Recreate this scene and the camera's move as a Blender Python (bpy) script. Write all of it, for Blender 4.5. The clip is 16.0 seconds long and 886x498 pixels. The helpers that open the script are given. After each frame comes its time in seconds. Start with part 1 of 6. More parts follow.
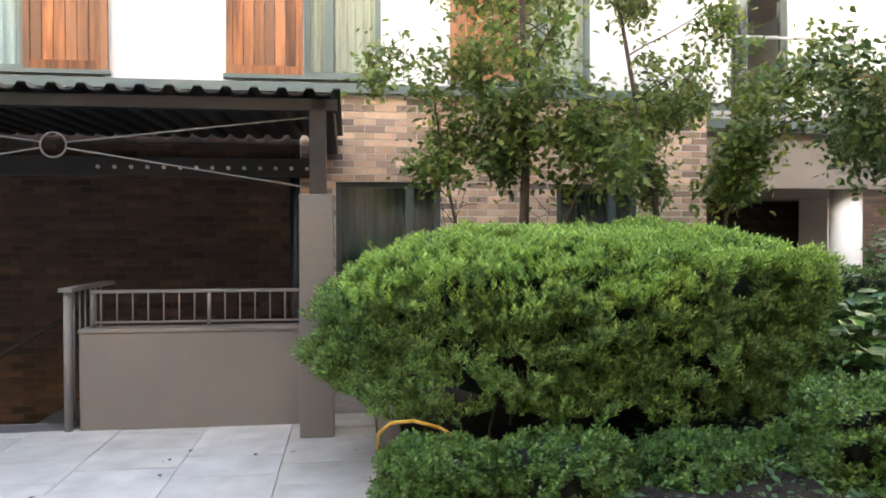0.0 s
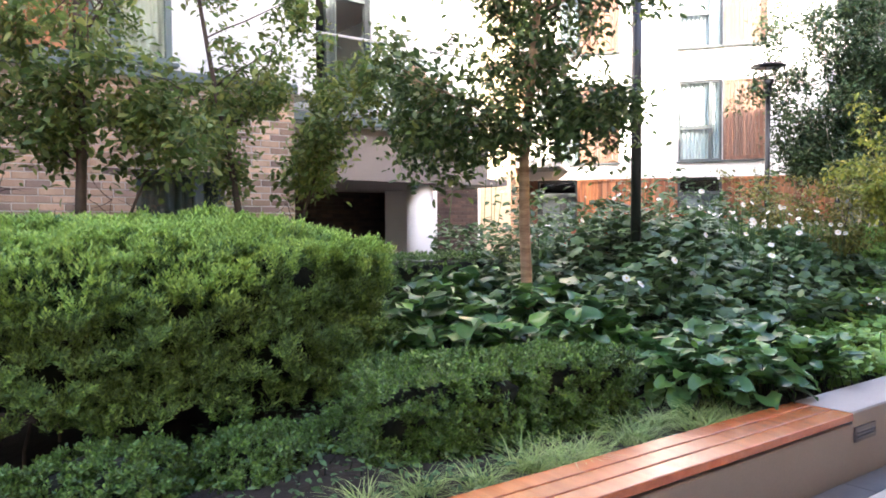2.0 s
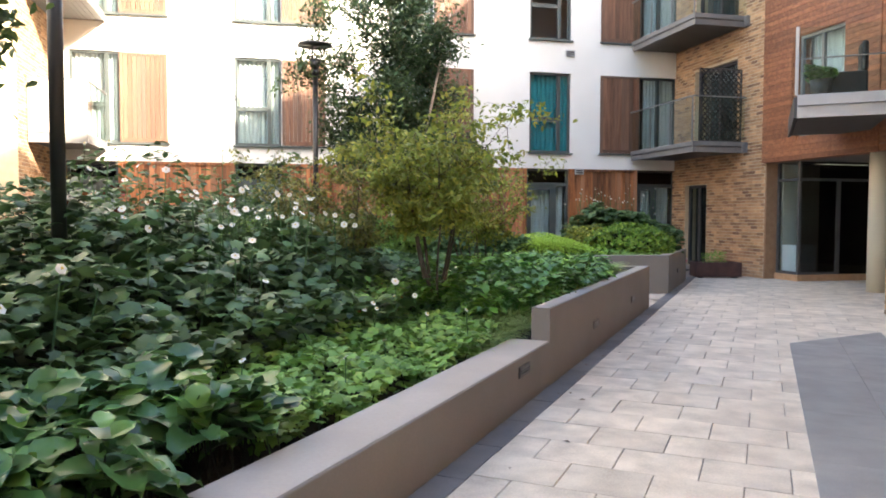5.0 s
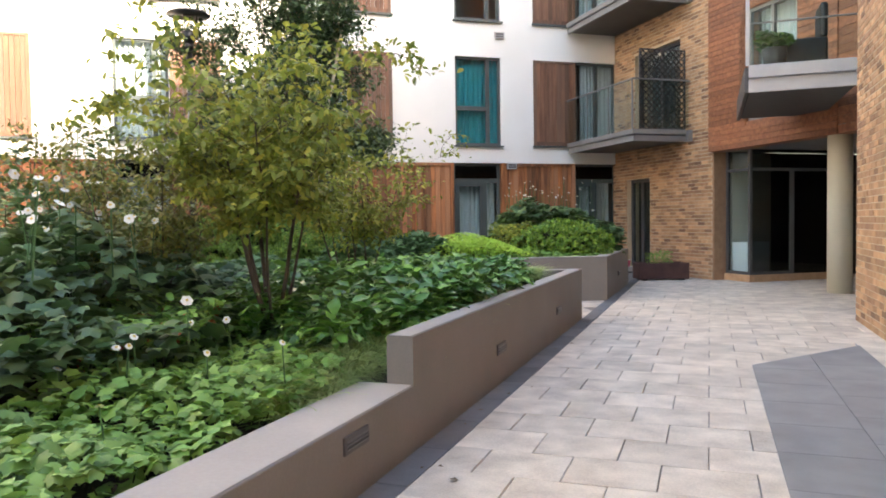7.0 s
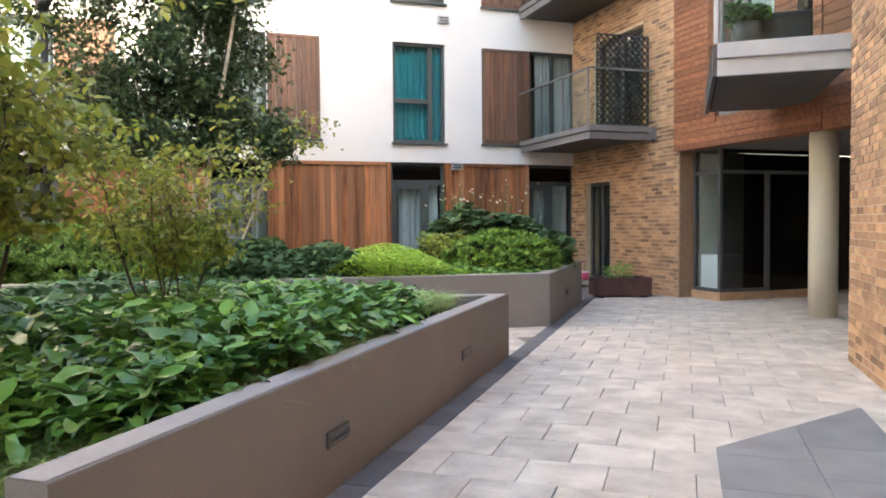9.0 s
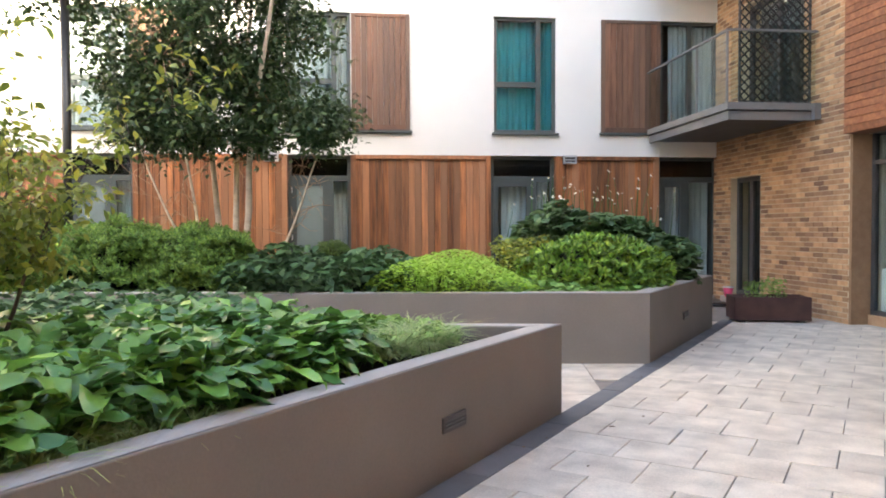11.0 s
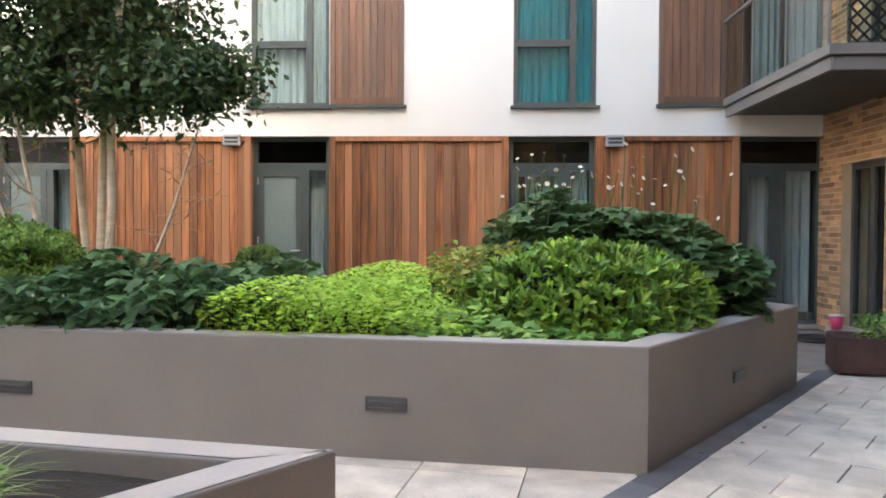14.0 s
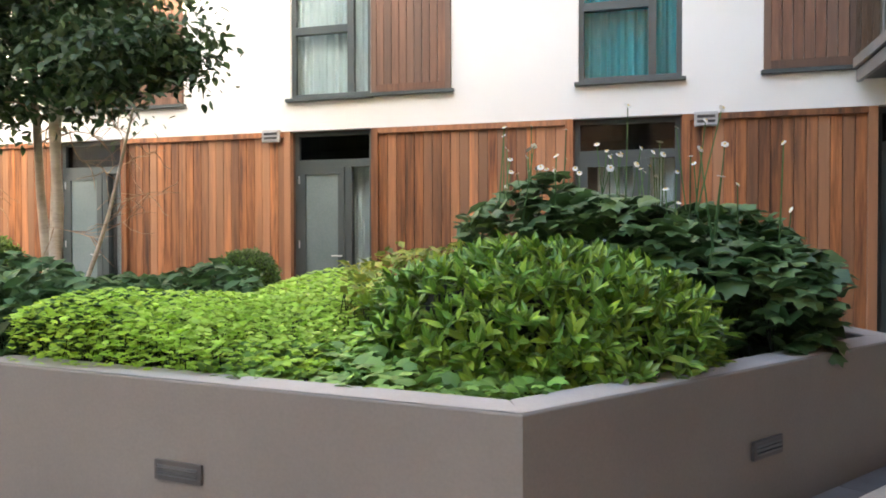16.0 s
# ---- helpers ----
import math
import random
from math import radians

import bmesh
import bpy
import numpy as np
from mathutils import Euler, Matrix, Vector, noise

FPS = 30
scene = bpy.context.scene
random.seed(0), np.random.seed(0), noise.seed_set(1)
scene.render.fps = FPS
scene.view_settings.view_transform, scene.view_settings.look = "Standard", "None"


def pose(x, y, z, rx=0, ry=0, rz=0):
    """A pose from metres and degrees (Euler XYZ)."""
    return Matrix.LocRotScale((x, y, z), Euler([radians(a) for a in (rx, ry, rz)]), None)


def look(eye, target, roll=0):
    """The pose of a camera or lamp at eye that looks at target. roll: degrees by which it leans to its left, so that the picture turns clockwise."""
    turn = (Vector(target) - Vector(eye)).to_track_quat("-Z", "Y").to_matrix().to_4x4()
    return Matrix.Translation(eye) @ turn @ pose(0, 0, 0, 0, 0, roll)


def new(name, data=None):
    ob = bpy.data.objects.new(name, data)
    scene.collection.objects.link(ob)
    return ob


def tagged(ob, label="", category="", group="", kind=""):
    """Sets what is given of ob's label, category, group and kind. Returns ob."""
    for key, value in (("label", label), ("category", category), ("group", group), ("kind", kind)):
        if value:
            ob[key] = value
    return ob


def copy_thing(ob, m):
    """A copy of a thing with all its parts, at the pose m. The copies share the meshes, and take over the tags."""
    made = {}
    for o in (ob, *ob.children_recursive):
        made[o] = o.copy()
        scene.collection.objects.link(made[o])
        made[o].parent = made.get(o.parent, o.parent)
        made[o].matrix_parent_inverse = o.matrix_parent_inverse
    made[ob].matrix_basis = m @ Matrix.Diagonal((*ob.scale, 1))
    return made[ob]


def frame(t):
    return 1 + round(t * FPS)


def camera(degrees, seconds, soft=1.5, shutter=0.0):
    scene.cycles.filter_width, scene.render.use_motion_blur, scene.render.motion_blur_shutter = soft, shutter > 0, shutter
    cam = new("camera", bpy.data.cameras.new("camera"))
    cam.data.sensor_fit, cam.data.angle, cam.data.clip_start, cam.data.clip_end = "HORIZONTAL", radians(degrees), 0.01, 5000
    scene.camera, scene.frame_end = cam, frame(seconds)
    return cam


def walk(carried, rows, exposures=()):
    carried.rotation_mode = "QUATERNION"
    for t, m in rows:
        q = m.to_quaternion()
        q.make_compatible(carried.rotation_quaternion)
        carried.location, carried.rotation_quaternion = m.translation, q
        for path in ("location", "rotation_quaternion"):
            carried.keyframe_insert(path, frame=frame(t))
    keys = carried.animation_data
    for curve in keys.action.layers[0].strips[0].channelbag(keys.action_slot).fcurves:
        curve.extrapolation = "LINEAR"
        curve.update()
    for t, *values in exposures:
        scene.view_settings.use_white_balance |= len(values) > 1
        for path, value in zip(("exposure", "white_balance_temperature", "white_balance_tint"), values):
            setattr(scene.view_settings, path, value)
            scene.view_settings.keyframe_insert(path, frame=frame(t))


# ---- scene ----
cam = camera(62.1, 16.0, 1.8)
EXPOSURES = [(0.0, 3.15, 6550, 9), (0.8, 3.12, 6350, 10), (1.5, 3.15, 6100, 15), (2.5, 3.12, 5850, 20), (3.5, 3.0, 6150, 13), (4.5, 2.76, 6350, 10), (7.0, 2.90, 6650, 10), (11.0, 3.14, 6650, 10), (13.5, 3.14, 6620, 9), (16.0, 3.20, 6700, 8)]
PATH = [
    (0, (0.72, 0.108, 1.398), (-0.712, 1.505, 1.372), -0.1),
    (0.5, (0.759, 0.097, 1.403), (-0.45, 1.689, 1.37), -0.1),
    (1, (0.811, 0.136, 1.431), (-0.211, 1.855, 1.38), -0.0),
    (1.5, (0.854, 0.196, 1.422), (0.048, 2.026, 1.366), -0.2),
    (2, (0.914, 0.387, 1.421), (0.343, 2.303, 1.358), -0.2),
    (2.5, (0.99, 0.593, 1.444), (0.663, 2.565, 1.375), -0.1),
    (3, (1.151, 0.836, 1.435), (1.02, 2.83, 1.353), -0.1),
    (3.5, (1.32, 1.163, 1.428), (1.346, 3.161, 1.342), -0.15),
    (4, (1.481, 1.586, 1.419), (1.693, 3.573, 1.327), 0.1),
    (4.5, (1.743, 2.041, 1.378), (2.13, 4.002, 1.288), -0.15),
    (4.7, (1.879, 2.184, 1.424), (2.301, 4.137, 1.332), -0.0),
    (7, (3.322, 4.178, 1.288), (3.905, 6.09, 1.213), -0.82),
    (7.5, (3.682, 4.526, 1.329), (4.309, 6.424, 1.253), -0.57),
    (8, (4.031, 4.944, 1.373), (4.718, 6.822, 1.303), -0.42),
    (10.5, (5.959, 7.111, 1.378), (6.323, 9.076, 1.318), -0.4),
    (11, (6.387, 7.572, 1.338), (6.603, 9.56, 1.284), -0.2),
    (11.5, (6.73, 8.095, 1.307), (6.842, 10.091, 1.255), 0.06),
    (12, (7.052, 8.585, 1.319), (7.112, 10.584, 1.269), 0.07),
    (12.5, (7.332, 9.053, 1.32), (7.326, 11.053, 1.268), 0.17),
    (13, (7.639, 9.535, 1.328), (7.611, 11.534, 1.28), 0.2),
    (13.5, (7.914, 10.014, 1.335), (7.859, 12.013, 1.287), 0.32),
    (14, (8.235, 10.496, 1.331), (8.152, 12.494, 1.284), 0.26),
    (14.5, (8.551, 10.939, 1.34), (8.384, 12.932, 1.293), 0.07),
    (15, (8.894, 11.385, 1.324), (8.575, 13.359, 1.282), 0.05),
    (15.5, (9.249, 11.721, 1.317), (8.839, 13.678, 1.276), 0.0),
    (16, (9.602, 12.134, 1.291), (9.059, 14.059, 1.259), -0.08),
]
walk(cam, [(t, look(eye, target, roll)) for t, eye, target, roll in PATH], EXPOSURES)

# ---- light ----
SUN_EL, SUN_AZ = radians(27.0), math.atan2(0.64, -0.77)   # azimuth of the sun, seen from the court
world = bpy.data.worlds.new("sky_world")
scene.world = world
world.use_nodes = True
wn = world.node_tree.nodes
sky = wn.new("ShaderNodeTexSky")
sky.sky_type, sky.sun_disc = "NISHITA", False
sky.sun_elevation, sky.sun_rotation = SUN_EL, SUN_AZ
sky.air_density, sky.dust_density = 1.2, 4.0
wn["Background"].inputs["Strength"].default_value = 0.15
world.node_tree.links.new(sky.outputs["Color"], wn["Background"].inputs["Color"])
sun = new("sun", bpy.data.lights.new("sun", "SUN"))
sun.data.energy, sun.data.angle, sun.data.color = 4.0, radians(0.6), (1.0, 0.86, 0.68)
sun.matrix_world = look((0.64 * 40, -0.77 * 40, 40 * math.tan(SUN_EL)), (0, 0, 0))

# ---- materials ----


def mat(name, c1, c2, scale=3.0, rough=0.8, bump=0.15, fine=60.0, metal=0.0, vary=0.0, stretch=(1, 1, 1), spec=0.5, third=None):
    """Two colours mixed by coarse and fine noise, fine relief, and a change from piece to piece."""
    m = bpy.data.materials.new(name)
    m.use_nodes = True
    nt = m.node_tree
    n, l = nt.nodes, nt.links
    b = n["Principled BSDF"]
    co = n.new("ShaderNodeTexCoord")
    mp = n.new("ShaderNodeMapping")
    mp.inputs["Scale"].default_value = stretch
    if vary:
        oi, mulv, addv = n.new("ShaderNodeObjectInfo"), n.new("ShaderNodeVectorMath"), n.new("ShaderNodeVectorMath")
        mulv.operation, addv.operation = "SCALE", "ADD"
        mulv.inputs[0].default_value = (37.0, 23.0, 51.0)
        l.new(oi.outputs["Random"], mulv.inputs["Scale"])
        l.new(co.outputs["Object"], addv.inputs[0])
        l.new(mulv.outputs[0], addv.inputs[1])
        l.new(addv.outputs[0], mp.inputs["Vector"])
    else:
        l.new(co.outputs["Object"], mp.inputs["Vector"])
    n1, n2 = n.new("ShaderNodeTexNoise"), n.new("ShaderNodeTexNoise")
    n1.inputs["Scale"].default_value, n1.inputs["Detail"].default_value = scale, 5
    n2.inputs["Scale"].default_value, n2.inputs["Detail"].default_value = fine, 3
    l.new(mp.outputs["Vector"], n1.inputs["Vector"])
    l.new(mp.outputs["Vector"], n2.inputs["Vector"])
    add = n.new("ShaderNodeMath")
    add.operation = "MULTIPLY_ADD"
    add.inputs[1].default_value = 0.45
    l.new(n2.outputs["Fac"], add.inputs[0])
    l.new(n1.outputs["Fac"], add.inputs[2])
    ramp = n.new("ShaderNodeValToRGB")
    ramp.color_ramp.elements[0].position, ramp.color_ramp.elements[1].position = 0.5, 0.95
    ramp.color_ramp.elements[0].color, ramp.color_ramp.elements[1].color = (*c1, 1), (*c2, 1)
    l.new(add.outputs[0], ramp.inputs["Fac"])
    col = ramp.outputs["Color"]
    if vary:
        ob, geo = n.new("ShaderNodeObjectInfo"), n.new("ShaderNodeNewGeometry")
        s = n.new("ShaderNodeMath")
        s.operation = "ADD"
        l.new(ob.outputs["Random"], s.inputs[0])
        l.new(geo.outputs["Random Per Island"], s.inputs[1])
        fr = n.new("ShaderNodeMath")
        fr.operation = "FRACT"
        l.new(s.outputs[0], fr.inputs[0])
        if third:
            mx = n.new("ShaderNodeMixRGB")
            mx.inputs["Color2"].default_value = (*third, 1)
            pw = n.new("ShaderNodeMath")
            pw.operation = "POWER"
            pw.inputs[1].default_value = 2.2
            l.new(fr.outputs[0], pw.inputs[0])
            l.new(pw.outputs[0], mx.inputs["Fac"])
            l.new(col, mx.inputs["Color1"])
            col = mx.outputs["Color"]
        fr2 = n.new("ShaderNodeMath")
        fr2.operation = "MULTIPLY"
        fr2.inputs[1].default_value = 7.31
        l.new(fr.outputs[0], fr2.inputs[0])
        fr3 = n.new("ShaderNodeMath")
        fr3.operation = "FRACT"
        l.new(fr2.outputs[0], fr3.inputs[0])
        mr = n.new("ShaderNodeMapRange")
        mr.inputs["To Min"].default_value, mr.inputs["To Max"].default_value = 1 - vary, 1 + vary
        l.new(fr3.outputs[0], mr.inputs["Value"])
        hs = n.new("ShaderNodeHueSaturation")
        l.new(mr.outputs[0], hs.inputs["Value"])
        l.new(col, hs.inputs["Color"])
        col = hs.outputs["Color"]
    l.new(col, b.inputs["Base Color"])
    b.inputs["Roughness"].default_value, b.inputs["Metallic"].default_value = rough, metal
    b.inputs["Specular IOR Level"].default_value = spec
    if bump:
        bp = n.new("ShaderNodeBump")
        bp.inputs["Strength"].default_value, bp.inputs["Distance"].default_value = bump, 0.01
        l.new(add.outputs[0], bp.inputs["Height"])
        l.new(bp.outputs["Normal"], b.inputs["Normal"])
    return m


def leaf_mat(name, c1, c2, third=None, vary=0.35, rough=0.45, through_light=0.25, spec=0.4):
    m = mat(name, c1, c2, 4.0, rough, 0.0, 30.0, vary=vary, third=third, spec=spec)
    n, l = m.node_tree.nodes, m.node_tree.links
    b, out = n["Principled BSDF"], n["Material Output"]
    tr, mx = n.new("ShaderNodeBsdfTranslucent"), n.new("ShaderNodeMixShader")
    src = b.inputs["Base Color"].links[0].from_socket
    l.new(src, tr.inputs["Color"])
    mx.inputs["Fac"].default_value = through_light
    l.new(b.outputs[0], mx.inputs[1])
    l.new(tr.outputs[0], mx.inputs[2])
    l.new(mx.outputs[0], out.inputs["Surface"])
    return m


def glass_mat(name, tint=(0.9, 0.95, 0.95), rough=0.02, ior=1.5):
    """A thin pane: clear, with a mirror's gloss at a low angle."""
    m = bpy.data.materials.new(name)
    m.use_nodes = True
    n, l = m.node_tree.nodes, m.node_tree.links
    tr, gl, mx, fr = n.new("ShaderNodeBsdfTransparent"), n.new("ShaderNodeBsdfGlossy"), n.new("ShaderNodeMixShader"), n.new("ShaderNodeLayerWeight")
    pw, ma = n.new("ShaderNodeMath"), n.new("ShaderNodeMath")
    pw.operation, ma.operation = "POWER", "MULTIPLY_ADD"
    pw.inputs[1].default_value = 4.0
    ma.inputs[1].default_value, ma.inputs[2].default_value = 0.55, (ior - 1) ** 2 / (ior + 1) ** 2
    tr.inputs["Color"].default_value = (*tint, 1)
    gl.inputs["Roughness"].default_value = rough
    l.new(fr.outputs["Facing"], pw.inputs[0])
    l.new(pw.outputs[0], ma.inputs[0])
    l.new(ma.outputs[0], mx.inputs["Fac"])
    l.new(tr.outputs[0], mx.inputs[1])
    l.new(gl.outputs[0], mx.inputs[2])
    l.new(mx.outputs[0], n["Material Output"].inputs["Surface"])
    return m


RENDER = mat("white_render", (0.76, 0.745, 0.71), (0.82, 0.805, 0.775), 0.8, 0.9, 0.12, 90)
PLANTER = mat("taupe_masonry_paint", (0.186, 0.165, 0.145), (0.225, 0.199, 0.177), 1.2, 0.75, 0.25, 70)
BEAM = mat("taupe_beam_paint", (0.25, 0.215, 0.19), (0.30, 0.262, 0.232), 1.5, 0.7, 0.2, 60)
# planter paint made paler, to stand for sky light on upward faces
TAUPE_LIT = mat("taupe_paint_lit_by_sky", (0.35, 0.31, 0.282), (0.42, 0.376, 0.342), 1.5, 0.7, 0.2, 60)
CEDAR = mat("cedar_board", (0.085, 0.030, 0.013), (0.50, 0.185, 0.062), 2.6, 0.55, 0.4, 9, vary=0.42, stretch=(5, 5, 0.35), third=(0.34, 0.17, 0.09))
CEDAR_DK = mat("weathered_cedar_board", (0.10, 0.045, 0.026), (0.24, 0.115, 0.065), 3.0, 0.65, 0.35, 14, vary=0.25, stretch=(5, 5, 0.35), third=(0.16, 0.10, 0.07))
CEDAR_H = mat("cedar_siding", (0.16, 0.055, 0.025), (0.33, 0.13, 0.055), 3.0, 0.6, 0.35, 14, vary=0.3, stretch=(5, 0.35, 5))
BENCHWOOD = mat("oiled_hardwood_slat", (0.30, 0.072, 0.02), (0.45, 0.135, 0.04), 2.5, 0.22, 0.2, 22, vary=0.15, stretch=(6, 0.5, 6), spec=0.6)
FRAME = mat("grey_green_aluminium", (0.055, 0.068, 0.066), (0.07, 0.085, 0.082), 2.0, 0.45, 0.05, 80)
GREENFRAME = mat("grey_green_cill", (0.13, 0.17, 0.165), (0.16, 0.20, 0.19), 2.0, 0.5, 0.05, 80)
CANOPY = mat("near_black_canopy_steel", (0.014, 0.014, 0.015), (0.024, 0.023, 0.023), 3.0, 0.55, 0.1, 60)
DARKMETAL = mat("dark_grey_steel", (0.055, 0.052, 0.052), (0.075, 0.072, 0.07), 3.0, 0.5, 0.1, 80)
GREYSTEEL = mat("grey_painted_steel", (0.17, 0.165, 0.16), (0.21, 0.205, 0.20), 3.0, 0.5, 0.1, 80)
PALESTEEL = mat("pale_galvanised_steel", (0.42, 0.42, 0.43), (0.52, 0.52, 0.52), 3.0, 0.45, 0.1, 60, metal=0.3)
BLACKMETAL = mat("black_lamp_paint", (0.012, 0.012, 0.013), (0.02, 0.02, 0.02), 3.0, 0.4, 0.05, 80)
BRICK_TAN = mat("yellow_stock_brick", (0.40, 0.228, 0.118), (0.54, 0.34, 0.188), 9.0, 0.9, 0.5, 60, vary=0.24, third=(0.22, 0.125, 0.078))
BRICK_MIX = mat("mixed_stock_brick", (0.52, 0.345, 0.235), (0.64, 0.465, 0.33), 9.0, 0.9, 0.5, 60, vary=0.35, third=(0.22, 0.16, 0.14))
# brick under cover: the shade there is put into its colour
BRICK_SHADED = mat("shaded_red_brown_brick", (0.050, 0.030, 0.023), (0.080, 0.047, 0.035), 9.0, 0.9, 0.5, 60, vary=0.35, third=(0.030, 0.020, 0.017))
MORTAR_TAN = mat("sandy_mortar", (0.50, 0.39, 0.26), (0.58, 0.47, 0.33), 6.0, 0.95, 0.4, 90)
MORTAR_GREY = mat("grey_mortar", (0.55, 0.49, 0.43), (0.64, 0.58, 0.51), 6.0, 0.95, 0.4, 90)
# mortar and walls under cover, darkened in colour to stand for shade
MORTAR_SHADED = mat("shaded_mortar", (0.045, 0.035, 0.030), (0.058, 0.048, 0.040), 6.0, 0.95, 0.4, 90)
PAVER = mat("pinkish_concrete_paver", (0.46, 0.39, 0.315), (0.75, 0.655, 0.54), 4.2, 0.85, 0.35, 90, vary=0.09)
PAVER_PALE = mat("pale_granite_paver", (0.44, 0.42, 0.39), (0.62, 0.60, 0.57), 4.0, 0.8, 0.3, 120, vary=0.09)
TARMAC = mat("smooth_grey_paving", (0.225, 0.212, 0.205), (0.305, 0.288, 0.275), 3.0, 0.8, 0.2, 140, vary=0.05)
JOINT = mat("sand_joint", (0.20, 0.175, 0.15), (0.28, 0.245, 0.215), 5.0, 0.95, 0.4, 120)
DRAIN = mat("dark_slate_edging", (0.11, 0.108, 0.112), (0.16, 0.155, 0.16), 4.0, 0.7, 0.3, 90, vary=0.15)
SOIL = mat("bark_soil", (0.011, 0.0075, 0.005), (0.0275, 0.019, 0.013), 9.0, 0.95, 1.0, 50)
# near-black, since the shade inside the plants is put into this colour
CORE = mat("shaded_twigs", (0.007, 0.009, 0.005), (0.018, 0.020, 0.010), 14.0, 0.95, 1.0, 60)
BARK_BIRCH = mat("cream_birch_bark", (0.42, 0.34, 0.26), (0.70, 0.62, 0.51), 3.0, 0.7, 0.4, 25, stretch=(1, 1, 5))
BARK_TAN = mat("tan_birch_bark", (0.20, 0.115, 0.07), (0.50, 0.34, 0.22), 4.0, 0.7, 0.4, 25, stretch=(1, 1, 5))
BARK_DARK = mat("brown_bark", (0.050, 0.034, 0.026), (0.105, 0.072, 0.054), 6.0, 0.85, 0.5, 30)
CURTAIN = mat("white_voile_curtain", (0.50, 0.53, 0.53), (0.62, 0.64, 0.63), 2.0, 0.9, 0.1, 60)
CURTAIN_TEAL = mat("teal_curtain", (0.00744, 0.211, 0.248), (0.0186, 0.31, 0.347), 2.0, 0.8, 0.1, 60)
BLIND = mat("cream_roller_blind", (0.62, 0.58, 0.47), (0.68, 0.64, 0.53), 2.0, 0.9, 0.1, 60)
FROST = mat("frosted_door_film", (0.15, 0.19, 0.185), (0.22, 0.26, 0.255), 1.0, 0.2, 0.02, 60)
# plaster with the lack of indoor light put into its colour
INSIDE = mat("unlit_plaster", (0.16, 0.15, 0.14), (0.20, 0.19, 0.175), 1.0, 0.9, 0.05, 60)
BEIGE = mat("beige_lobby_paint", (0.50, 0.46, 0.36), (0.56, 0.52, 0.41), 1.0, 0.85, 0.05, 60)
WHITEPAINT = mat("white_gloss_paint", (0.74, 0.74, 0.73), (0.80, 0.80, 0.79), 1.0, 0.4, 0.05, 60)
CORTEN = mat("rust_brown_steel", (0.055, 0.022, 0.018), (0.10, 0.045, 0.035), 5.0, 0.65, 0.3, 60)
PETAL = mat("white_petal", (0.72, 0.711, 0.675), (0.774, 0.765, 0.729), 4.0, 0.6, 0.0, 30)
REDPETAL = mat("rust_red_leaf", (0.34, 0.06, 0.025), (0.45, 0.14, 0.04), 4.0, 0.6, 0.0, 30, vary=0.3)
PISTIL = mat("yellow_stamen", (0.6, 0.4, 0.04), (0.7, 0.5, 0.08), 4.0, 0.7, 0.0, 30)
DEADLEAF = mat("brown_dead_leaf", (0.10, 0.06, 0.03), (0.20, 0.13, 0.06), 5.0, 0.8, 0.0, 40, vary=0.3)
HOSE = mat("yellow_hose", (0.55, 0.30, 0.03), (0.65, 0.38, 0.05), 3.0, 0.4, 0.0, 40)
GLASS = glass_mat("clear_glass")
GLASS_GREEN = glass_mat("greenish_rail_glass", (0.90, 0.95, 0.93), 0.02, 1.3)
SMOKED = glass_mat("smoked_glass", (0.45, 0.45, 0.44), 0.02, 1.45)
BLACKLATH = mat("black_stained_lath", (0.012, 0.012, 0.011), (0.022, 0.021, 0.019), 6.0, 0.7, 0.2, 80)
BEZEL = mat("dark_bronze_bezel", (0.062, 0.054, 0.05), (0.085, 0.075, 0.07), 6.0, 0.45, 0.1, 80)
LENS = mat("dull_light_lens", (0.075, 0.075, 0.078), (0.11, 0.11, 0.11), 5.0, 0.3, 0.2, 80)

L_HEDGE = leaf_mat("hedge_leaf", (0.060, 0.125, 0.036), (0.11, 0.20, 0.055), (0.27, 0.43, 0.09), 0.25, 0.5, 0.12)
# hedge leaf made paler, to stand for light on the hedge's top
L_HEDGE_LIT = leaf_mat("sunlit_hedge_leaf", (0.20, 0.34, 0.075), (0.30, 0.47, 0.10), (0.43, 0.60, 0.12), 0.2, 0.5, 0.25)
L_MOUND = leaf_mat("mound_leaf", (0.0825, 0.175, 0.0338), (0.15, 0.275, 0.0546), (0.28, 0.43, 0.08), 0.35)
L_BOX = leaf_mat("box_leaf", (0.040, 0.092, 0.018), (0.082, 0.168, 0.033), (0.19, 0.32, 0.065), 0.3, 0.30, 0.12)
L_BIRCH = leaf_mat("birch_leaf", (0.085, 0.145, 0.038), (0.145, 0.225, 0.058), (0.28, 0.30, 0.08), 0.4, 0.45, 0.4)
L_BIRCH_DK = leaf_mat("dark_birch_leaf", (0.0291, 0.062, 0.026), (0.0582, 0.105, 0.039), (0.107, 0.15, 0.0585), 0.4)
L_HOSTA = leaf_mat("hosta_leaf", (0.044, 0.112, 0.038), (0.086, 0.186, 0.060), (0.17, 0.31, 0.065), 0.35, 0.30)
L_BANK = leaf_mat("glossy_bank_leaf", (0.060, 0.160, 0.038), (0.120, 0.27, 0.058), (0.25, 0.46, 0.075), 0.3, 0.28, 0.2)
L_ANEM = leaf_mat("anemone_leaf", (0.045, 0.095, 0.034), (0.085, 0.16, 0.05), (0.14, 0.215, 0.075), 0.4, 0.42)
L_DARK = leaf_mat("dark_ground_leaf", (0.0372, 0.09, 0.0312), (0.0756, 0.156, 0.0546), (0.116, 0.204, 0.078), 0.35, 0.58)
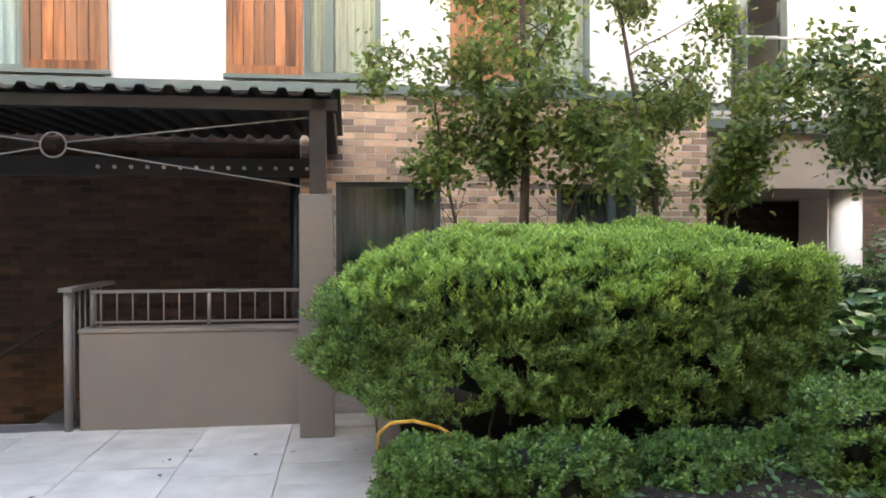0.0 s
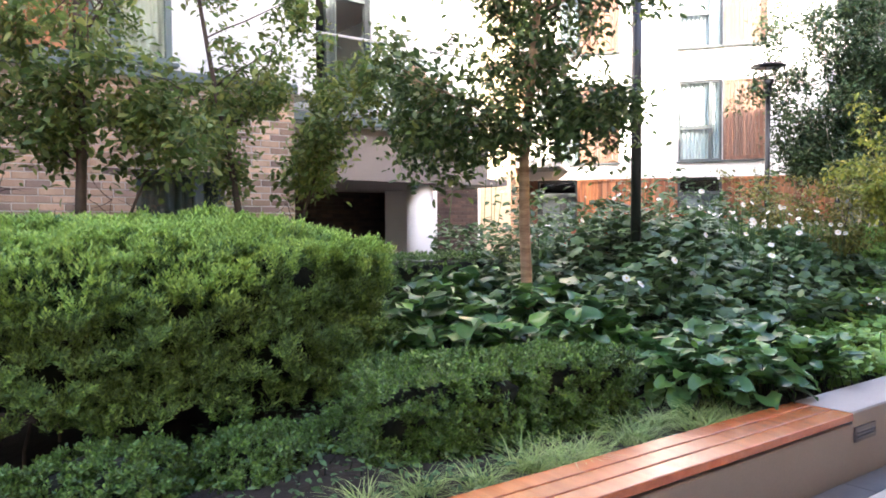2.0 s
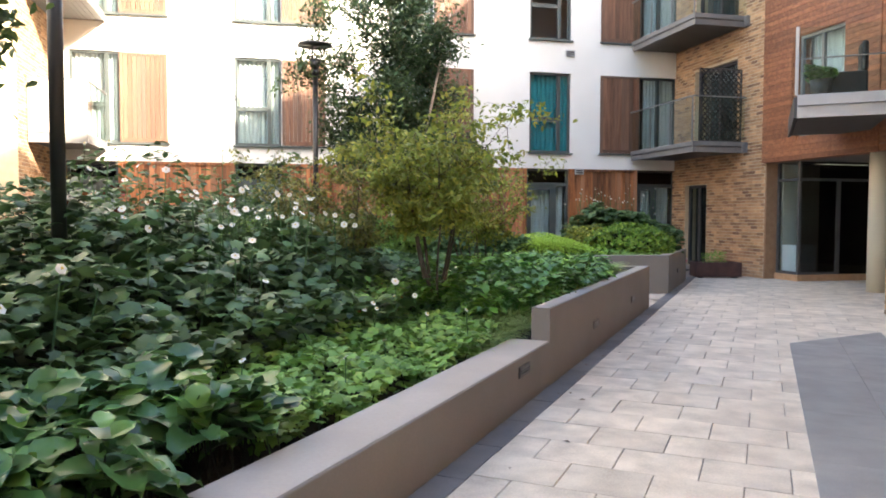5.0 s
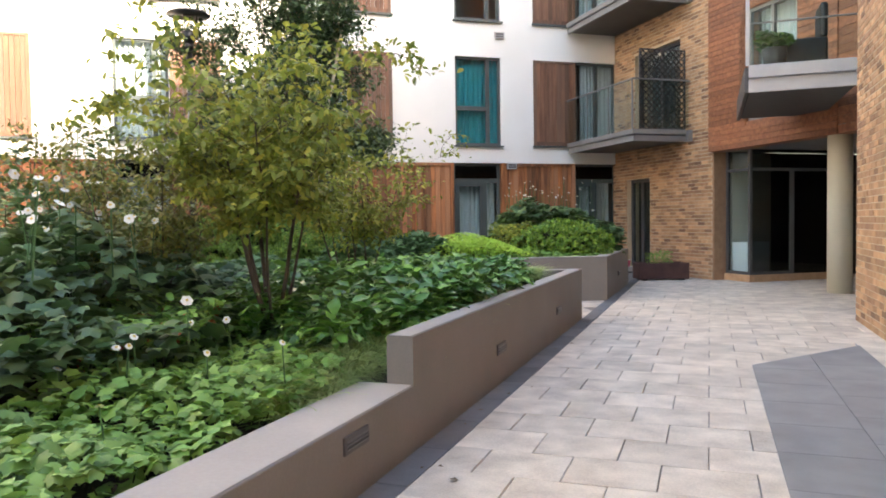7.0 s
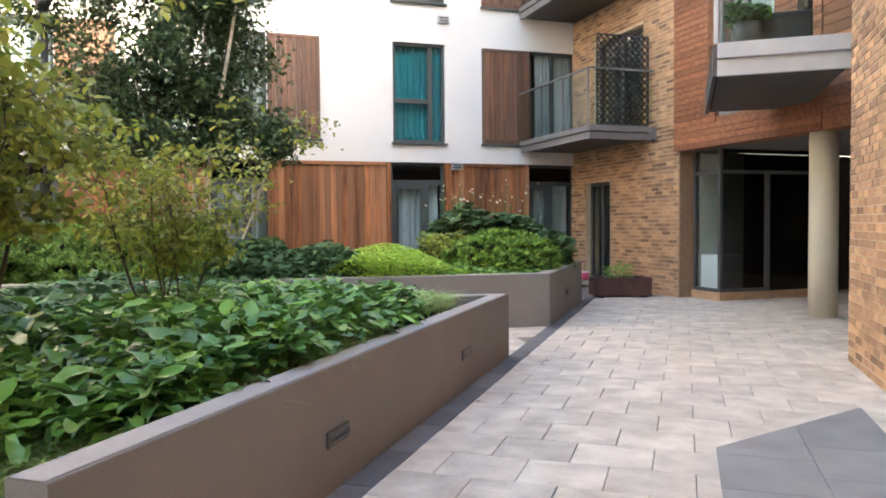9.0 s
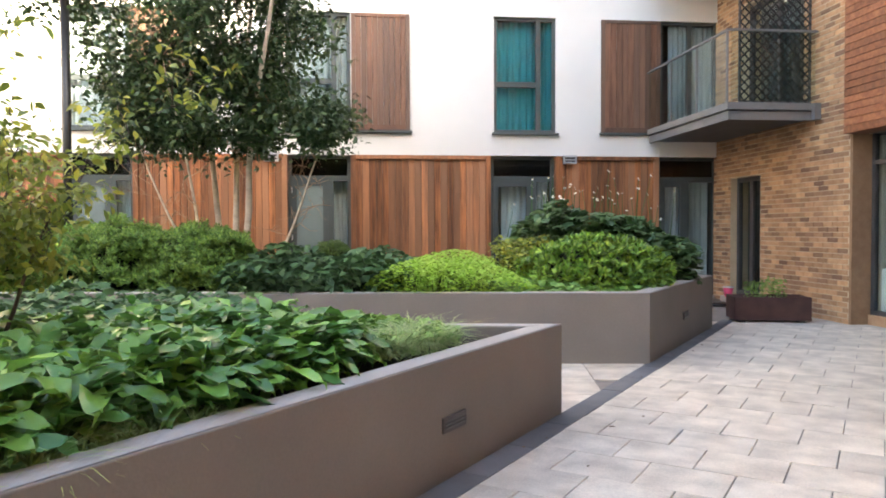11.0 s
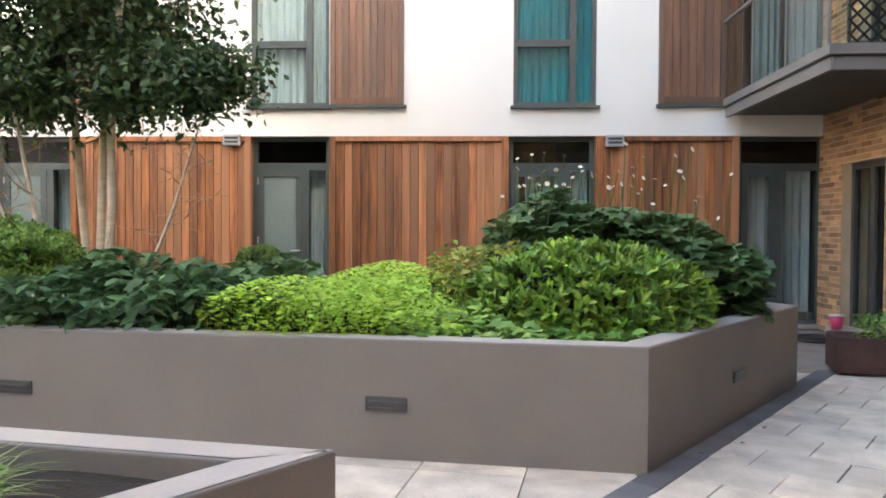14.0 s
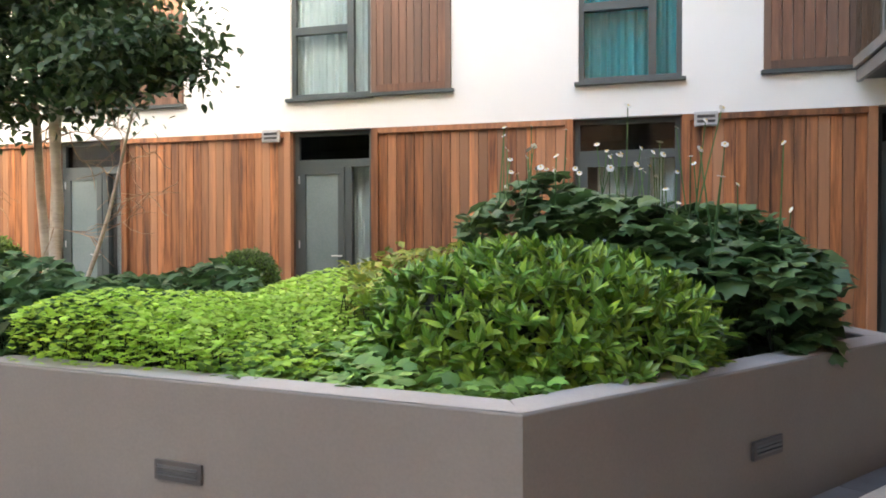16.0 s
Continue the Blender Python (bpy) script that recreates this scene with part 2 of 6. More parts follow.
L_LIME = leaf_mat("lime_leaf", (0.33, 0.53, 0.06), (0.45, 0.66, 0.09), (0.52, 0.70, 0.11), 0.22, 0.5, 0.35)
L_GERAN = leaf_mat("geranium_leaf", (0.13, 0.269, 0.051), (0.217, 0.392, 0.0874), (0.282, 0.437, 0.102), 0.3)
L_LAUREL = leaf_mat("laurel_leaf", (0.07, 0.17, 0.026), (0.145, 0.29, 0.042), (0.40, 0.57, 0.085), 0.4, 0.28, 0.15)
L_GRASS = leaf_mat("sedge_blade", (0.22, 0.34, 0.09), (0.36, 0.48, 0.15), (0.48, 0.55, 0.24), 0.3)
L_NAND = leaf_mat("yellow_green_leaf", (0.16, 0.22, 0.042), (0.27, 0.33, 0.062), (0.42, 0.39, 0.07), 0.35, 0.45, 0.35)
L_BROWN = leaf_mat("bronze_leaf", (0.12, 0.15, 0.04), (0.19, 0.215, 0.055), (0.30, 0.25, 0.06), 0.35)
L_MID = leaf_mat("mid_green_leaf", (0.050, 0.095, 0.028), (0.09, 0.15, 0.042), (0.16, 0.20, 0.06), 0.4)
CURTAIN_GREY = mat("dim_grey_curtain", (0.04, 0.048, 0.05), (0.10, 0.115, 0.12), 2.0, 0.9, 0.1, 60)

# ---- building blocks ----


def obj(name, verts, faces, material, parent=None, label="", m=None):
    me = bpy.data.meshes.new(name)
    me.from_pydata([tuple(v) for v in verts], [], faces)
    me.materials.append(material)
    ob = new(name, me)
    if m is not None:
        ob.matrix_world = m
    if parent:
        ob.parent = parent
    if label:
        tagged(ob, label)
    return ob


def thing(name, label, category, group="", kind="", m=None):
    ob = new(name)
    if m is not None:
        ob.matrix_world = m
    return tagged(ob, label, category, group, kind)


def link(name, bm, material, parent=None, label="", smooth=False, m=None):
    me = bpy.data.meshes.new(name)
    bmesh.ops.recalc_face_normals(bm, faces=bm.faces)
    bm.to_mesh(me)
    bm.free()
    me.materials.append(material)
    if smooth:
        for p in me.polygons:
            p.use_smooth = True
    ob = new(name, me)
    if m is not None:
        ob.matrix_world = m
    if parent:
        ob.parent = parent
    if label:
        tagged(ob, label)
    return ob


def add_box(bm, x0, x1, y0, y1, z0, z1, bevel=0.0, m=None):
    mat4 = Matrix.Translation(((x0 + x1) / 2, (y0 + y1) / 2, (z0 + z1) / 2)) @ Matrix.Diagonal((x1 - x0, y1 - y0, z1 - z0, 1))
    if m is not None:
        mat4 = m @ mat4
    got = bmesh.ops.create_cube(bm, size=1.0, matrix=mat4)
    if bevel:
        edges = list({e for v in got["verts"] for e in v.link_edges})
        bmesh.ops.bevel(bm, geom=edges, offset=bevel, segments=2, affect="EDGES", profile=0.5)
    return bm


def box(name, x0, x1, y0, y1, z0, z1, material, parent=None, bevel=0.004, label="", m=None):
    return link(name, add_box(bmesh.new(), x0, x1, y0, y1, z0, z1, bevel), material, parent, label, m=m)


def add_tube(bm, p, q, r0, r1=None, n=10):
    p, q = Vector(p), Vector(q)
    r1 = r0 if r1 is None else r1
    rot = (q - p).to_track_quat("Z", "Y").to_matrix().to_4x4()
    bmesh.ops.create_cone(bm, cap_ends=True, segments=n, radius1=r0, radius2=max(r1, 0.0005), depth=(q - p).length, matrix=Matrix.Translation((p + q) / 2) @ rot)
    return bm


def tube(name, p, q, r, material, parent=None, n=12, r1=None, label="", m=None):
    return link(name, add_tube(bmesh.new(), p, q, r, r1, n), material, parent, label, smooth=True, m=m)


def frame_at(x, y, ax, ay, z=0.0):
    """Local axes: x along (ax, ay), z up, y to the left of x."""
    a = math.degrees(math.atan2(ay, ax))
    return pose(x, y, z, 0, 0, a)


def wall(name, m, length, z0, z1, thick, holes, material, label, category="wall"):
    """A wall along local x, its outer face at local y = 0 and its body behind (y > 0), with openings (x0, x1, z0, z1) through it."""
    xs = sorted({0.0, length, *[h[0] for h in holes], *[h[1] for h in holes]})
    zs = sorted({z0, z1, *[h[2] for h in holes], *[h[3] for h in holes]})
    xs = [x for x in xs if 0 <= x <= length]
    zs = [z for z in zs if z0 <= z <= z1]
    full = lambda i, j: 0 <= i < len(xs) - 1 and 0 <= j < len(zs) - 1 and not any(  # noqa: E731
        h[0] - 1e-6 <= xs[i] and xs[i + 1] <= h[1] + 1e-6 and h[2] - 1e-6 <= zs[j] and zs[j + 1] <= h[3] + 1e-6 for h in holes)
    verts, faces = [], []

    def quad(*p):
        faces.append(tuple(range(len(verts), len(verts) + 4)))
        verts.extend(p)
    for i in range(len(xs) - 1):
        for j in range(len(zs) - 1):
            if not full(i, j):
                continue
            a, b, c, d = xs[i], xs[i + 1], zs[j], zs[j + 1]
            quad((a, 0, c), (b, 0, c), (b, 0, d), (a, 0, d))
            quad((b, thick, c), (a, thick, c), (a, thick, d), (b, thick, d))
            if not full(i - 1, j):
                quad((a, thick, c), (a, 0, c), (a, 0, d), (a, thick, d))
            if not full(i + 1, j):
                quad((b, 0, c), (b, thick, c), (b, thick, d), (b, 0, d))
            if not full(i, j - 1):
                quad((a, thick, c), (b, thick, c), (b, 0, c), (a, 0, c))
            if not full(i, j + 1):
                quad((a, 0, d), (b, 0, d), (b, thick, d), (a, thick, d))
    ob = obj(name, verts, faces, material, m=m)
    return tagged(ob, label, category, kind="structure")


def bricks(parent, m, length, z0, z1, holes, material, singles=None, rng=None, courses_only=None):
    """Bricks in stretcher bond, 4 to 7 mm proud of the mortar. singles: the stretch (x0, x1, z0, z1) whose bricks are parts of their own."""
    rng = rng or random.Random(5)
    bl, bh, j = 0.215, 0.065, 0.010
    verts, faces, kept = [], [], []
    row = 0
    z = z0 + 0.005
    while z + bh < z1:
        x = -0.1125 if row % 2 else 0.0
        while x < length:
            a, b = max(x, 0.0), min(x + bl, length)
            segs = [(a, b)]
            for h in holes:
                if z + bh > h[2] + 0.01 and z < h[3] - 0.01:
                    out = []
                    for s, e in segs:
                        if e <= h[0] or s >= h[1]:
                            out.append((s, e))
                        else:
                            if s < h[0]:
                                out.append((s, h[0]))
                            if e > h[1]:
                                out.append((h[1], e))
                    segs = out
            for s, e in segs:
                if e - s < 0.04:
                    continue
                if singles and singles[0] < s < singles[1] and singles[2] < z < singles[3] and e - s > 0.2 and len(kept) < 290:
                    kept.append((s, z))
                    continue
                pr = 0.004 + rng.random() * 0.004
                k = len(verts)
                c = 0.004
                verts.extend([(s, 0.002, z), (e, 0.002, z), (e, 0.002, z + bh), (s, 0.002, z + bh),
                              (s + c, -pr, z + c), (e - c, -pr, z + c), (e - c, -pr, z + bh - c), (s + c, -pr, z + bh - c)])
                faces.extend([(k + 4, k + 5, k + 6, k + 7), (k, k + 1, k + 5, k + 4), (k + 1, k + 2, k + 6, k + 5), (k + 2, k + 3, k + 7, k + 6), (k + 3, k, k + 4, k + 7)])
            x += bl + j
        z += bh + j
        row += 1
    if verts:
        ob = obj("brickwork", verts, faces, material, parent)
        ob["kind"] = "stuff"
    if kept:
        bm = add_box(bmesh.new(), 0, bl, -0.006, 0.002, 0, bh)
        me = bpy.data.meshes.new("brick")
        bmesh.ops.recalc_face_normals(bm, faces=bm.faces)
        bm.to_mesh(me)
        bm.free()
        me.materials.append(material)
        for s, zz in kept:
            o = new("brick", me)
            o.parent = parent
            o.location = (s, -rng.random() * 0.003, zz)


# ---- plan ----
DX, DY = 0.6, 0.8           # the way along the path
TIP = (7.81, 12.75)         # tip of the first planter


def W(s, p, z=0.0):
    """s metres back from the first planter's tip along the path, p metres to the path's side."""
    return Vector((TIP[0] - s * DX + p * DY, TIP[1] - s * DY - p * DX, z))


FY = 20.9                   # white facade
# ---- ground ----
GH = frame_at(-4.97, 1.95, DX, DY)      # one sheet, open over the sunken steps
gx, gy = (-400, -6.0, 1.75, 400), (-400, 0.205, 2.35, 400)
ground = obj("ground", [GH @ Vector((a, b, -0.012)) for b in gy for a in gx], [(r * 4 + c, r * 4 + c + 1, r * 4 + c + 5, r * 4 + c + 4) for r in range(3) for c in range(3) if (r, c) != (1, 1)], JOINT)
tagged(ground, "sandy joint bed under the courtyard paving", "ground", kind="structure")


def paving(name, label, m, length, width, pl, pw, material, stagger=True, limit=280, near=(0, 0), poly=None, z=0.0):
    """Paving slabs in rows across local y, each row along local x; slabs nearest to a spot of the plan are parts."""
    base = thing(name, label, "paving", kind="structure", m=m)
    rng = random.Random(len(name))
    spots = []
    ny = int(width / pw)
    for r in range(ny):
        off = (pl * (0.5 if r % 2 else 0.0)) if stagger else 0.0
        x = -off
        while x < length:
            a, b = max(x, 0), min(x + pl, length)
            if b - a > 0.05:
                c = m @ Vector(((a + b) / 2, (r + 0.5) * pw, 0))
                if poly is None or poly(c):
                    spots.append(((c.xy - Vector(near)).length, a, b, r * pw))
            x += pl
    spots.sort()
    g, h = 0.0027, 0.0018
    cache = {}
    verts, faces = [], []
    for i, (_, a, b, y) in enumerate(spots):
        dz = z + rng.uniform(-0.0025, 0.0025)
        w = b - a
        pts = [(g, h, -0.03), (w - g, h, -0.03), (w - g, pw - h, -0.03), (g, pw - h, -0.03),
               (g, h, -0.004), (w - g, h, -0.004), (w - g, pw - h, -0.004), (g, pw - h, -0.004),
               (2 * g, 2 * h, 0), (w - 2 * g, 2 * h, 0), (w - 2 * g, pw - 2 * h, 0), (2 * g, pw - 2 * h, 0)]
        fs = [(8, 9, 10, 11)] + [(k, (k + 1) % 4, 4 + (k + 1) % 4, 4 + k) for k in range(4)] + [(4 + k, 4 + (k + 1) % 4, 8 + (k + 1) % 4, 8 + k) for k in range(4)]
        if i < limit:
            key = round(w, 3)
            if key not in cache:
                me = bpy.data.meshes.new("paver")
                me.from_pydata(pts, [], fs)
                me.materials.append(material)
                cache[key] = me
            o = new("paver", cache[key])
            o.parent = base
            o.location = (a, y, dz)
        else:
            k = len(verts)
            verts.extend((px + a, py + y, pz + dz) for px, py, pz in pts)
            faces.extend(tuple(k + q for q in f) for f in fs)
    if verts:
        o = obj("outer_pavers", verts, faces, material, base)
        o["kind"] = "stuff"
    return base


def sp(c):
    return ((TIP[0] - c.x) * DX + (TIP[1] - c.y) * DY, (c.x - TIP[0]) * DY - (c.y - TIP[1]) * DX)


def on_path(c):
    s, p = sp(c)
    return p > 0.18


def between(c):
    s, p = sp(c)
    return p < 0.03 and s < 0.3


def by_steps(c):
    s, p = sp(c)
    return s > 14.15 and -3.95 < p < 0.24


# rows across the path: local x runs across it, local y along it
PATHM = frame_at(*W(20, 0.17).xy, DY, -DX)
paving("path_paving", "pinkish grey concrete pavers in staggered rows", PATHM, 9.0, 36.0, 0.46, 0.40, PAVER, near=W(3.0, 1.4).xy, poly=on_path)
paving("gap_paving", "pale pavers between the two planters", frame_at(-6, 11.5, 0.985, -0.17), 20.0, 9.5, 0.60, 0.60, PAVER, limit=120, near=(8.5, 13.8), poly=between, stagger=False)
paving("entrance_paving", "pale granite slabs before the covered steps", frame_at(*W(14.16, 0.17).xy, -DY, DX), 12.0, 9.9, 0.42, 0.62, PAVER_PALE, limit=150, near=(-4.0, 1.8), poly=by_steps)
# smooth darker paving before the door of the brick block
def W3(s, p, z):
    return tuple(W(s, p, z))


smooth = thing("smooth_paving", "smooth mid-grey paving slabs beside the brick block", "paving", kind="structure")


def slab_end(p):
    return 2.68 - (p - 1.90) * 1.257


for j, (p0, p1) in enumerate(((1.90, 2.425), (2.425, 2.95))):
    s0 = 22.0 - 0.3 * j
    while s0 > slab_end(p0):
        a, b = max(s0 - 0.6, slab_end(p0)), max(s0 - 0.6, slab_end(p1))
        if s0 - 0.6 < slab_end(p0):
            a, b = slab_end(p0) + 0.0, slab_end(p1) + 0.0
        q = [(s0 - 0.002, p0 + 0.002), (s0 - 0.002, p1 - 0.002), (b + 0.002, p1 - 0.002), (a + 0.002, p0 + 0.002)]
        v = [W3(x, y, 0.007) for x, y in q] + [W3(x, y, -0.03) for x, y in q]
        obj("slab", v, [(0, 1, 2, 3), (0, 4, 5, 1), (1, 5, 6, 2), (2, 6, 7, 3), (3, 7, 4, 0)], TARMAC, smooth)
        if s0 - 0.6 < slab_end(p0):
            break
        s0 -= 0.6
# slate edging along the planters
edging = thing("slate_edging", "dark slate edging strip along the planters", "edging", kind="structure", m=frame_at(*W(14.1, 0).xy, DX, DY))
k = 0
x = 0.0
rng = random.Random(8)
slate_me = {}
while x < 20.0:
    w = 0.6
    o = box("slate", 0.004, w - 0.004, -0.174, -0.003, -0.03, 0.006, DRAIN, edging, 0.003) if not slate_me else new("slate", slate_me["m"])
    slate_me["m"] = o.data
    o.parent = edging
    o.location = (x, 0, rng.uniform(-0.001, 0.001))
    x += w

# ---- planters ----


def offset_in(pts, w):
    """Corners of the inner outline, w metres inside a closed outline that runs anticlockwise."""
    out = []
    n = len(pts)
    for i in range(n):
        a, b, c = Vector(pts[i - 1]), Vector(pts[i]), Vector(pts[(i + 1) % n])
        e1, e2 = (b - a).normalized(), (c - b).normalized()
        n1, n2 = Vector((-e1.y, e1.x)), Vector((-e2.y, e2.x))
        k = (n1 + n2)
        out.append(b + k * (w / max(0.2, 1 + n1.dot(n2))))
    return out


def ring_wall(name, outer, wide, ztop, label, deep=()):
    """A planter's wall: a closed ring with a coping face, paler to stand for sky light; ztop gives the height of each
    side, deep the depth of a side that differs.
    """
    inner = offset_in(outer, wide)
    th = thing(name, label, "planter")
    n = len(outer)
    for i in range(n):
        j = (i + 1) % n
        z = ztop[i]
        p = [(*outer[i], 0), (*outer[j], 0), (*inner[j], 0), (*inner[i], 0)]
        for side, w in deep:
            if side == i:
                e0 = (Vector(outer[j]) - Vector(outer[i])).normalized() * w
                p[2], p[3] = (outer[j][0] - e0.y, outer[j][1] + e0.x, 0), (outer[i][0] - e0.y, outer[i][1] + e0.x, 0)
        q = [(a, b, z) for a, b, _ in p]
        bm = bmesh.new()
        vs = [bm.verts.new(v) for v in [(a, b, -0.05) for a, b, _ in p] + q]
        for f in ((0, 1, 5, 4), (1, 2, 6, 5), (2, 3, 7, 6), (3, 0, 4, 7), (4, 5, 6, 7)):
            bm.faces.new([vs[k] for k in f])
        bmesh.ops.bevel(bm, geom=[e for e in bm.edges if all(abs(v.co.z - z) < 1e-6 for v in e.verts) and (e.verts[0].co.xy - e.verts[1].co.xy).length > wide * 1.6], offset=0.008, segments=2, affect="EDGES", profile=0.5)
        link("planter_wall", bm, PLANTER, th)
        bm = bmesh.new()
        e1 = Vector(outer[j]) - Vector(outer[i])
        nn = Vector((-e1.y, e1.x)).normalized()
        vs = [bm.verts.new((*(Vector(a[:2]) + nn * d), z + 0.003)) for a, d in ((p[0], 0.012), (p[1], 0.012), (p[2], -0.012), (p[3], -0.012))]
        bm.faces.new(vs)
        # same paint as the wall, with the light from above in its colour
        link("coping", bm, TAUPE_LIT, th, "top face, made paler for the sky light on it")
    return th, inner


# first planter: path side in two heights, then round the bed
S_STEP, S_END = 5.78, 14.15
LOWTOP, HIGHTOP, TOP2, BENCHWALL = 0.375, 0.65, 0.70, 0.315
REAR = Vector((-0.985, 0.172))
p1_outer = [W(S_END, 0).xy, W(9.80, 0).xy, W(S_STEP, 0).xy, W(0, 0).xy, Vector(TIP) + REAR * 9.5, W(S_END, -5.4).xy]
p1, p1_inner = ring_wall("raised_planter", p1_outer, 0.16, [BENCHWALL, LOWTOP, HIGHTOP, HIGHTOP, LOWTOP, 0.06], "taupe painted long raised planter wall with one step in height", ((0, 0.335), (1, 0.345)))
p2_outer = [Vector((9.195, 14.55)), Vector((11.055, 17.0)), Vector((10.3, 19.1)), Vector((-1.5, 19.3)), Vector((-1.5, 16.0))]
p2, p2_inner = ring_wall("raised_planter", p2_outer, 0.20, [TOP2] * 5, "taupe painted angular raised planter before the white facade")


def step_light(m, w=0.25, h=0.085):
    th = thing("recessed_wall_light", "dark slot light set in the planter wall", "wall light", "planter wall lights", m=m)
    bm = add_box(bmesh.new(), -w / 2, w / 2, -0.012, 0.03, -h / 2, h / 2, 0.004)
    rim = link("bezel", bm, BEZEL, th)
    box("lens", -w / 2 + 0.02, w / 2 - 0.02, -0.014, 0.0, -h / 2 + 0.02, h / 2 - 0.02, LENS, rim, 0.002)
    for i in range(2):
        z = -h / 2 + 0.03 + i * 0.020
        box("louvre", -w / 2 + 0.02, w / 2 - 0.02, -0.022, -0.012, z, z + 0.005, DARKMETAL, rim, 0.001)
    return th


LM = frame_at(0, 0, DX, DY).to_3x3().to_4x4()
first = step_light(Matrix.Translation(W(1.57, 0, 0.30)) @ LM)
for s, z in ((3.95, 0.28), (6.5, 0.275), (9.66, 0.25)):
    copy_thing(first, Matrix.Translation(W(s, 0, z)) @ LM)
fa = (Vector((9.195, 14.55)) - Vector((-1.5, 16.0))).normalized()
copy_thing(first, frame_at(7.73, 14.55 + (9.195 - 7.73) * 0.1356, fa.x, fa.y, 0.325))
copy_thing(first, frame_at(5.3, 14.55 + (9.195 - 5.3) * 0.1356, fa.x, fa.y, 0.325))
copy_thing(first, Matrix.Translation(W(-2.24 - 1.55, 0.040, 0.33)) @ LM)

# timber bench on the low wall
bench = thing("timber_bench", "glossy oiled orange-brown hardwood slatted bench on the low wall", "bench", m=frame_at(*W(14.0, 0).xy, DX, DY, BENCHWALL + 0.004))
for i in range(3):
    y = -0.012 + i * 0.119
    box("slat", 0, 4.19, y, y + 0.112, 0.016, 0.060, BENCHWOOD, bench, 0.007)
for i in range(5):
    box("bearer", 0.2 + i * 0.95, 0.25 + i * 0.95, 0.02, 0.33, 0.0, 0.016, DARKMETAL, bench, 0)


def soil_height(x, y):
    s, p = sp(Vector((x, y)))
    base = 0.27 if s > S_STEP + 0.2 else 0.27 + 0.30 * min(1.0, (S_STEP + 0.2 - s) / 2.0)
    if s > 12.4:
        base -= 0.235 * min(1.0, (s - 12.4) / 1.5)
    rise = 0.35 * math.exp(-((s - 7.5) / 3.0) ** 2 - ((p + 3.0) / 1.4) ** 2)
    return base + rise + 0.03 * noise.noise((x * 1.5, y * 1.5, 0))


def soil_sheet(name, outline, hfun, label, step=0.12):
    xs, ys = [v[0] for v in outline], [v[1] for v in outline]
    n = len(outline)

    def inside(x, y):
        c = False
        for i in range(n):
            x1, y1 = outline[i - 1][0], outline[i - 1][1]
            x2, y2 = outline[i][0], outline[i][1]
            if (y1 > y) != (y2 > y) and x < (x2 - x1) * (y - y1) / (y2 - y1) + x1:
                c = not c
        return c
    verts, index, faces = [], {}, []
    nx, ny = int((max(xs) - min(xs)) / step) + 2, int((max(ys) - min(ys)) / step) + 2
    for i in range(nx):
        for j in range(ny):
            x, y = min(xs) + i * step, min(ys) + j * step
            cx, cy = x + step / 2, y + step / 2
            if inside(cx, cy):
                f = []
                for a, b in ((i, j), (i + 1, j), (i + 1, j + 1), (i, j + 1)):
                    if (a, b) not in index:
                        index[(a, b)] = len(verts)
                        px, py = min(xs) + a * step, min(ys) + b * step
                        verts.append((px, py, hfun(px, py)))
                    f.append(index[(a, b)])
                faces.append(tuple(f))
    ob = obj(name, verts, faces, SOIL)
    return tagged(ob, label, "soil", kind="structure")


soil_sheet("bed_soil", offset_in(p1_outer, 0.10), soil_height, "dark bark-mulched soil in the long bed")
soil_sheet("bed_soil", offset_in(p2_outer, 0.10), lambda x, y: 0.56 + 0.03 * noise.noise((x * 1.5, y * 1.5, 3)), "dark bark-mulched soil in the angular bed")

# ---- white facade ----
Z2 = 2.68
openings = []
GROUND_DOORS = [(-2.45, -1.34, "door"), (1.30, 2.40, "door"), (5.06, 6.17, "door"), (8.73, 9.93, "fixed"), (11.93, 13.10, "curtain")]
UP = [(-2.35, -1.27, "w"), (1.30, 2.39, "w"), (5.05, 6.18, "w"), (8.78, 9.94, "teal"), (11.94, 13.06, "balcony")]
SHUT = [(-1.26, -0.22), (2.41, 3.45), (6.20, 7.24), (10.79, 11.92)]
FX0, FX1 = -3.6, 13.3
for a, b, kind in UP:
    for zb in (3.10, 6.07):
        openings.append((a - FX0, b - FX0, zb, zb + 2.11))
wall("wall_white_facade", pose(FX0, FY, 0), FX1 - FX0, Z2, 9.6, 0.30, openings, RENDER, "smooth white rendered upper facade of the housing block")
wall("wall_ground_storey", pose(FX0, FY + 0.10, 0), FX1 - FX0, 0.0, Z2, 0.22, [(a - FX0, b - FX0, 0.05, Z2 - 0.004) for a, b, _ in GROUND_DOORS], CEDAR_DK, "timber-clad ground storey wall below the render")
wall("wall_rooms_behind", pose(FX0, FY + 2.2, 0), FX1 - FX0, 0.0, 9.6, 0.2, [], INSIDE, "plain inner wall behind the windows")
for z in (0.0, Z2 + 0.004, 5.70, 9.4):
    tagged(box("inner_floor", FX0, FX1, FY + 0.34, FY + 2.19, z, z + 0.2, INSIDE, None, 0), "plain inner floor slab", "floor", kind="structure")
tagged(box("roof_coping", FX0, FX1, FY - 0.05, FY + 0.4, 9.6, 9.68, DARKMETAL, None, 0.005), "dark metal roof edge coping", "coping", kind="structure")


def boards(parent, x0, x1, z0, z1, bw, material, y=0.0, depth=0.02, seed=1):
    """Upright boards with open joints."""
    n = max(1, round((x1 - x0) / bw))
    w = (x1 - x0) / n
    rg = random.Random(seed)
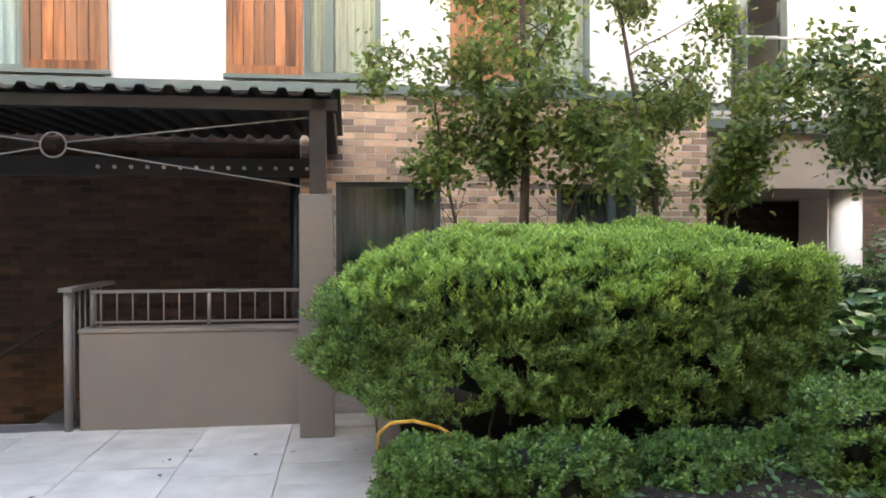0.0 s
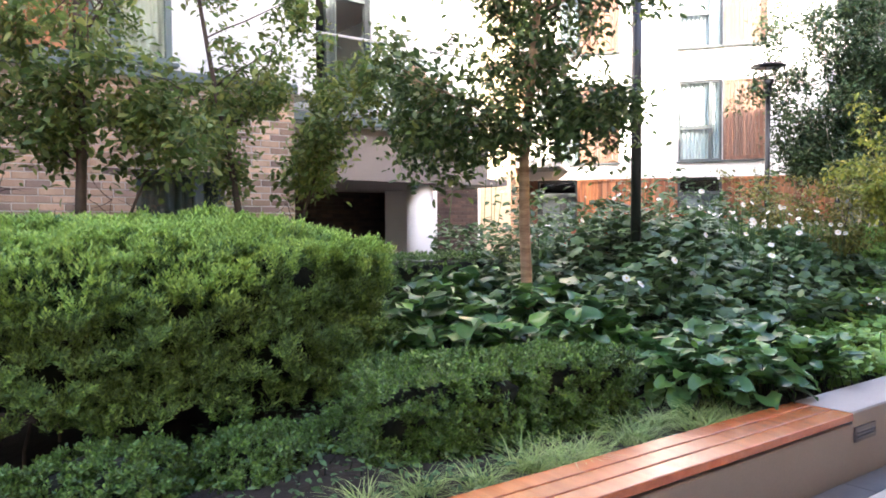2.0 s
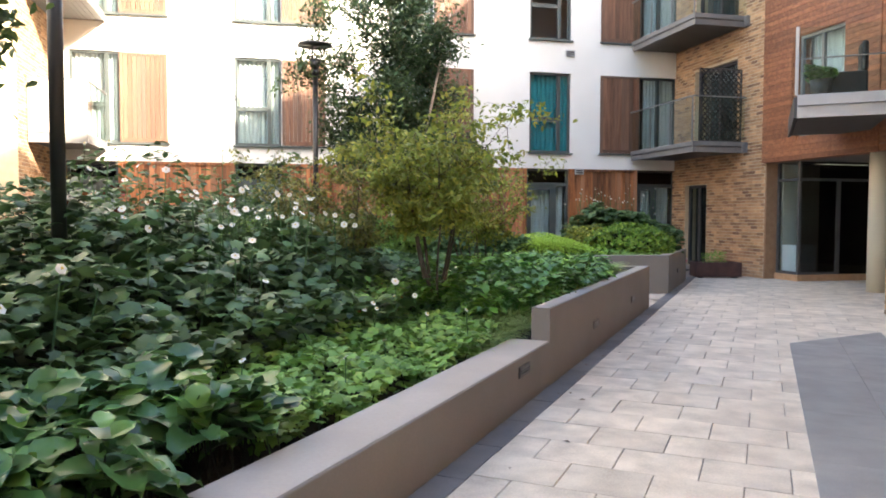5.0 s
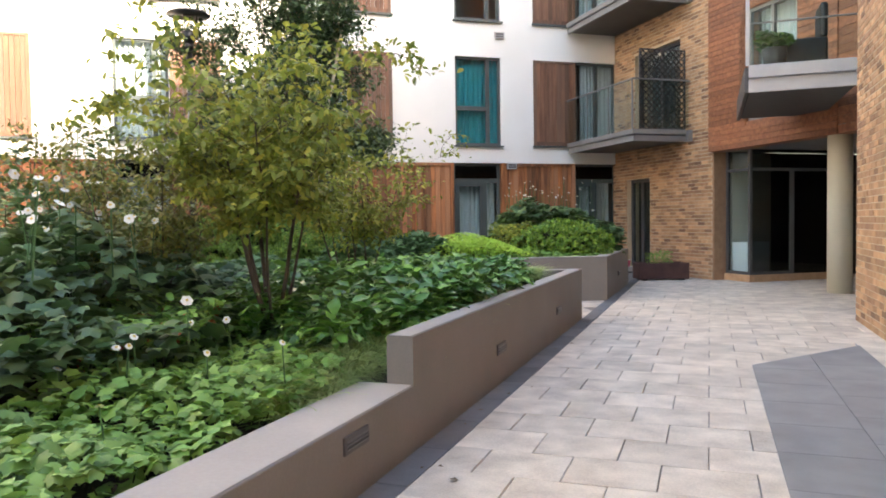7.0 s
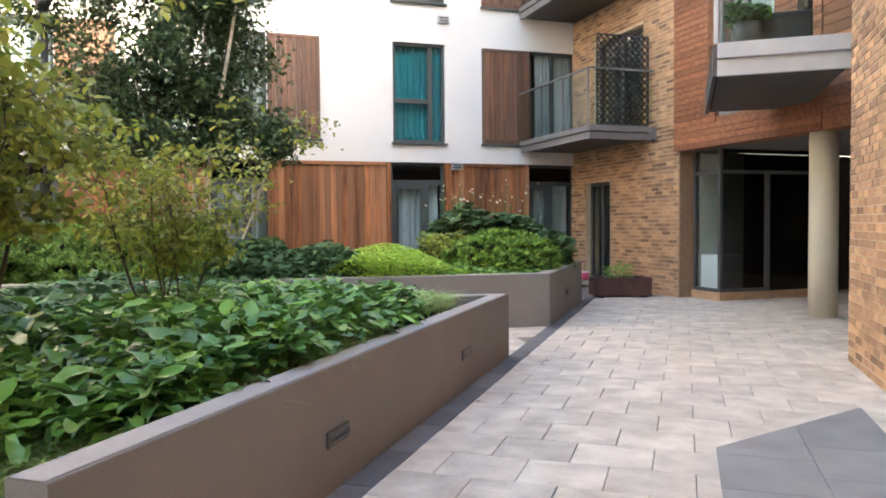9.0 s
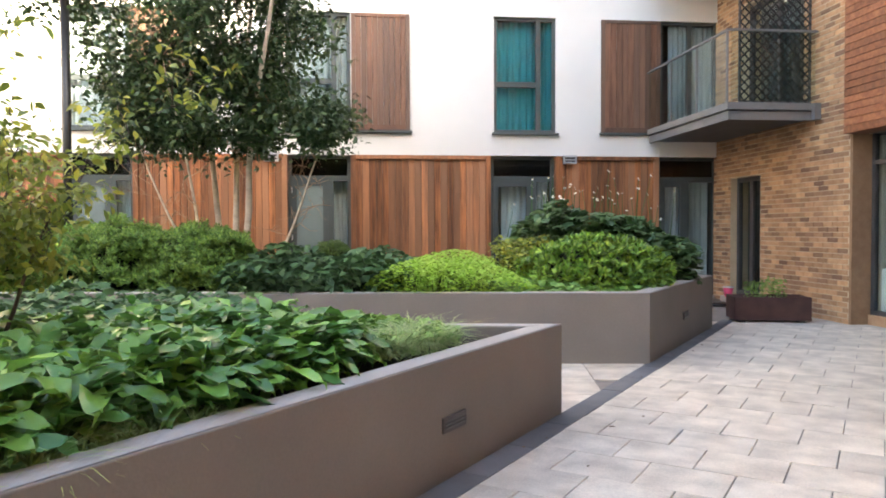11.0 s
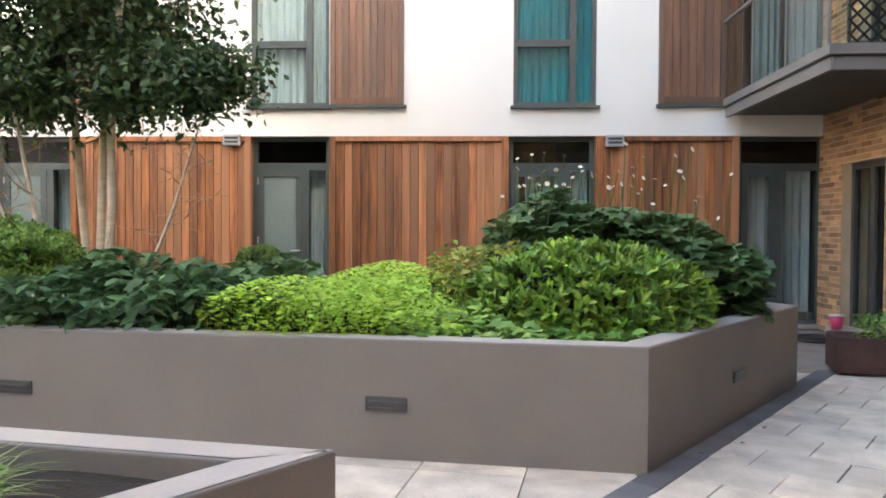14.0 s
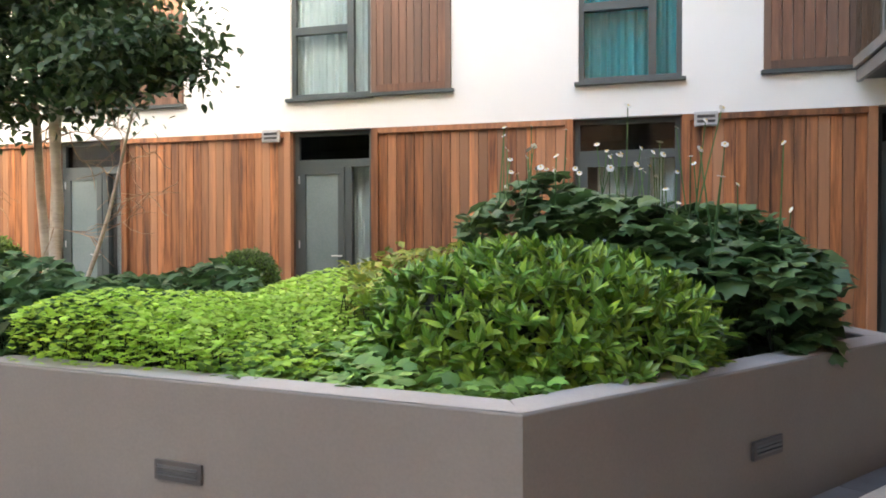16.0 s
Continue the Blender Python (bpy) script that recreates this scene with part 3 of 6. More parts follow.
    bm = add_box(bmesh.new(), 0.0035, w - 0.0035, 0, depth, 0, z1 - z0, 0.002)
    me = bpy.data.meshes.new("board")
    bmesh.ops.recalc_face_normals(bm, faces=bm.faces)
    bm.to_mesh(me)
    bm.free()
    me.materials.append(material)
    for i in range(n):
        o = new("board", me)
        o.parent = parent
        o.location = (x0 + i * w, y - rg.random() * 0.004, z0)


def clad_panel(x0, x1, seed):
    th = thing("timber_panel", "reddish cedar panel of upright boards on the ground storey", "cladding panel", "ground storey panels", "structure", m=pose(0, FY, 0))
    w = 0.09
    box("trim", x0, x0 + w, -0.004, 0.09, 0.04, Z2 - 0.002, CEDAR, th, 0.003)
    box("trim", x1 - w, x1, -0.004, 0.09, 0.04, Z2 - 0.002, CEDAR, th, 0.003)
    box("head_trim", x0 + w, x1 - w, 0.0, 0.09, Z2 - 0.07, Z2 - 0.002, CEDAR, th, 0.003)
    boards(th, x0 + w, x1 - w, 0.04, Z2 - 0.07, 0.118, CEDAR, 0.05, 0.03, seed)


for i, (a, b) in enumerate(((-1.33, 1.29), (2.41, 5.05), (6.18, 8.72), (9.94, 11.92))):
    clad_panel(a, b, 20 + i)


def shutter(x0, x1, zb, seed, m=None):
    th = thing("timber_shutter", "cedar sliding shutter of upright boards beside a window", "shutter", "facade shutters", m=m or pose(0, FY, 0))
    z0, z1 = zb + 0.02, zb + 2.09
    for nm, a, b, c, d in (("frame", x0, x0 + 0.07, z0, z1), ("frame", x1 - 0.07, x1, z0, z1), ("frame", x0 + 0.07, x1 - 0.07, z1 - 0.06, z1), ("frame", x0 + 0.07, x1 - 0.07, z0, z0 + 0.09)):
        box(nm, a, b, -0.05, -0.004, c, d, CEDAR_DK, th, 0.003)
    boards(th, x0 + 0.07, x1 - 0.07, z0 + 0.09, z1 - 0.06, 0.105, CEDAR_DK, -0.035, 0.025, seed)
    box("sill", x0 - 0.03, x1 + 0.04, -0.075, -0.004, z0 - 0.05, z0 - 0.008, FRAME, th, 0.004, "dark metal sill")


def curtain(th, x0, x1, z0, z1, material, y, folds=9, amp=0.03):
    n = folds * 8
    verts, faces = [], []
    for i in range(n + 1):
        x = x0 + (x1 - x0) * i / n
        d = amp * math.sin(i / 8 * 2 * math.pi + 0.6 * math.sin(i * 0.31)) + 0.01 * math.sin(i * 1.7)
        verts += [(x, y + d * 1.2, z0), (x, y + d, z1)]
        if i:
            faces.append((2 * i - 2, 2 * i, 2 * i + 1, 2 * i - 1))
    o = obj("curtain", verts, faces, material, th)
    for p in o.data.polygons:
        p.use_smooth = True


def pane(th, x0, x1, z0, z1, y, material=None):
    o = box("pane", x0, x1, y, y + 0.006, z0, z1, material or GLASS, th, 0)
    o.visible_shadow = False
    return o


def window(name, x0, x1, z0, z1, mull, tran, label, cloth=None, fmat=None, m=None, cloth_span=(0, 1), sill=True):
    fmat = fmat or FRAME
    th = thing(name, label, "window", kind="structure", m=m or pose(0, FY, 0))
    y0, y1, f = 0.05, 0.12, 0.06
    for a, b, c, d in ((x0, x0 + f, z0, z1), (x1 - f, x1, z0, z1), (x0 + f, x1 - f, z1 - f, z1), (x0 + f, x1 - f, z0, z0 + f)):
        box("window_frame", a, b, y0, y1, c, d, fmat, th, 0.004)
    xm = x0 + (x1 - x0) * mull if mull else x1 - f
    if mull:
        box("mullion", xm - 0.045, xm + 0.045, y0 - 0.006, y1, z0 + f, z1 - f, fmat, th, 0.004)
        pane(th, xm + 0.045, x1 - f, z0 + f, z1 - f, 0.085)
    left_end = xm - 0.045 if mull else xm
    if tran:
        zt = z0 + (z1 - z0) * tran
        box("transom", x0 + f, left_end, y0 - 0.012, y1, zt - 0.05, zt + 0.05, fmat, th, 0.004)
        pane(th, x0 + f, left_end, z0 + f, zt - 0.05, 0.085)
        pane(th, x0 + f, left_end, zt + 0.05, z1 - f, 0.085)
    else:
        pane(th, x0 + f, left_end, z0 + f, z1 - f, 0.085)
    if sill:
        box("window_sill", x0 - 0.04, x1 + 0.04, -0.075, 0.05, z0 - 0.045, z0 - 0.004, fmat, th, 0.005)
    if cloth:
        w = x1 - x0
        curtain(th, x0 + w * cloth_span[0], x0 + w * cloth_span[1], z0 + 0.02, z1 - 0.04, cloth, 0.20)
    return th


k = 0
for zb in (3.10, 6.07):
    for a, b, kind in UP:
        k += 1
        if kind == "w":
            window(f"window_{k}", a, b, zb, zb + 2.11, 0.74, 0.42, "grey-green framed window with white voile curtains", CURTAIN, cloth_span=(0.04, 0.96))
        elif kind == "teal":
            window(f"window_{k}", a, b, zb, zb + 2.11, 0.72, 0.42, "grey-green framed window with a teal curtain", CURTAIN_TEAL if zb < 4 else None, cloth_span=(0.02, 0.98))
        else:
            window(f"window_{k}", a, b, zb, zb + 2.11, 0.52, None, "dark framed balcony door with pale curtains", CURTAIN, cloth_span=(0.2, 0.98))
    for i, (a, b) in enumerate(SHUT):
        shutter(a, b, zb, 40 + i + k)


def ground_door(i, a, b, kind):
    th = thing(f"door_{i}", "grey-green glazed door with side light and dark top light", "door", kind="structure", m=pose(0, FY + 0.12, 0))
    z0, zt, z1, f = 0.06, 2.26, Z2 - 0.01, 0.06
    for p in ((a, a + f, z0, z1), (b - f, b, z0, z1), (a + f, b - f, z1 - 0.05, z1), (a + f, b - f, zt - 0.05, zt + 0.05), (a + f, b - f, z0, z0 + 0.05)):
        box("door_frame", p[0], p[1], 0.0, 0.09, p[2], p[3], FRAME, th, 0.004)
    pane(th, a + f, b - f, zt + 0.05, z1 - 0.05, 0.05, SMOKED)
    x = a + (b - a) * (0.68 if kind != "curtain" else 0.5)
    box("mullion", x - 0.05, x + 0.05, -0.004, 0.09, z0 + 0.05, zt - 0.05, FRAME, th, 0.004)
    pane(th, x + 0.05, b - f, z0 + 0.05, zt - 0.05, 0.05)
    leaf = link("door_leaf", add_box(add_box(add_box(add_box(bmesh.new(), a + f, a + f + 0.09, -0.012, 0.05, z0 + 0.05, zt - 0.05), x - 0.14, x - 0.05, -0.012, 0.05, z0 + 0.05, zt - 0.05), a + f + 0.09, x - 0.14, -0.012, 0.05, zt - 0.14, zt - 0.05), a + f + 0.09, x - 0.14, -0.012, 0.05, z0 + 0.05, z0 + 0.22), FRAME, th)
    if kind == "door":
        box("frosted_pane", a + f + 0.09, x - 0.14, 0.012, 0.024, z0 + 0.22, zt - 0.14, FROST, leaf, 0, "frosted glass")
        hm = add_tube(bmesh.new(), (x - 0.09, -0.012, 1.05), (x - 0.09, -0.06, 1.05), 0.011)
        add_tube(hm, (x - 0.09, -0.06, 1.05), (x - 0.21, -0.06, 1.05), 0.010)
        link("handle", hm, PALESTEEL, leaf, "steel lever handle", True)
        for zz in (0.35, 1.15, 2.0):
            tube("hinge", (a + f + 0.006, -0.02, zz), (a + f + 0.006, -0.02, zz + 0.1), 0.010, PALESTEEL, leaf)
    else:
        pane(leaf, a + f + 0.09, x - 0.14, z0 + 0.22, zt - 0.14, 0.02)
        curtain(th, a + 0.25, b - 0.05, z0 + 0.03, zt, CURTAIN, 0.26, 7, 0.03)
    if kind == "door":
        curtain(th, x - 0.02, b - 0.03, z0 + 0.03, zt, CURTAIN, 0.26, 4, 0.02)
    box("door_sill", a - 0.02, b + 0.02, -0.10, 0.10, 0.0, z0, TAUPE_LIT, th, 0.005)


for i, (a, b, kind) in enumerate(GROUND_DOORS):
    ground_door(i + 1, a, b, kind)


def vent(x0, z0, w=0.25, h=0.16, m=None):
    th = thing("wall_vent", "pale grey louvred extract vent", "vent", "facade vents", m=m or pose(x0, FY, z0))
    box("vent_frame", 0, w, -0.05, -0.004, 0, h, PALESTEEL, th, 0.004)
    for i in range(2):
        box("vent_slot", 0.03, w - 0.03, -0.054, -0.049, 0.035 + i * 0.055, 0.067 + i * 0.055, DARKMETAL, th, 0.001)
    for i in range(3):
        box("vent_slat", 0.015, w - 0.015, -0.064, -0.0495, 0.012 + i * 0.055, 0.030 + i * 0.055, PALESTEEL, th, 0.002)


for x, z in ((4.66, 2.545), (10.07, 2.53), (9.78, 5.66), (2.9, 5.66)):
    vent(x, z)

for x in (FX0, FX1 - 0.15):
    tagged(box("wall_rooms_side", x, x + 0.15, FY + 0.33, FY + 2.19, 0.21, 9.39, INSIDE, None, 0), "plain inner side wall", "wall", kind="structure")
tagged(box("wall_facade_corner", FX1 - 0.004, FX1 + 0.2, FY + 0.02, FY + 2.4, 0.0, 9.6, INSIDE, None, 0), "plain wall closing the corner", "wall", kind="structure")

# ---- stock brick wall beside the facade ----
BX = 13.05
MB = frame_at(BX, 21.0, 0, -1)          # local x runs towards the path, the face looks to -x
holes_b = [(0.65, 1.66, 0.12, 2.24), (1.05, 2.86, 3.15, 5.2), (1.05, 2.86, 6.1, 8.2)]
bw_right = wall("wall_stock_brick", MB, 3.95, 0.0, 9.6, 0.34, holes_b, MORTAR_TAN, "yellow stock brick wall with a recessed door")
bricks(bw_right, MB, 3.95, 0.0, 9.5, holes_b, BRICK_TAN, singles=(1.9, 3.9, 0.3, 2.5))
M = MB @ Matrix.Translation((0, 0.12, 0))
th = thing("door_9", "dark grey glazed door in the brick wall", "door", kind="structure", m=M)
for a, b, c, d in ((0.65, 0.72, 0.12, 2.24), (1.59, 1.66, 0.12, 2.24), (0.72, 1.59, 2.16, 2.24), (0.72, 1.59, 0.12, 0.22), (1.1, 1.2, 0.22, 2.16)):
    box("door_frame", a, b, 0, 0.08, c, d, DARKMETAL, th, 0.004)
pane(th, 0.72, 1.1, 0.22, 2.16, 0.04)
pane(th, 1.2, 1.59, 0.22, 2.16, 0.04)
box("door_step", 0.62, 1.7, -0.30, 0.12, 0.0, 0.115, TAUPE_LIT, th, 0.008)
for zb in (3.15, 6.1):
    th = thing("window_20", "dark framed balcony window in the brick wall", "window", kind="structure", m=M)
    for a, b, c, d in ((1.05, 1.12, zb, zb + 2.05), (2.79, 2.86, zb, zb + 2.05), (1.12, 2.79, zb + 1.98, zb + 2.05), (1.12, 2.79, zb, zb + 0.07), (1.92, 1.99, zb + 0.07, zb + 1.98)):
        box("window_frame", a, b, 0, 0.08, c, d, DARKMETAL, th, 0.004)
    pane(th, 1.12, 1.92, zb + 0.07, zb + 1.98, 0.04)
    pane(th, 1.99, 2.79, zb + 0.07, zb + 1.98, 0.04)
    curtain(th, 1.15, 2.1, zb + 0.05, zb + 1.98, CURTAIN_GREY, 0.3, 7)


def corner_balcony(zb, trellis):
    """A balcony in the corner of facade and brick wall."""
    x0, x1, y0, y1 = 11.65, BX - 0.008, 17.78, FY - 0.09
    th = thing("balcony", "grey steel corner balcony with glass balustrade", "balcony", "corner balconies")
    for inset, za, zt in ((0.035, zb, zb + 0.125), (0.0, zb + 0.145, zb + 0.25)):
        box("fascia", x0 + inset, x0 + inset + 0.05, y0 + inset, y1, za, zt, GREYSTEEL, th, 0.005)
        box("fascia", x0 + inset + 0.05, x1, y0 + inset, y0 + inset + 0.05, za, zt, GREYSTEEL, th, 0.005)
    box("shadow_gap", x0 + 0.05, x0 + 0.09, y0 + 0.05, y1, zb + 0.125, zb + 0.145, DARKMETAL, th, 0.001)
    box("shadow_gap", x0 + 0.09, x1, y0 + 0.05, y0 + 0.09, zb + 0.125, zb + 0.145, DARKMETAL, th, 0.001)
    box("deck", x0 + 0.09, x1, y0 + 0.09, y1, zb + 0.12, zb + 0.24, DARKMETAL, th, 0.003)
    for i in range(14):
        xx = x0 + 0.09 + i * 0.092
        box("soffit_board", xx, xx + 0.085, y0 + 0.09, y1, zb + 0.03, zb + 0.11, DARKMETAL, th, 0.002)
    box("handrail", x0 - 0.01, x0 + 0.04, y0, y1, zb + 1.28, zb + 1.31, GREYSTEEL, th, 0.004)
    box("handrail", x0 + 0.04, x1, y0 - 0.01, y0 + 0.04, zb + 1.28, zb + 1.31, GREYSTEEL, th, 0.004)
    n = 3
    for i in range(n):
        a = y0 + 0.06 + (y1 - y0 - 0.1) * i / n
        o = box("glass_panel", x0 + 0.012, x0 + 0.022, a + 0.01, a + (y1 - y0 - 0.1) / n - 0.01, zb + 0.27, zb + 1.28, GLASS_GREEN, th, 0)
        o.visible_shadow = False
        box("baluster", x0 + 0.005, x0 + 0.035, a - 0.02, a + 0.01, zb + 0.25, zb + 1.28, GREYSTEEL, th, 0.003)
    for i in range(2):
        a = x0 + 0.05 + i * 0.67
        o = box("glass_panel", a + 0.01, a + 0.64, y0 + 0.012, y0 + 0.022, zb + 0.27, zb + 1.28, GLASS_GREEN, th, 0)
        o.visible_shadow = False
    box("bracket", x1 - 0.10, x1, y0 - 0.09, y0 - 0.002, zb + 0.0, zb + 0.24, GREYSTEEL, th, 0.005)
    if trellis:
        tr = thing("trellis_screen", "dark diamond lattice privacy screen on the balcony", "trellis")
        xa, xb, za, zt = x0 + 0.22, x1 - 0.05, zb + 0.26, zb + 1.95
        y = y0 + 0.09
        for a, b, c, d in ((xa, xa + 0.03, za, zt), (xb - 0.03, xb, za, zt), (xa, xb, zt - 0.03, zt), (xa, xb, za, za + 0.03)):
            box("lattice_frame", a, b, y, y + 0.03, c, d, DARKMETAL, tr, 0.002)
        w, h, stp = xb - xa, zt - za, 0.135
        for sgn in (1, -1):
            t0 = -h
            while t0 < w:
                a, b = max(0.0, t0), min(w, t0 + h)
                if b - a > 0.06:
                    q0, q1 = (a, a - t0), (b, b - t0)
                    if sgn < 0:
                        q0, q1 = (w - q0[0], q0[1]), (w - q1[0], q1[1])
                    link("lath", add_tube(bmesh.new(), (xa + q0[0], y + 0.01 + 0.008 * sgn, za + q0[1]), (xa + q1[0], y + 0.01 + 0.008 * sgn, za + q1[1]), 0.013, n=5), BLACKLATH, tr)
                t0 += stp


corner_balcony(2.92, True)
corner_balcony(5.86, False)

# ---- timber-clad bay, lobby and column ----
TY0, TY1 = 13.75, 17.02
MT = frame_at(BX - 0.10, 17.02, 0, -1)
tw = wall("wall_timber_bay", MT, TY1 - TY0, 2.62, 11.6, 0.3, [(1.1, 2.4, 3.1, 5.2)], CEDAR_H, "reddish cedar clad bay with horizontal boards over the lobby")
z = 2.62
i = 0
while z < 9.4:
    for a, b in (((0, 3.27),) if not (3.0 < z < 5.15) else ((0, 1.1), (2.4, 3.27))):
        o = box("siding_board", a, b, -0.022, -0.003, z + 0.004, z + 0.096, CEDAR_H, tw, 0.003)
    z += 0.10
th = thing("window_30", "grey framed balcony door in the timber bay", "window", kind="structure", m=MT)
for a, b, c, d in ((1.1, 1.17, 3.1, 5.2), (2.33, 2.4, 3.1, 5.2), (1.17, 2.33, 5.13, 5.2), (1.17, 2.33, 3.1, 3.17), (1.7, 1.77, 3.17, 5.13)):
    box("window_frame", a, b, 0.05, 0.12, c, d, GREYSTEEL, th, 0.004)
pane(th, 1.17, 1.7, 3.17, 5.13, 0.08)
pane(th, 1.77, 2.33, 3.17, 5.13, 0.08)
curtain(th, 1.1, 2.0, 3.1, 5.2, CURTAIN, 0.36, 5)
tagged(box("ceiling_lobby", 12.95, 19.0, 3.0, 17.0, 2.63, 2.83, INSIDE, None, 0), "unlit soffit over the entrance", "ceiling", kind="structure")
# the gloom of the entrance is put into the colour of these walls
tagged(box("wall_brick_return", 13.40, 19.0, 17.02, 17.3, 0, 2.62, MORTAR_SHADED, None, 0), "wall behind the lobby, coloured as unlit", "wall", kind="structure")
# runs on south out of view to stop sun in the entrance
tagged(box("wall_entrance_back", 18.7, 19.0, 3.0, 17.0, 0, 2.62, MORTAR_SHADED, None, 0), "wall at the end of the entrance, coloured as unlit", "wall", kind="structure")
tagged(box("wall_brick_reveal", BX + 0.002, 13.40, 17.0, 17.06, 0, 2.62, BRICK_TAN, None, 0), "brick reveal beside the lobby glazing", "wall", kind="structure")
lob = thing("lobby_glazing", "dark framed glazed corner of the lobby over a brick plinth", "glazing", kind="structure")
GX, GY = 13.36, 16.3
box("plinth", GX - 0.06, GX + 0.05, GY - 0.06, 17.0, 0.0, 0.14, BRICK_TAN, lob, 0.006)
box("plinth", GX + 0.05, 15.4, GY - 0.06, GY + 0.05, 0.0, 0.14, BRICK_TAN, lob, 0.006)
for a, b, c, d, e, f in ((GX - 0.03, GX + 0.03, GY - 0.03, GY + 0.03, 0.14, 2.62), (GX - 0.03, GX + 0.03, 16.93, 16.99, 0.14, 2.62), (GX - 0.03, GX + 0.03, GY + 0.03, 16.93, 2.20, 2.26), (GX - 0.03, GX + 0.03, GY + 0.03, 16.93, 0.14, 0.20),
                        (GX + 0.03, 15.4, GY - 0.03, GY + 0.03, 2.20, 2.26), (14.3, 14.4, GY - 0.03, GY + 0.03, 0.14, 2.20), (15.35, 15.45, GY - 0.03, GY + 0.03, 0.0, 2.62), (GX + 0.03, 14.3, GY - 0.03, GY + 0.03, 0.14, 0.20)):
    box("glazing_bar", a, b, c, d, e, f, DARKMETAL, lob, 0.004)
for a in ((GX - 0.004, GX + 0.004, GY + 0.03, 16.93, 0.2, 2.2), (GX - 0.004, GX + 0.004, GY + 0.03, 16.93, 2.26, 2.62), (GX + 0.03, 14.3, GY - 0.004, GY + 0.004, 0.2, 2.2), (GX + 0.03, 15.35, GY - 0.004, GY + 0.004, 2.26, 2.62), (14.4, 15.35, GY - 0.004, GY + 0.004, 0.14, 2.2)):
    o = box("pane", *a, SMOKED if a[0] > GX else GLASS, lob, 0)
    o.visible_shadow = False
tagged(box("wall_lobby_inner", 13.44, 14.4, 16.93, 16.99, 0, 2.6, BEIGE, None, 0), "beige inner lobby wall", "wall", kind="structure")
rad = thing("radiator_cover", "white boxy radiator cover inside the lobby", "radiator")
box("cover", 13.42, 13.95, 16.45, 16.9, 0.0, 0.78, WHITEPAINT, rad, 0.01)
for i in range(5):
    box("grille_bar", 13.46 + i * 0.09, 13.51 + i * 0.09, 16.438, 16.45, 0.12, 0.66, WHITEPAINT, rad, 0.002)
col = thing("round_column", "pale grey painted round concrete column", "column")
tube("shaft", (13.20, 13.95, 0.0), (13.20, 13.95, 2.62), 0.19, BEIGE, col, 32)

# ---- brick block along the path ----
ME = frame_at(10.79, 11.31, -DX, -DY)    # local x runs back along the path, the body lies behind
HB = 10.7
LEN = 24.0
holes_p = [(1.98, 3.12, 0.10, 2.12), (1.98, 3.12, 3.0, 4.6), (5.6, 6.7, 0.1, 2.12)]
bp = wall("wall_brick_block", ME, LEN, 0.0, HB, 0.34, [h for h in holes_p], MORTAR_TAN, "yellow stock brick block along the path")
bricks(bp, ME, 9.0, 0.0, HB - 0.1, holes_p, BRICK_TAN, singles=(0.0, 3.6, 0.2, 2.6), rng=random.Random(9))
wall("wall_brick_block_end", frame_at(10.79 + 0.34 * DY, 11.31 - 0.34 * DX, DY, -DX), 6.0, 0.0, HB, 0.3, [], MORTAR_TAN, "brick end wall of the block")
for i, h in enumerate(holes_p):
    th = thing(f"window_{40 + i}", "dark framed full-height window in a deep brick reveal", "window", kind="structure", m=ME @ Matrix.Translation((0, 0.14, 0)))
    for a, b, c, d in ((h[0], h[0] + 0.06, h[2], h[3]), (h[1] - 0.06, h[1], h[2], h[3]), (h[0] + 0.06, h[1] - 0.06, h[3] - 0.06, h[3]), (h[0] + 0.06, h[1] - 0.06, h[2], h[2] + 0.07)):
        box("window_frame", a, b, 0.0, 0.07, c, d, FRAME, th, 0.004)
    if i != 1:
        box("transom", h[0] + 0.06, h[1] - 0.06, 0.0, 0.07, 0.78, 0.86, FRAME, th, 0.004)
    pane(th, h[0] + 0.06, h[1] - 0.06, h[2] + 0.07, h[3] - 0.06, 0.035)
    box("window_sill", h[0] - 0.03, h[1] + 0.03, -0.20, 0.0, h[2] - 0.075, h[2] - 0.004, MORTAR_TAN, th, 0.008, "buff stone sill")
    # bricks of the reveal
    zz, r = h[2] + 0.005, 0
    vs, fs = [], []
    while zz + 0.065 < h[3]:
        q = len(vs)
        for y0, y1 in (((-0.138, -0.004),) if r % 2 else ((-0.138, -0.075), (-0.065, -0.004))):
            q = len(vs)
            xr = h[0] + 0.005
            vs += [(xr, y0, zz), (xr, y1, zz), (xr, y1, zz + 0.065), (xr, y0, zz + 0.065), (xr - 0.006, y0, zz), (xr - 0.006, y1, zz), (xr - 0.006, y1, zz + 0.065), (xr - 0.006, y0, zz + 0.065)]
            fs += [(q, q + 1, q + 2, q + 3), (q, q + 4, q + 5, q + 1), (q + 1, q + 5, q + 6, q + 2), (q + 2, q + 6, q + 7, q + 3), (q + 3, q + 7, q + 4, q)]
        zz += 0.075
        r += 1
    o = obj("reveal_bricks", vs, fs, BRICK_TAN, th)
    o["kind"] = "stuff"
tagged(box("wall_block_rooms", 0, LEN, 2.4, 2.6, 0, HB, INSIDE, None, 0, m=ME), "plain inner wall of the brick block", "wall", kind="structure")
tagged(box("roof_block", 0, LEN, 0.35, 8.0, HB - 0.25, HB, DARKMETAL, None, 0, m=ME), "flat roof of the brick block", "roof", kind="structure")
# out of view; its height is set to keep sun off the facade
tagged(box("roof_bay", BX - 0.05, 19.0, 9.0, 21.0, 11.35, 11.6, DARKMETAL, None, 0), "flat roof of the timber bay", "roof", kind="structure")

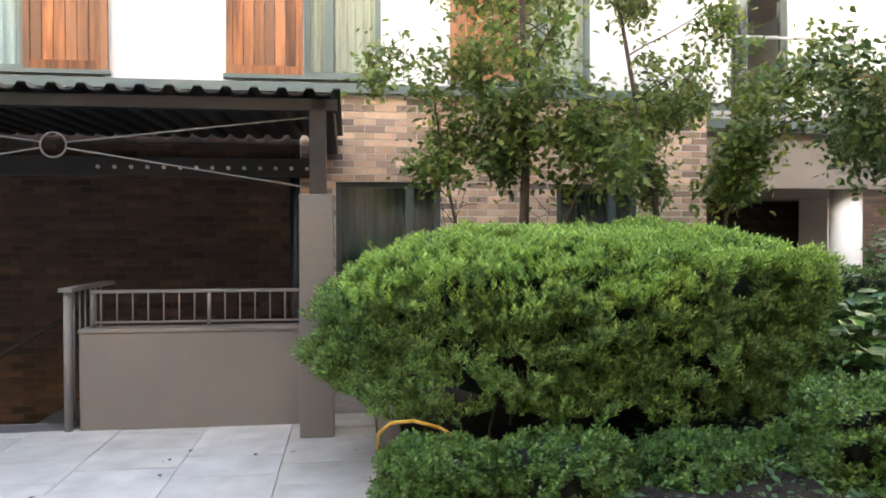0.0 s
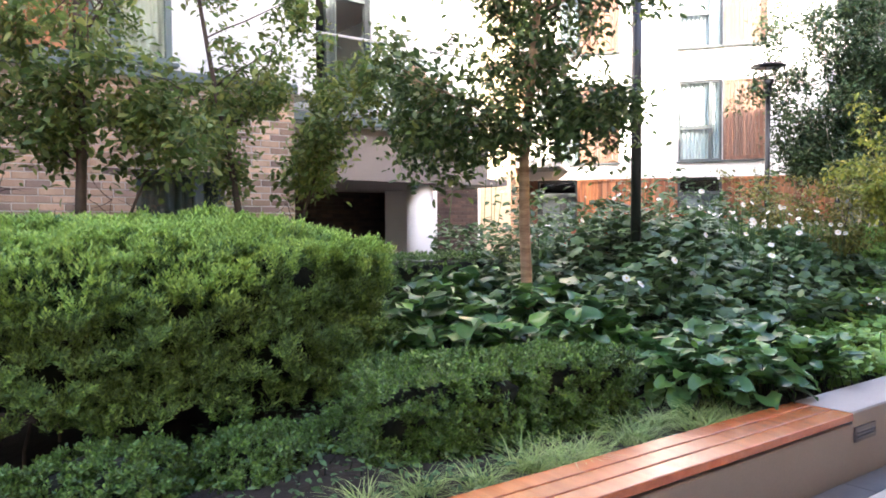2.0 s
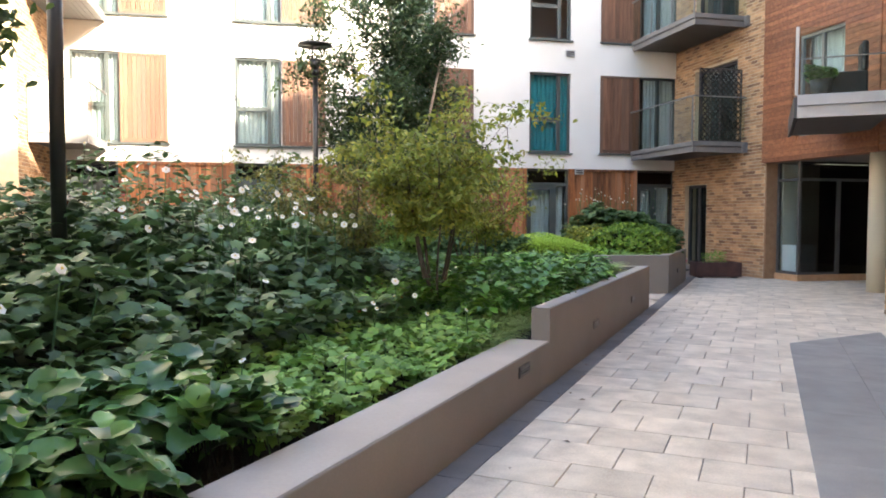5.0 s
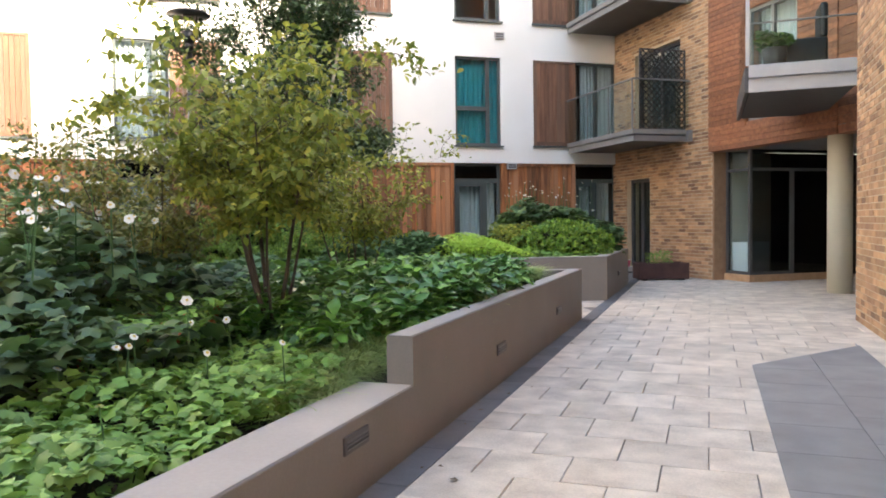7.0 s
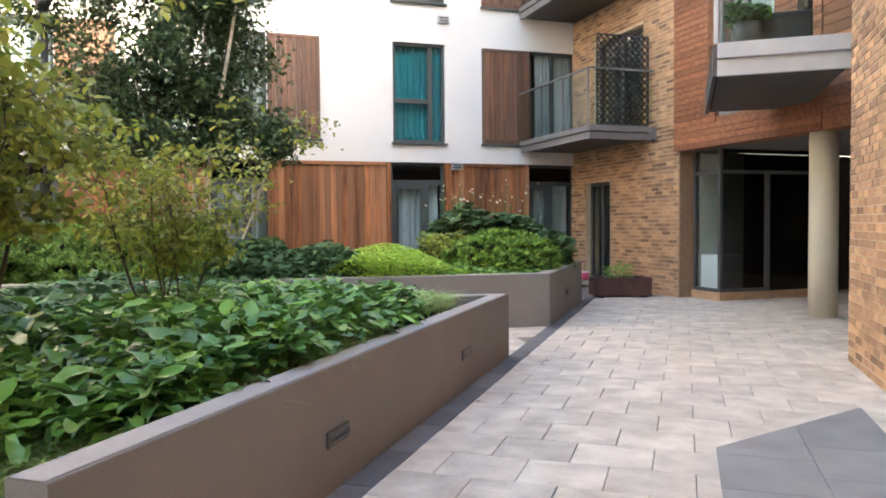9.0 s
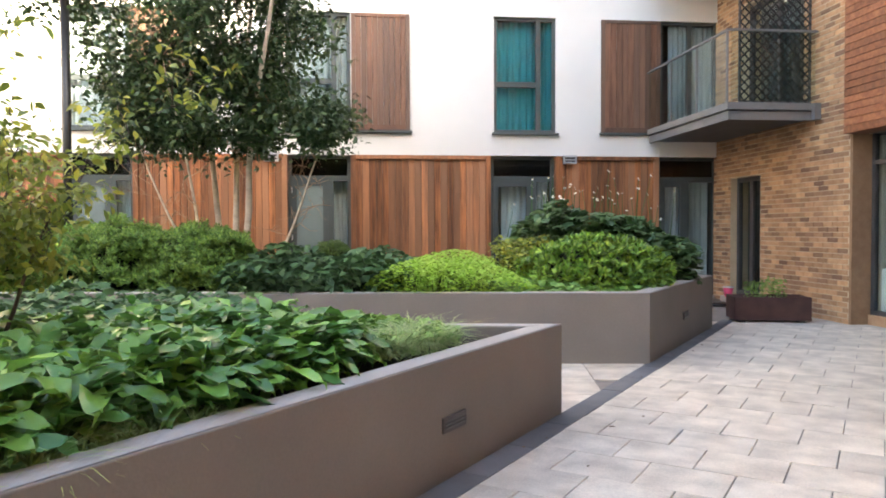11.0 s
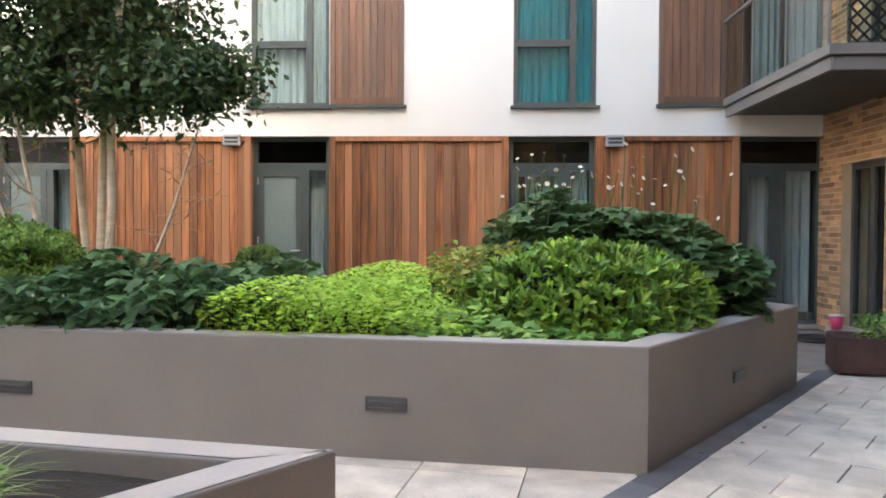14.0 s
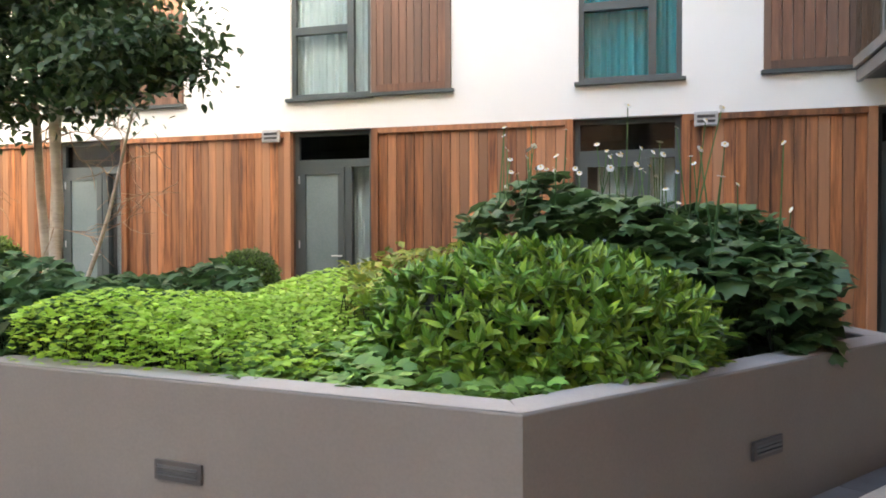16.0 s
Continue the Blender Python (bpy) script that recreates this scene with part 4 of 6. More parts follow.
# walls added behind the windows so that no sun shines through
tagged(box("wall_bay_back", 14.6, 14.8, 9.0, 21.0, 2.84, 11.34, INSIDE, None, 0), "plain wall added behind the bay to stop sun", "wall", kind="structure")
tagged(box("wall_corner_back", 13.40, 16.0, 21.25, 21.45, 0, 11.34, INSIDE, None, 0), "plain wall added behind the corner to stop sun", "wall", kind="structure")
tagged(box("wall_brick_back", 14.605, 14.805, 17.31, 21.24, 0, 2.9, INSIDE, None, 0), "plain wall added behind the brick wall to stop sun", "wall", kind="structure")
tagged(box("wall_brick_upper", BX + 0.02, BX + 0.34, 17.06, 21.0, 9.6, 11.6, MORTAR_TAN, None, 0), "unseen top of the brick wall, added to block sun", "wall", kind="structure")
# upper wall that joins the block to the timber bay, added to shut out sun
jw = (Vector((12.55, 9.95)) - Vector((12.97, 13.76)))
ju = wall("wall_timber_join", frame_at(12.97, 13.76, jw.x, jw.y), jw.length + 0.6, 2.62, 11.6, 0.3, [], CEDAR_H, "cedar clad upper wall added between bay and block")
z = 2.62
while z < 6.5:
    box("siding_board", 0.0, jw.length + 0.1, -0.022, -0.003, z + 0.004, z + 0.135, CEDAR_H, ju, 0.003)
    z += 0.14
# deck balcony between block and timber bay
LB = Vector((10.35, 12.70))
BMX = frame_at(LB.x, LB.y, DX, DY)       # local x away along the path's way, local -y towards the block
bal = thing("balcony", "pale steel balcony with glass front beside the timber bay", "balcony", m=BMX)
BZ = 3.0
BWD = 1.36
box("fascia_upper", -0.06, 0.0, -BWD, 0.0, BZ + 0.19, BZ + 0.36, PALESTEEL, bal, 0.006)
box("fascia", 0.0, 0.05, -BWD, 0.0, BZ, BZ + 0.19, PALESTEEL, bal, 0.006)
box("side_fascia", 0.0, 3.1, -0.0, 0.05, BZ, BZ + 0.34, DARKMETAL, bal, 0.006)
box("deck", 0.05, 3.1, -BWD, 0.0, BZ + 0.22, BZ + 0.34, GREYSTEEL, bal, 0.004)
for i in range(16):
    box("soffit_board", 0.07 + i * 0.19, 0.24 + i * 0.19, -BWD + 0.03, -0.02, BZ + 0.03, BZ + 0.2, DARKMETAL, bal, 0.003)
o = box("glass_panel", -0.03, -0.018, -BWD + 0.03, -0.01, BZ + 0.38, BZ + 1.42, GLASS_GREEN, bal, 0)
o.visible_shadow = False
o = box("glass_panel", 0.05, 2.6, 0.018, 0.03, BZ + 0.36, BZ + 1.42, GLASS_GREEN, bal, 0)
o.visible_shadow = False
box("corner_post", -0.05, 0.0, -0.01, 0.04, BZ + 0.36, BZ + 1.44, PALESTEEL, bal, 0.004)
box("handrail", -0.03, 0.0, -BWD, -0.01, BZ + 0.92, BZ + 0.94, GREYSTEEL, bal, 0.003)
box("end_bracket", -0.08, 0.10, -BWD - 0.09, -BWD - 0.003, BZ - 0.1, BZ + 0.36, PALESTEEL, bal, 0.006)
chair = thing("balcony_chair", "dark wicker chair on the deck balcony", "chair", m=BMX @ Matrix.Translation((0.65, -0.75, BZ + 0.34)))
bm = add_box(add_box(bmesh.new(), -0.28, 0.28, -0.28, 0.28, 0.0, 0.42, 0.03), -0.28, 0.28, -0.28, -0.18, 0.42, 0.9, 0.04)
link("seat_shell", bm, BLACKMETAL, chair)
pot = thing("planter_pot", "dark pot on the balcony with leafy plant", "pot", m=BMX @ Matrix.Translation((0.35, -0.35, BZ + 0.34)))
link("pot", add_tube(bmesh.new(), (0, 0, 0), (0, 0, 0.3), 0.13, 0.17, 20), DARKMETAL, pot, smooth=True)

# ---- planter box by the brick wall ----
pb = thing("planter_box", "low rust-brown steel planter box on the paving", "planter", m=pose(12.2, 17.62, 0, 0, 0, -14))
bm = bmesh.new()
add_box(bm, -0.52, 0.52, -0.25, 0.25, 0.03, 0.36, 0.008)
bmesh.ops.inset_region(bm, faces=[f for f in bm.faces if f.normal.z > 0.9 and f.calc_area() > 0.2], thickness=0.03, depth=-0.06)
link("box_shell", bm, CORTEN, pb)
box("box_soil", -0.48, 0.48, -0.21, 0.21, 0.28, 0.31, SOIL, pb, 0)
for x in (-0.4, 0.4):
    box("foot", x - 0.05, x + 0.05, -0.2, 0.2, 0.0, 0.03, DARKMETAL, pb, 0.002)
mat_th = thing("door_mat", "dark round rubber door mat on the paving", "mat")
tube("mat_disc", (12.55, 19.9, 0.004), (12.55, 19.9, 0.022), 0.36, BLACKMETAL, mat_th, 40)
toy = thing("toy_bucket", "small pink plastic bucket on the door step", "toy", m=pose(12.86, 20.05, 0.117))
PINK = mat("pink_plastic", (0.65, 0.05, 0.16), (0.7, 0.08, 0.2), 3, 0.4, 0, 30)
link("bucket", add_tube(bmesh.new(), (0, 0, 0), (0, 0, 0.16), 0.06, 0.09, 18), PINK, toy, smooth=True)
link("bucket_rim", add_tube(bmesh.new(), (0, 0, 0.16), (0, 0, 0.18), 0.095, 0.095, 18), WHITEPAINT, toy, smooth=True)

# ---- lamp posts ----


def lamp_post(x, y, z0, top, label):
    th = thing("lamp_post", label, "lamp post", "courtyard lamps", m=pose(x, y, z0))
    h = top - z0
    tube("pole", (0, 0, 0), (0, 0, h - 0.55), 0.05, BLACKMETAL, th, 20)
    tube("base_sleeve", (0, 0, 0), (0, 0, 0.5), 0.07, BLACKMETAL, th, 20)
    tube("collar", (0, 0, h - 0.60), (0, 0, h - 0.50), 0.065, BLACKMETAL, th, 20)
    tube("cone", (0, 0, h - 0.50), (0, 0, h - 0.32), 0.055, BLACKMETAL, th, 24, 0.125)
    for a in range(3):
        c, s = math.cos(a * 2.094), math.sin(a * 2.094)
        tube("stay", (0.11 * c, 0.11 * s, h - 0.33), (0.13 * c, 0.13 * s, h - 0.06), 0.007, BLACKMETAL, th, 6)
    bm = add_tube(bmesh.new(), (0, 0, h - 0.06), (0, 0, h - 0.02), 0.34, 0.30, 40)
    add_tube(bm, (0, 0, h - 0.02), (0, 0, h + 0.03), 0.30, 0.05, 40)
    link("disc_reflector", bm, BLACKMETAL, th, "shallow black disc reflector", True)


lamp_post(2.95, 16.64, 0.55, 4.67, "black lamp post with disc reflector in the angular bed")
lamp_post(0.66, 8.0, 0.55, 4.70, "slim black lamp post among the anemones")

# ---- west building: brick ground storey, white above ----
LP = Vector((-5.6, 5.0))
def left_frame(along, z=0.0):
    """Local x along the left building's face, y into the building."""
    return frame_at(LP.x + along * DX, LP.y + along * DY, DX, DY, z)


LA0, LA1 = -14.0, 3.97
ML = left_frame(LA0)
hl = [(-0.24 - LA0, 0.90 - LA0, 0.6, 2.02), (2.2 - LA0, 3.15 - LA0, 0.6, 2.02)]
wall("wall_west_brick", ML, LA1 - LA0, -2.6, 2.96, 0.34, hl, MORTAR_GREY, "mixed stock brick ground storey wall")
MLb = left_frame(-0.60)
nb = thing("brick_face", "mixed brown and buff stock brick facing", "brickwork", kind="structure", m=MLb)
bricks(nb, MLb, LA1 + 0.60, 0.0, 2.94, [(h[0] + LA0 + 0.60, h[1] + LA0 + 0.60, h[2], h[3]) for h in hl], BRICK_MIX, singles=(0.4, 2.6, 2.02, 2.94), rng=random.Random(3))
# same wall as the mixed brick; the canopy's shade is in the colour
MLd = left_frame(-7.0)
nd = thing("brick_face", "red-brown brick facing under the canopy, coloured as in shade", "brickwork", kind="structure", m=MLd)
bricks(nd, MLd, 6.38, -1.5, 2.6, [], BRICK_SHADED, rng=random.Random(4))
tagged(box("mortar_face", 0, 6.38, -0.002, 0.0, -1.5, 2.6, MORTAR_SHADED, None, 0, m=MLd), "mortar under the canopy, coloured as in shade", "wall", kind="structure")
tube_pipe = thing("drain_pipe", "black cast rainwater pipe on the brick", "pipe", m=left_frame(-0.68))
tube("pipe", (0, -0.07, -1.4), (0, -0.07, 2.3), 0.04, BLACKMETAL, tube_pipe)
for i, h in enumerate(hl):
    a, b = h[0] + LA0, h[1] + LA0
    window(f"window_{50 + i}", a, b, 0.6, 2.02, 0.7, None, "dark framed ground-floor window with drawn grey curtains", CURTAIN_GREY, m=left_frame(0), sill=True, fmat=FRAME)
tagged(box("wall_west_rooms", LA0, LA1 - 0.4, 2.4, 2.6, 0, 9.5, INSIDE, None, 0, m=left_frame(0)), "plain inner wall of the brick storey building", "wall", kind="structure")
# these inner walls are coloured dark in place of indoor shade
tagged(box("wall_flat_back", LA1 - 0.3, 7.9, 6.2, 6.4, 2.9, 9.5, MORTAR_SHADED, None, 0, m=left_frame(0)), "inner wall of the flat behind the balcony, coloured as unlit", "wall", kind="structure")
tagged(box("wall_flat_side", LA1 - 0.3, LA1, 2.4, 6.2, 2.97, 9.5, MORTAR_SHADED, None, 0, m=left_frame(0)), "inner side wall of the flat, coloured as unlit", "wall", kind="structure")
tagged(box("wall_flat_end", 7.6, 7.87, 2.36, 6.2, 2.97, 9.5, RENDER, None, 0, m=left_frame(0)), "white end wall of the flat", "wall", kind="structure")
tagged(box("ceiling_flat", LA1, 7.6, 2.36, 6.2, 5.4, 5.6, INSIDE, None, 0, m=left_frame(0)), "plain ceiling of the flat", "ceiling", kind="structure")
# white upper storeys
hu = []
LEFTW = [(-0.57, 0.25), (-4.5, -3.38), (1.78, 2.6)]
for a, b in LEFTW:
    hu += [(a - LA0, b - LA0, 3.14, 4.9), (a - LA0, b - LA0, 6.1, 7.9)]
wall("wall_west_white", ML @ Matrix.Translation((0, 0.03, 0)), LA1 - LA0, 2.96, 9.5, 0.3, hu, RENDER, "white rendered upper storeys over the brick storey")
k = 60
for a, b in LEFTW:
    for zb in (3.14, 6.1):
        k += 1
        window(f"window_{k}", a, b, zb, zb + 1.76, 0.32, None, "grey-green framed window with cream blind", BLIND if a > -1 else CURTAIN, m=left_frame(0), fmat=GREENFRAME)
for a, b in ((-1.37, -0.58), (-3.37, -2.55), (1.0, 1.77)):
    for zb in (3.12, 6.08):
        th = thing("timber_shutter", "bright orange cedar shutter beside a window over the brick", "shutter", "upper shutters", m=left_frame(0))
        for nm, p, q, c, d in (("frame", a, a + 0.07, zb + 0.02, zb + 1.8), ("frame", b - 0.07, b, zb + 0.02, zb + 1.8), ("frame", a + 0.07, b - 0.07, zb + 0.02, zb + 0.11), ("frame", a + 0.07, b - 0.07, zb + 1.72, zb + 1.8)):
            box(nm, p, q, -0.05, -0.004, c, d, CEDAR, th, 0.003)
        boards(th, a + 0.07, b - 0.07, zb + 0.11, zb + 1.72, 0.105, CEDAR, -0.035, 0.02, k + int(a * 10))
        box("sill", a - 0.03, b + 0.03, -0.08, -0.004, zb - 0.03, zb + 0.015, GREENFRAME, th, 0.004)
tagged(box("parapet_band", LA0, LA1 + 0.02, -0.07, 0.02, 2.96, 3.06, GREENFRAME, None, 0.006, m=left_frame(0)), "grey-green metal band between brick and render", "trim", kind="structure")

# recessed balcony of the west building, on a column
MR = left_frame(0)
hd = [(4.35 - LA1, 6.28 - LA1, 3.25, 4.98)]
wall("wall_balcony_white", MR @ Matrix.Translation((LA1, 2.05, 0)), 3.9, 2.9, 9.5, 0.3, hd, RENDER, "white rendered wall behind the balcony")
tagged(box("wall_west_end", LA1, LA1 + 0.3, 0.02, 2.4, 2.97, 9.5, RENDER, None, 0, m=MR), "white rendered end wall", "wall", kind="structure")
# the undercroft's shade is put into its brick and mortar colours
tagged(box("wall_undercroft_end", LA1 - 0.34, LA1 - 0.002, 0.345, 6.0, 0.0, 2.95, MORTAR_SHADED, None, 0, m=MR), "brick side of the undercroft, shade in its colour", "wall", kind="structure")
uw = wall("wall_undercroft", MR @ Matrix.Translation((LA1 - 0.3, 4.2, 0)), 6.5, 0.0, 2.35, 0.3, [], MORTAR_SHADED, "brick wall at the back of the undercroft, shade in its colour")
bricks(uw, None, 6.5, 0.0, 2.34, [], BRICK_SHADED, rng=random.Random(6))
tagged(box("ceiling_undercroft", LA1 + 0.01, LA1 + 4.2, 1.0, 4.2, 2.06, 2.16, BEAM, None, 0, m=MR), "plain soffit of the undercroft", "ceiling", kind="structure")
bl = thing("balcony", "white edged balcony with glass front over the undercroft", "balcony", m=MR)
box("edge_beam", LA1 + 0.02, LA1 + 3.75, 0.95, 1.06, 2.05, 2.78, BEAM, bl, 0.01, "plain painted beam")
box("deck", LA1 + 0.02, LA1 + 3.6, 0.80, 2.04, 2.92, 3.02, PALESTEEL, bl, 0.006)
box("deck_edge", LA1 + 0.02, LA1 + 3.6, 0.80, 0.9, 2.80, 2.915, GREENFRAME, bl, 0.006)
box("handrail", LA1 + 0.3, LA1 + 3.6, 0.83, 0.87, 3.96, 3.99, PALESTEEL, bl, 0.006)
for i in range(3):
    o = box("glass_panel", LA1 + 0.3 + i * 1.1, LA1 + 1.38 + i * 1.1, 0.845, 0.855, 3.03, 3.96, GLASS_GREEN, bl, 0)
    o.visible_shadow = False
dd = thing("balcony_doors", "open dark grey glazed balcony doors, one leaf ajar", "door", m=MR @ Matrix.Translation((0, 2.1, 0)))
for a, b, c, d in ((4.35, 4.43, 3.25, 4.98), (6.2, 6.28, 3.25, 4.98), (4.43, 6.2, 4.9, 4.98), (4.43, 6.2, 3.25, 3.33), (5.5, 5.58, 3.33, 4.9)):
    box("door_frame", a, b, 0, 0.09, c, d, FRAME, dd, 0.004)
pane(dd, 5.58, 6.2, 3.33, 4.9, 0.05)
lf = link("door_leaf", add_box(add_box(add_box(bmesh.new(), 0, 0.08, 0, 0.05, 3.3, 4.92), 0.56, 0.64, 0, 0.05, 3.3, 4.92), 0.08, 0.56, 0, 0.05, 4.83, 4.92), FRAME, dd)
lf.matrix_local = pose(5.55, -0.03, 0, 0, 0, -52)
bc = thing("balcony_chair", "tan wicker chair on the glass fronted balcony", "chair", m=MR @ Matrix.Translation((LA1 + 2.95, 1.4, 3.021)) @ pose(0, 0, 0, 0, 0, 25))
WICK = mat("tan_wicker", (0.33, 0.18, 0.10), (0.42, 0.25, 0.15), 12, 0.7, 0.6, 50)
link("seat", add_box(bmesh.new(), -0.25, 0.25, -0.25, 0.25, 0.38, 0.45, 0.02), WICK, bc)
link("backrest", add_box(bmesh.new(), -0.25, 0.25, 0.2, 0.26, 0.45, 0.9, 0.02), WICK, bc)
for sx in (-0.21, 0.21):
    for sy in (-0.21, 0.21):
        tube("leg", (sx, sy, 0), (sx, sy, 0.38), 0.02, WICK, bc, 8)
    box("armrest", sx - 0.03, sx + 0.03, -0.25, 0.22, 0.62, 0.66, WICK, bc, 0.01)
cl = thing("round_column", "white painted round column under the balcony", "column", m=MR)
tube("shaft", (LA1 + 2.65, 1.25, 0), (LA1 + 2.65, 1.25, 2.05), 0.2, WHITEPAINT, cl, 32)
# corner behind: brick return with a balcony against the white facade
tagged(box("wall_corner_white", -3.95, -3.50, 13.0, 18.9, 0, 9.5, RENDER, None, 0.004), "white rendered return wall in the far corner", "wall", kind="structure")
CW = frame_at(-2.72, 18.5, 0, 1)          # local x along the brick return, towards the facade
cbr = wall("wall_corner_brick", CW, 2.39, 0, 9.5, 0.8, [], MORTAR_TAN, "buff brick return wall in the far corner")
bricks(cbr, None, 2.39, 0.0, 9.4, [], BRICK_TAN, rng=random.Random(14))
FROSTED = mat("cream_frosted_glass", (0.62, 0.58, 0.47), (0.68, 0.64, 0.53), 1.0, 0.25, 0.02, 60)
BX0, BX1, BY0 = -2.70, -1.55, 19.05
for zb in (2.90, 5.85):
    cb = thing("balcony", "grey decked balcony with cream frosted glass front in the far corner", "balcony", "far corner balconies")
    for i in range(10):
        xx = BX0 + 0.01 + i * 0.109
        box("soffit_board", xx, xx + 0.10, BY0 + 0.05, FY - 0.01, zb + 0.02, zb + 0.12, GREYSTEEL, cb, 0.002)
    box("fascia", BX0, BX1, BY0, BY0 + 0.045, zb, zb + 0.2, GREYSTEEL, cb, 0.006)
    box("fascia", BX1 - 0.045, BX1, BY0 + 0.046, FY - 0.01, zb, zb + 0.2, GREYSTEEL, cb, 0.006)
    for i in range(2):
        a = BX0 + 0.03 + i * 0.56
        box("glass_panel", a, a + 0.54, BY0 + 0.012, BY0 + 0.022, zb + 0.22, zb + 1.28, FROSTED, cb, 0, "cream frosted pane")
    o = box("side_glass", BX1 - 0.022, BX1 - 0.012, BY0 + 0.05, FY - 0.02, zb + 0.22, zb + 1.28, GLASS_GREEN, cb, 0)
    o.visible_shadow = False
    for xx in (BX0, BX0 + 0.56, BX1 - 0.04):
        box("baluster", xx, xx + 0.03, BY0 + 0.005, BY0 + 0.035, zb + 0.2, zb + 1.29, GREYSTEEL, cb, 0.003)
    box("handrail", BX0, BX1, BY0, BY0 + 0.045, zb + 1.292, zb + 1.325, GREYSTEEL, cb, 0.004)
    box("handrail", BX1 - 0.045, BX1, BY0 + 0.046, FY - 0.02, zb + 1.292, zb + 1.325, GREYSTEEL, cb, 0.004)

# ---- canopy over the steps ----
PK = Vector((-3.66, 3.00))
def post_frame(z=0.0):
    """Local x back along the canopy's edge, local -y towards the brick wall."""
    return frame_at(PK.x, PK.y, -DX, -DY, z)


MC = post_frame()
cv = thing("canopy", "dark steel canopy with corrugated roof and cross bracing", "canopy", m=MC)
pier = thing("post_pier", "taupe painted square masonry pier", "pier", m=MC)
box("pier_shaft", -0.22, 0.02, -0.24, 0.0, 0.0, 1.72, PLANTER, pier, 0.008)
box("post", -0.17, -0.05, -0.18, -0.06, 1.722, 2.40, CANOPY, cv, 0.006)
# long beams and roof sheet: lengthened out of view to keep daylight off the brick
box("front_beam", -0.25, 14.0, -0.16, -0.06, 2.31, 2.40, CANOPY, cv, 0.006)
box("end_beam", -0.22, -0.10, -2.72, -0.17, 2.31, 2.40, CANOPY, cv, 0.006)
box("back_beam", -0.1, 14.0, -2.70, -2.62, 2.05, 2.25, CANOPY, cv, 0.006)
verts, faces = [], []
nn = 72 * 8
for i in range(nn + 1):
    x = -0.27 + 13.6 * i / nn
    ph = (i / 8.0) % 1.0
    zc = 0.045 if ph < 0.25 else (0.045 - (ph - 0.25) / 0.15 * 0.045 if ph < 0.4 else (0.0 if ph < 0.85 else (ph - 0.85) / 0.15 * 0.045))
    verts += [(x, 0.02, 2.405 + zc), (x, -2.72, 2.46 + zc), (x, 0.02, 2.412 + zc), (x, -2.72, 2.467 + zc)]
    if i:
        a, b = 4 * (i - 1), 4 * i
        faces += [(a, a + 1, b + 1, b), (a + 2, b + 2, b + 3, a + 3), (a, b, b + 2, a + 2)]
obj("roof_sheet", verts, faces, CANOPY, cv)
bm = bmesh.new()
rc = Vector((1.68, -0.11, 2.05))
for i in range(28):
    a0, a1 = i / 28 * 2 * math.pi, (i + 1) / 28 * 2 * math.pi
    add_tube(bm, rc + Vector((math.cos(a0), 0, math.sin(a0))) * 0.085, rc + Vector((math.cos(a1), 0, math.sin(a1))) * 0.085, 0.007, n=6)
link("brace_ring", bm, GREYSTEEL, cv, smooth=True)
for q, e in (((0.06, 2.27), (0.08, 0.02)), ((0.06, 1.77), (0.08, -0.02)), ((3.3, 2.27), (-0.08, 0.02)), ((3.3, 1.77), (-0.08, -0.02))):
    tube("brace_rod", (q[0] - 0.1, -0.11, q[1]), (rc.x - e[0], -0.11, rc.z + e[1]), 0.006, GREYSTEEL, cv, 6)
BULB = mat("pale_lamp_cap", (0.6, 0.6, 0.58), (0.66, 0.66, 0.63), 3, 0.4, 0, 30)
for i in range(14):
    link("purlin_bolt", add_tube(bmesh.new(), (0.1 + i * 0.16, -2.61, 2.14), (0.1 + i * 0.16, -2.58, 2.14), 0.02, n=8), BULB, cv)

# low wall with railing round the stair well
lw = thing("stair_wall", "taupe painted low wall beside the covered steps", "low wall", m=frame_at(-4.97, 1.95, DX, DY))
box("wall_body", 0.0, 1.75, 0.0, 0.2, -1.6, 0.715, PLANTER, lw, 0.008)
box("wall_coping", -0.01, 1.76, -0.01, 0.21, 0.717, 0.745, PLANTER, lw, 0.006)
rl = thing("guard_rail", "grey painted steel guard rail on the low wall", "railing", m=frame_at(-4.97, 1.95, DX, DY))
box("top_rail", 0.05, 1.75, 0.09, 0.13, 1.0, 1.025, GREYSTEEL, rl, 0.004)
box("bottom_rail", 0.05, 1.75, 0.10, 0.12, 0.775, 0.79, GREYSTEEL, rl, 0.003)
for i in range(15):
    tube("baluster", (0.12 + i * 0.112, 0.11, 0.79), (0.12 + i * 0.112, 0.11, 1.0), 0.006, GREYSTEEL, rl, 8)
for x in (0.06, 0.9):
    tube("rail_post", (x, 0.11, 0.746), (x, 0.11, 1.0), 0.014, GREYSTEEL, rl, 8)
nw = thing("newel_post", "grey round steel newel post with a sloping hand rail", "railing", m=frame_at(-5.02, 1.89, DX, DY))
tube("newel", (0, 0.0, 0.0), (0, 0.0, 1.02), 0.03, GREYSTEEL, nw, 16)
box("newel_rail", -0.05, 0.05, -0.06, 0.95, 1.02, 1.05, GREYSTEEL, nw, 0.006)
for i in range(6):
    tube("baluster", (0.0, 0.12 + i * 0.12, 0.1), (0.0, 0.12 + i * 0.12, 1.02), 0.007, GREYSTEEL, nw, 8)
tagged(box("stairwell_floor", -8.0, 8.0, 0.205, 3.5, -1.6, -1.5, INSIDE, None, 0, m=frame_at(-4.97, 1.95, DX, DY)), "dark floor of the sunken steps", "floor", kind="structure")
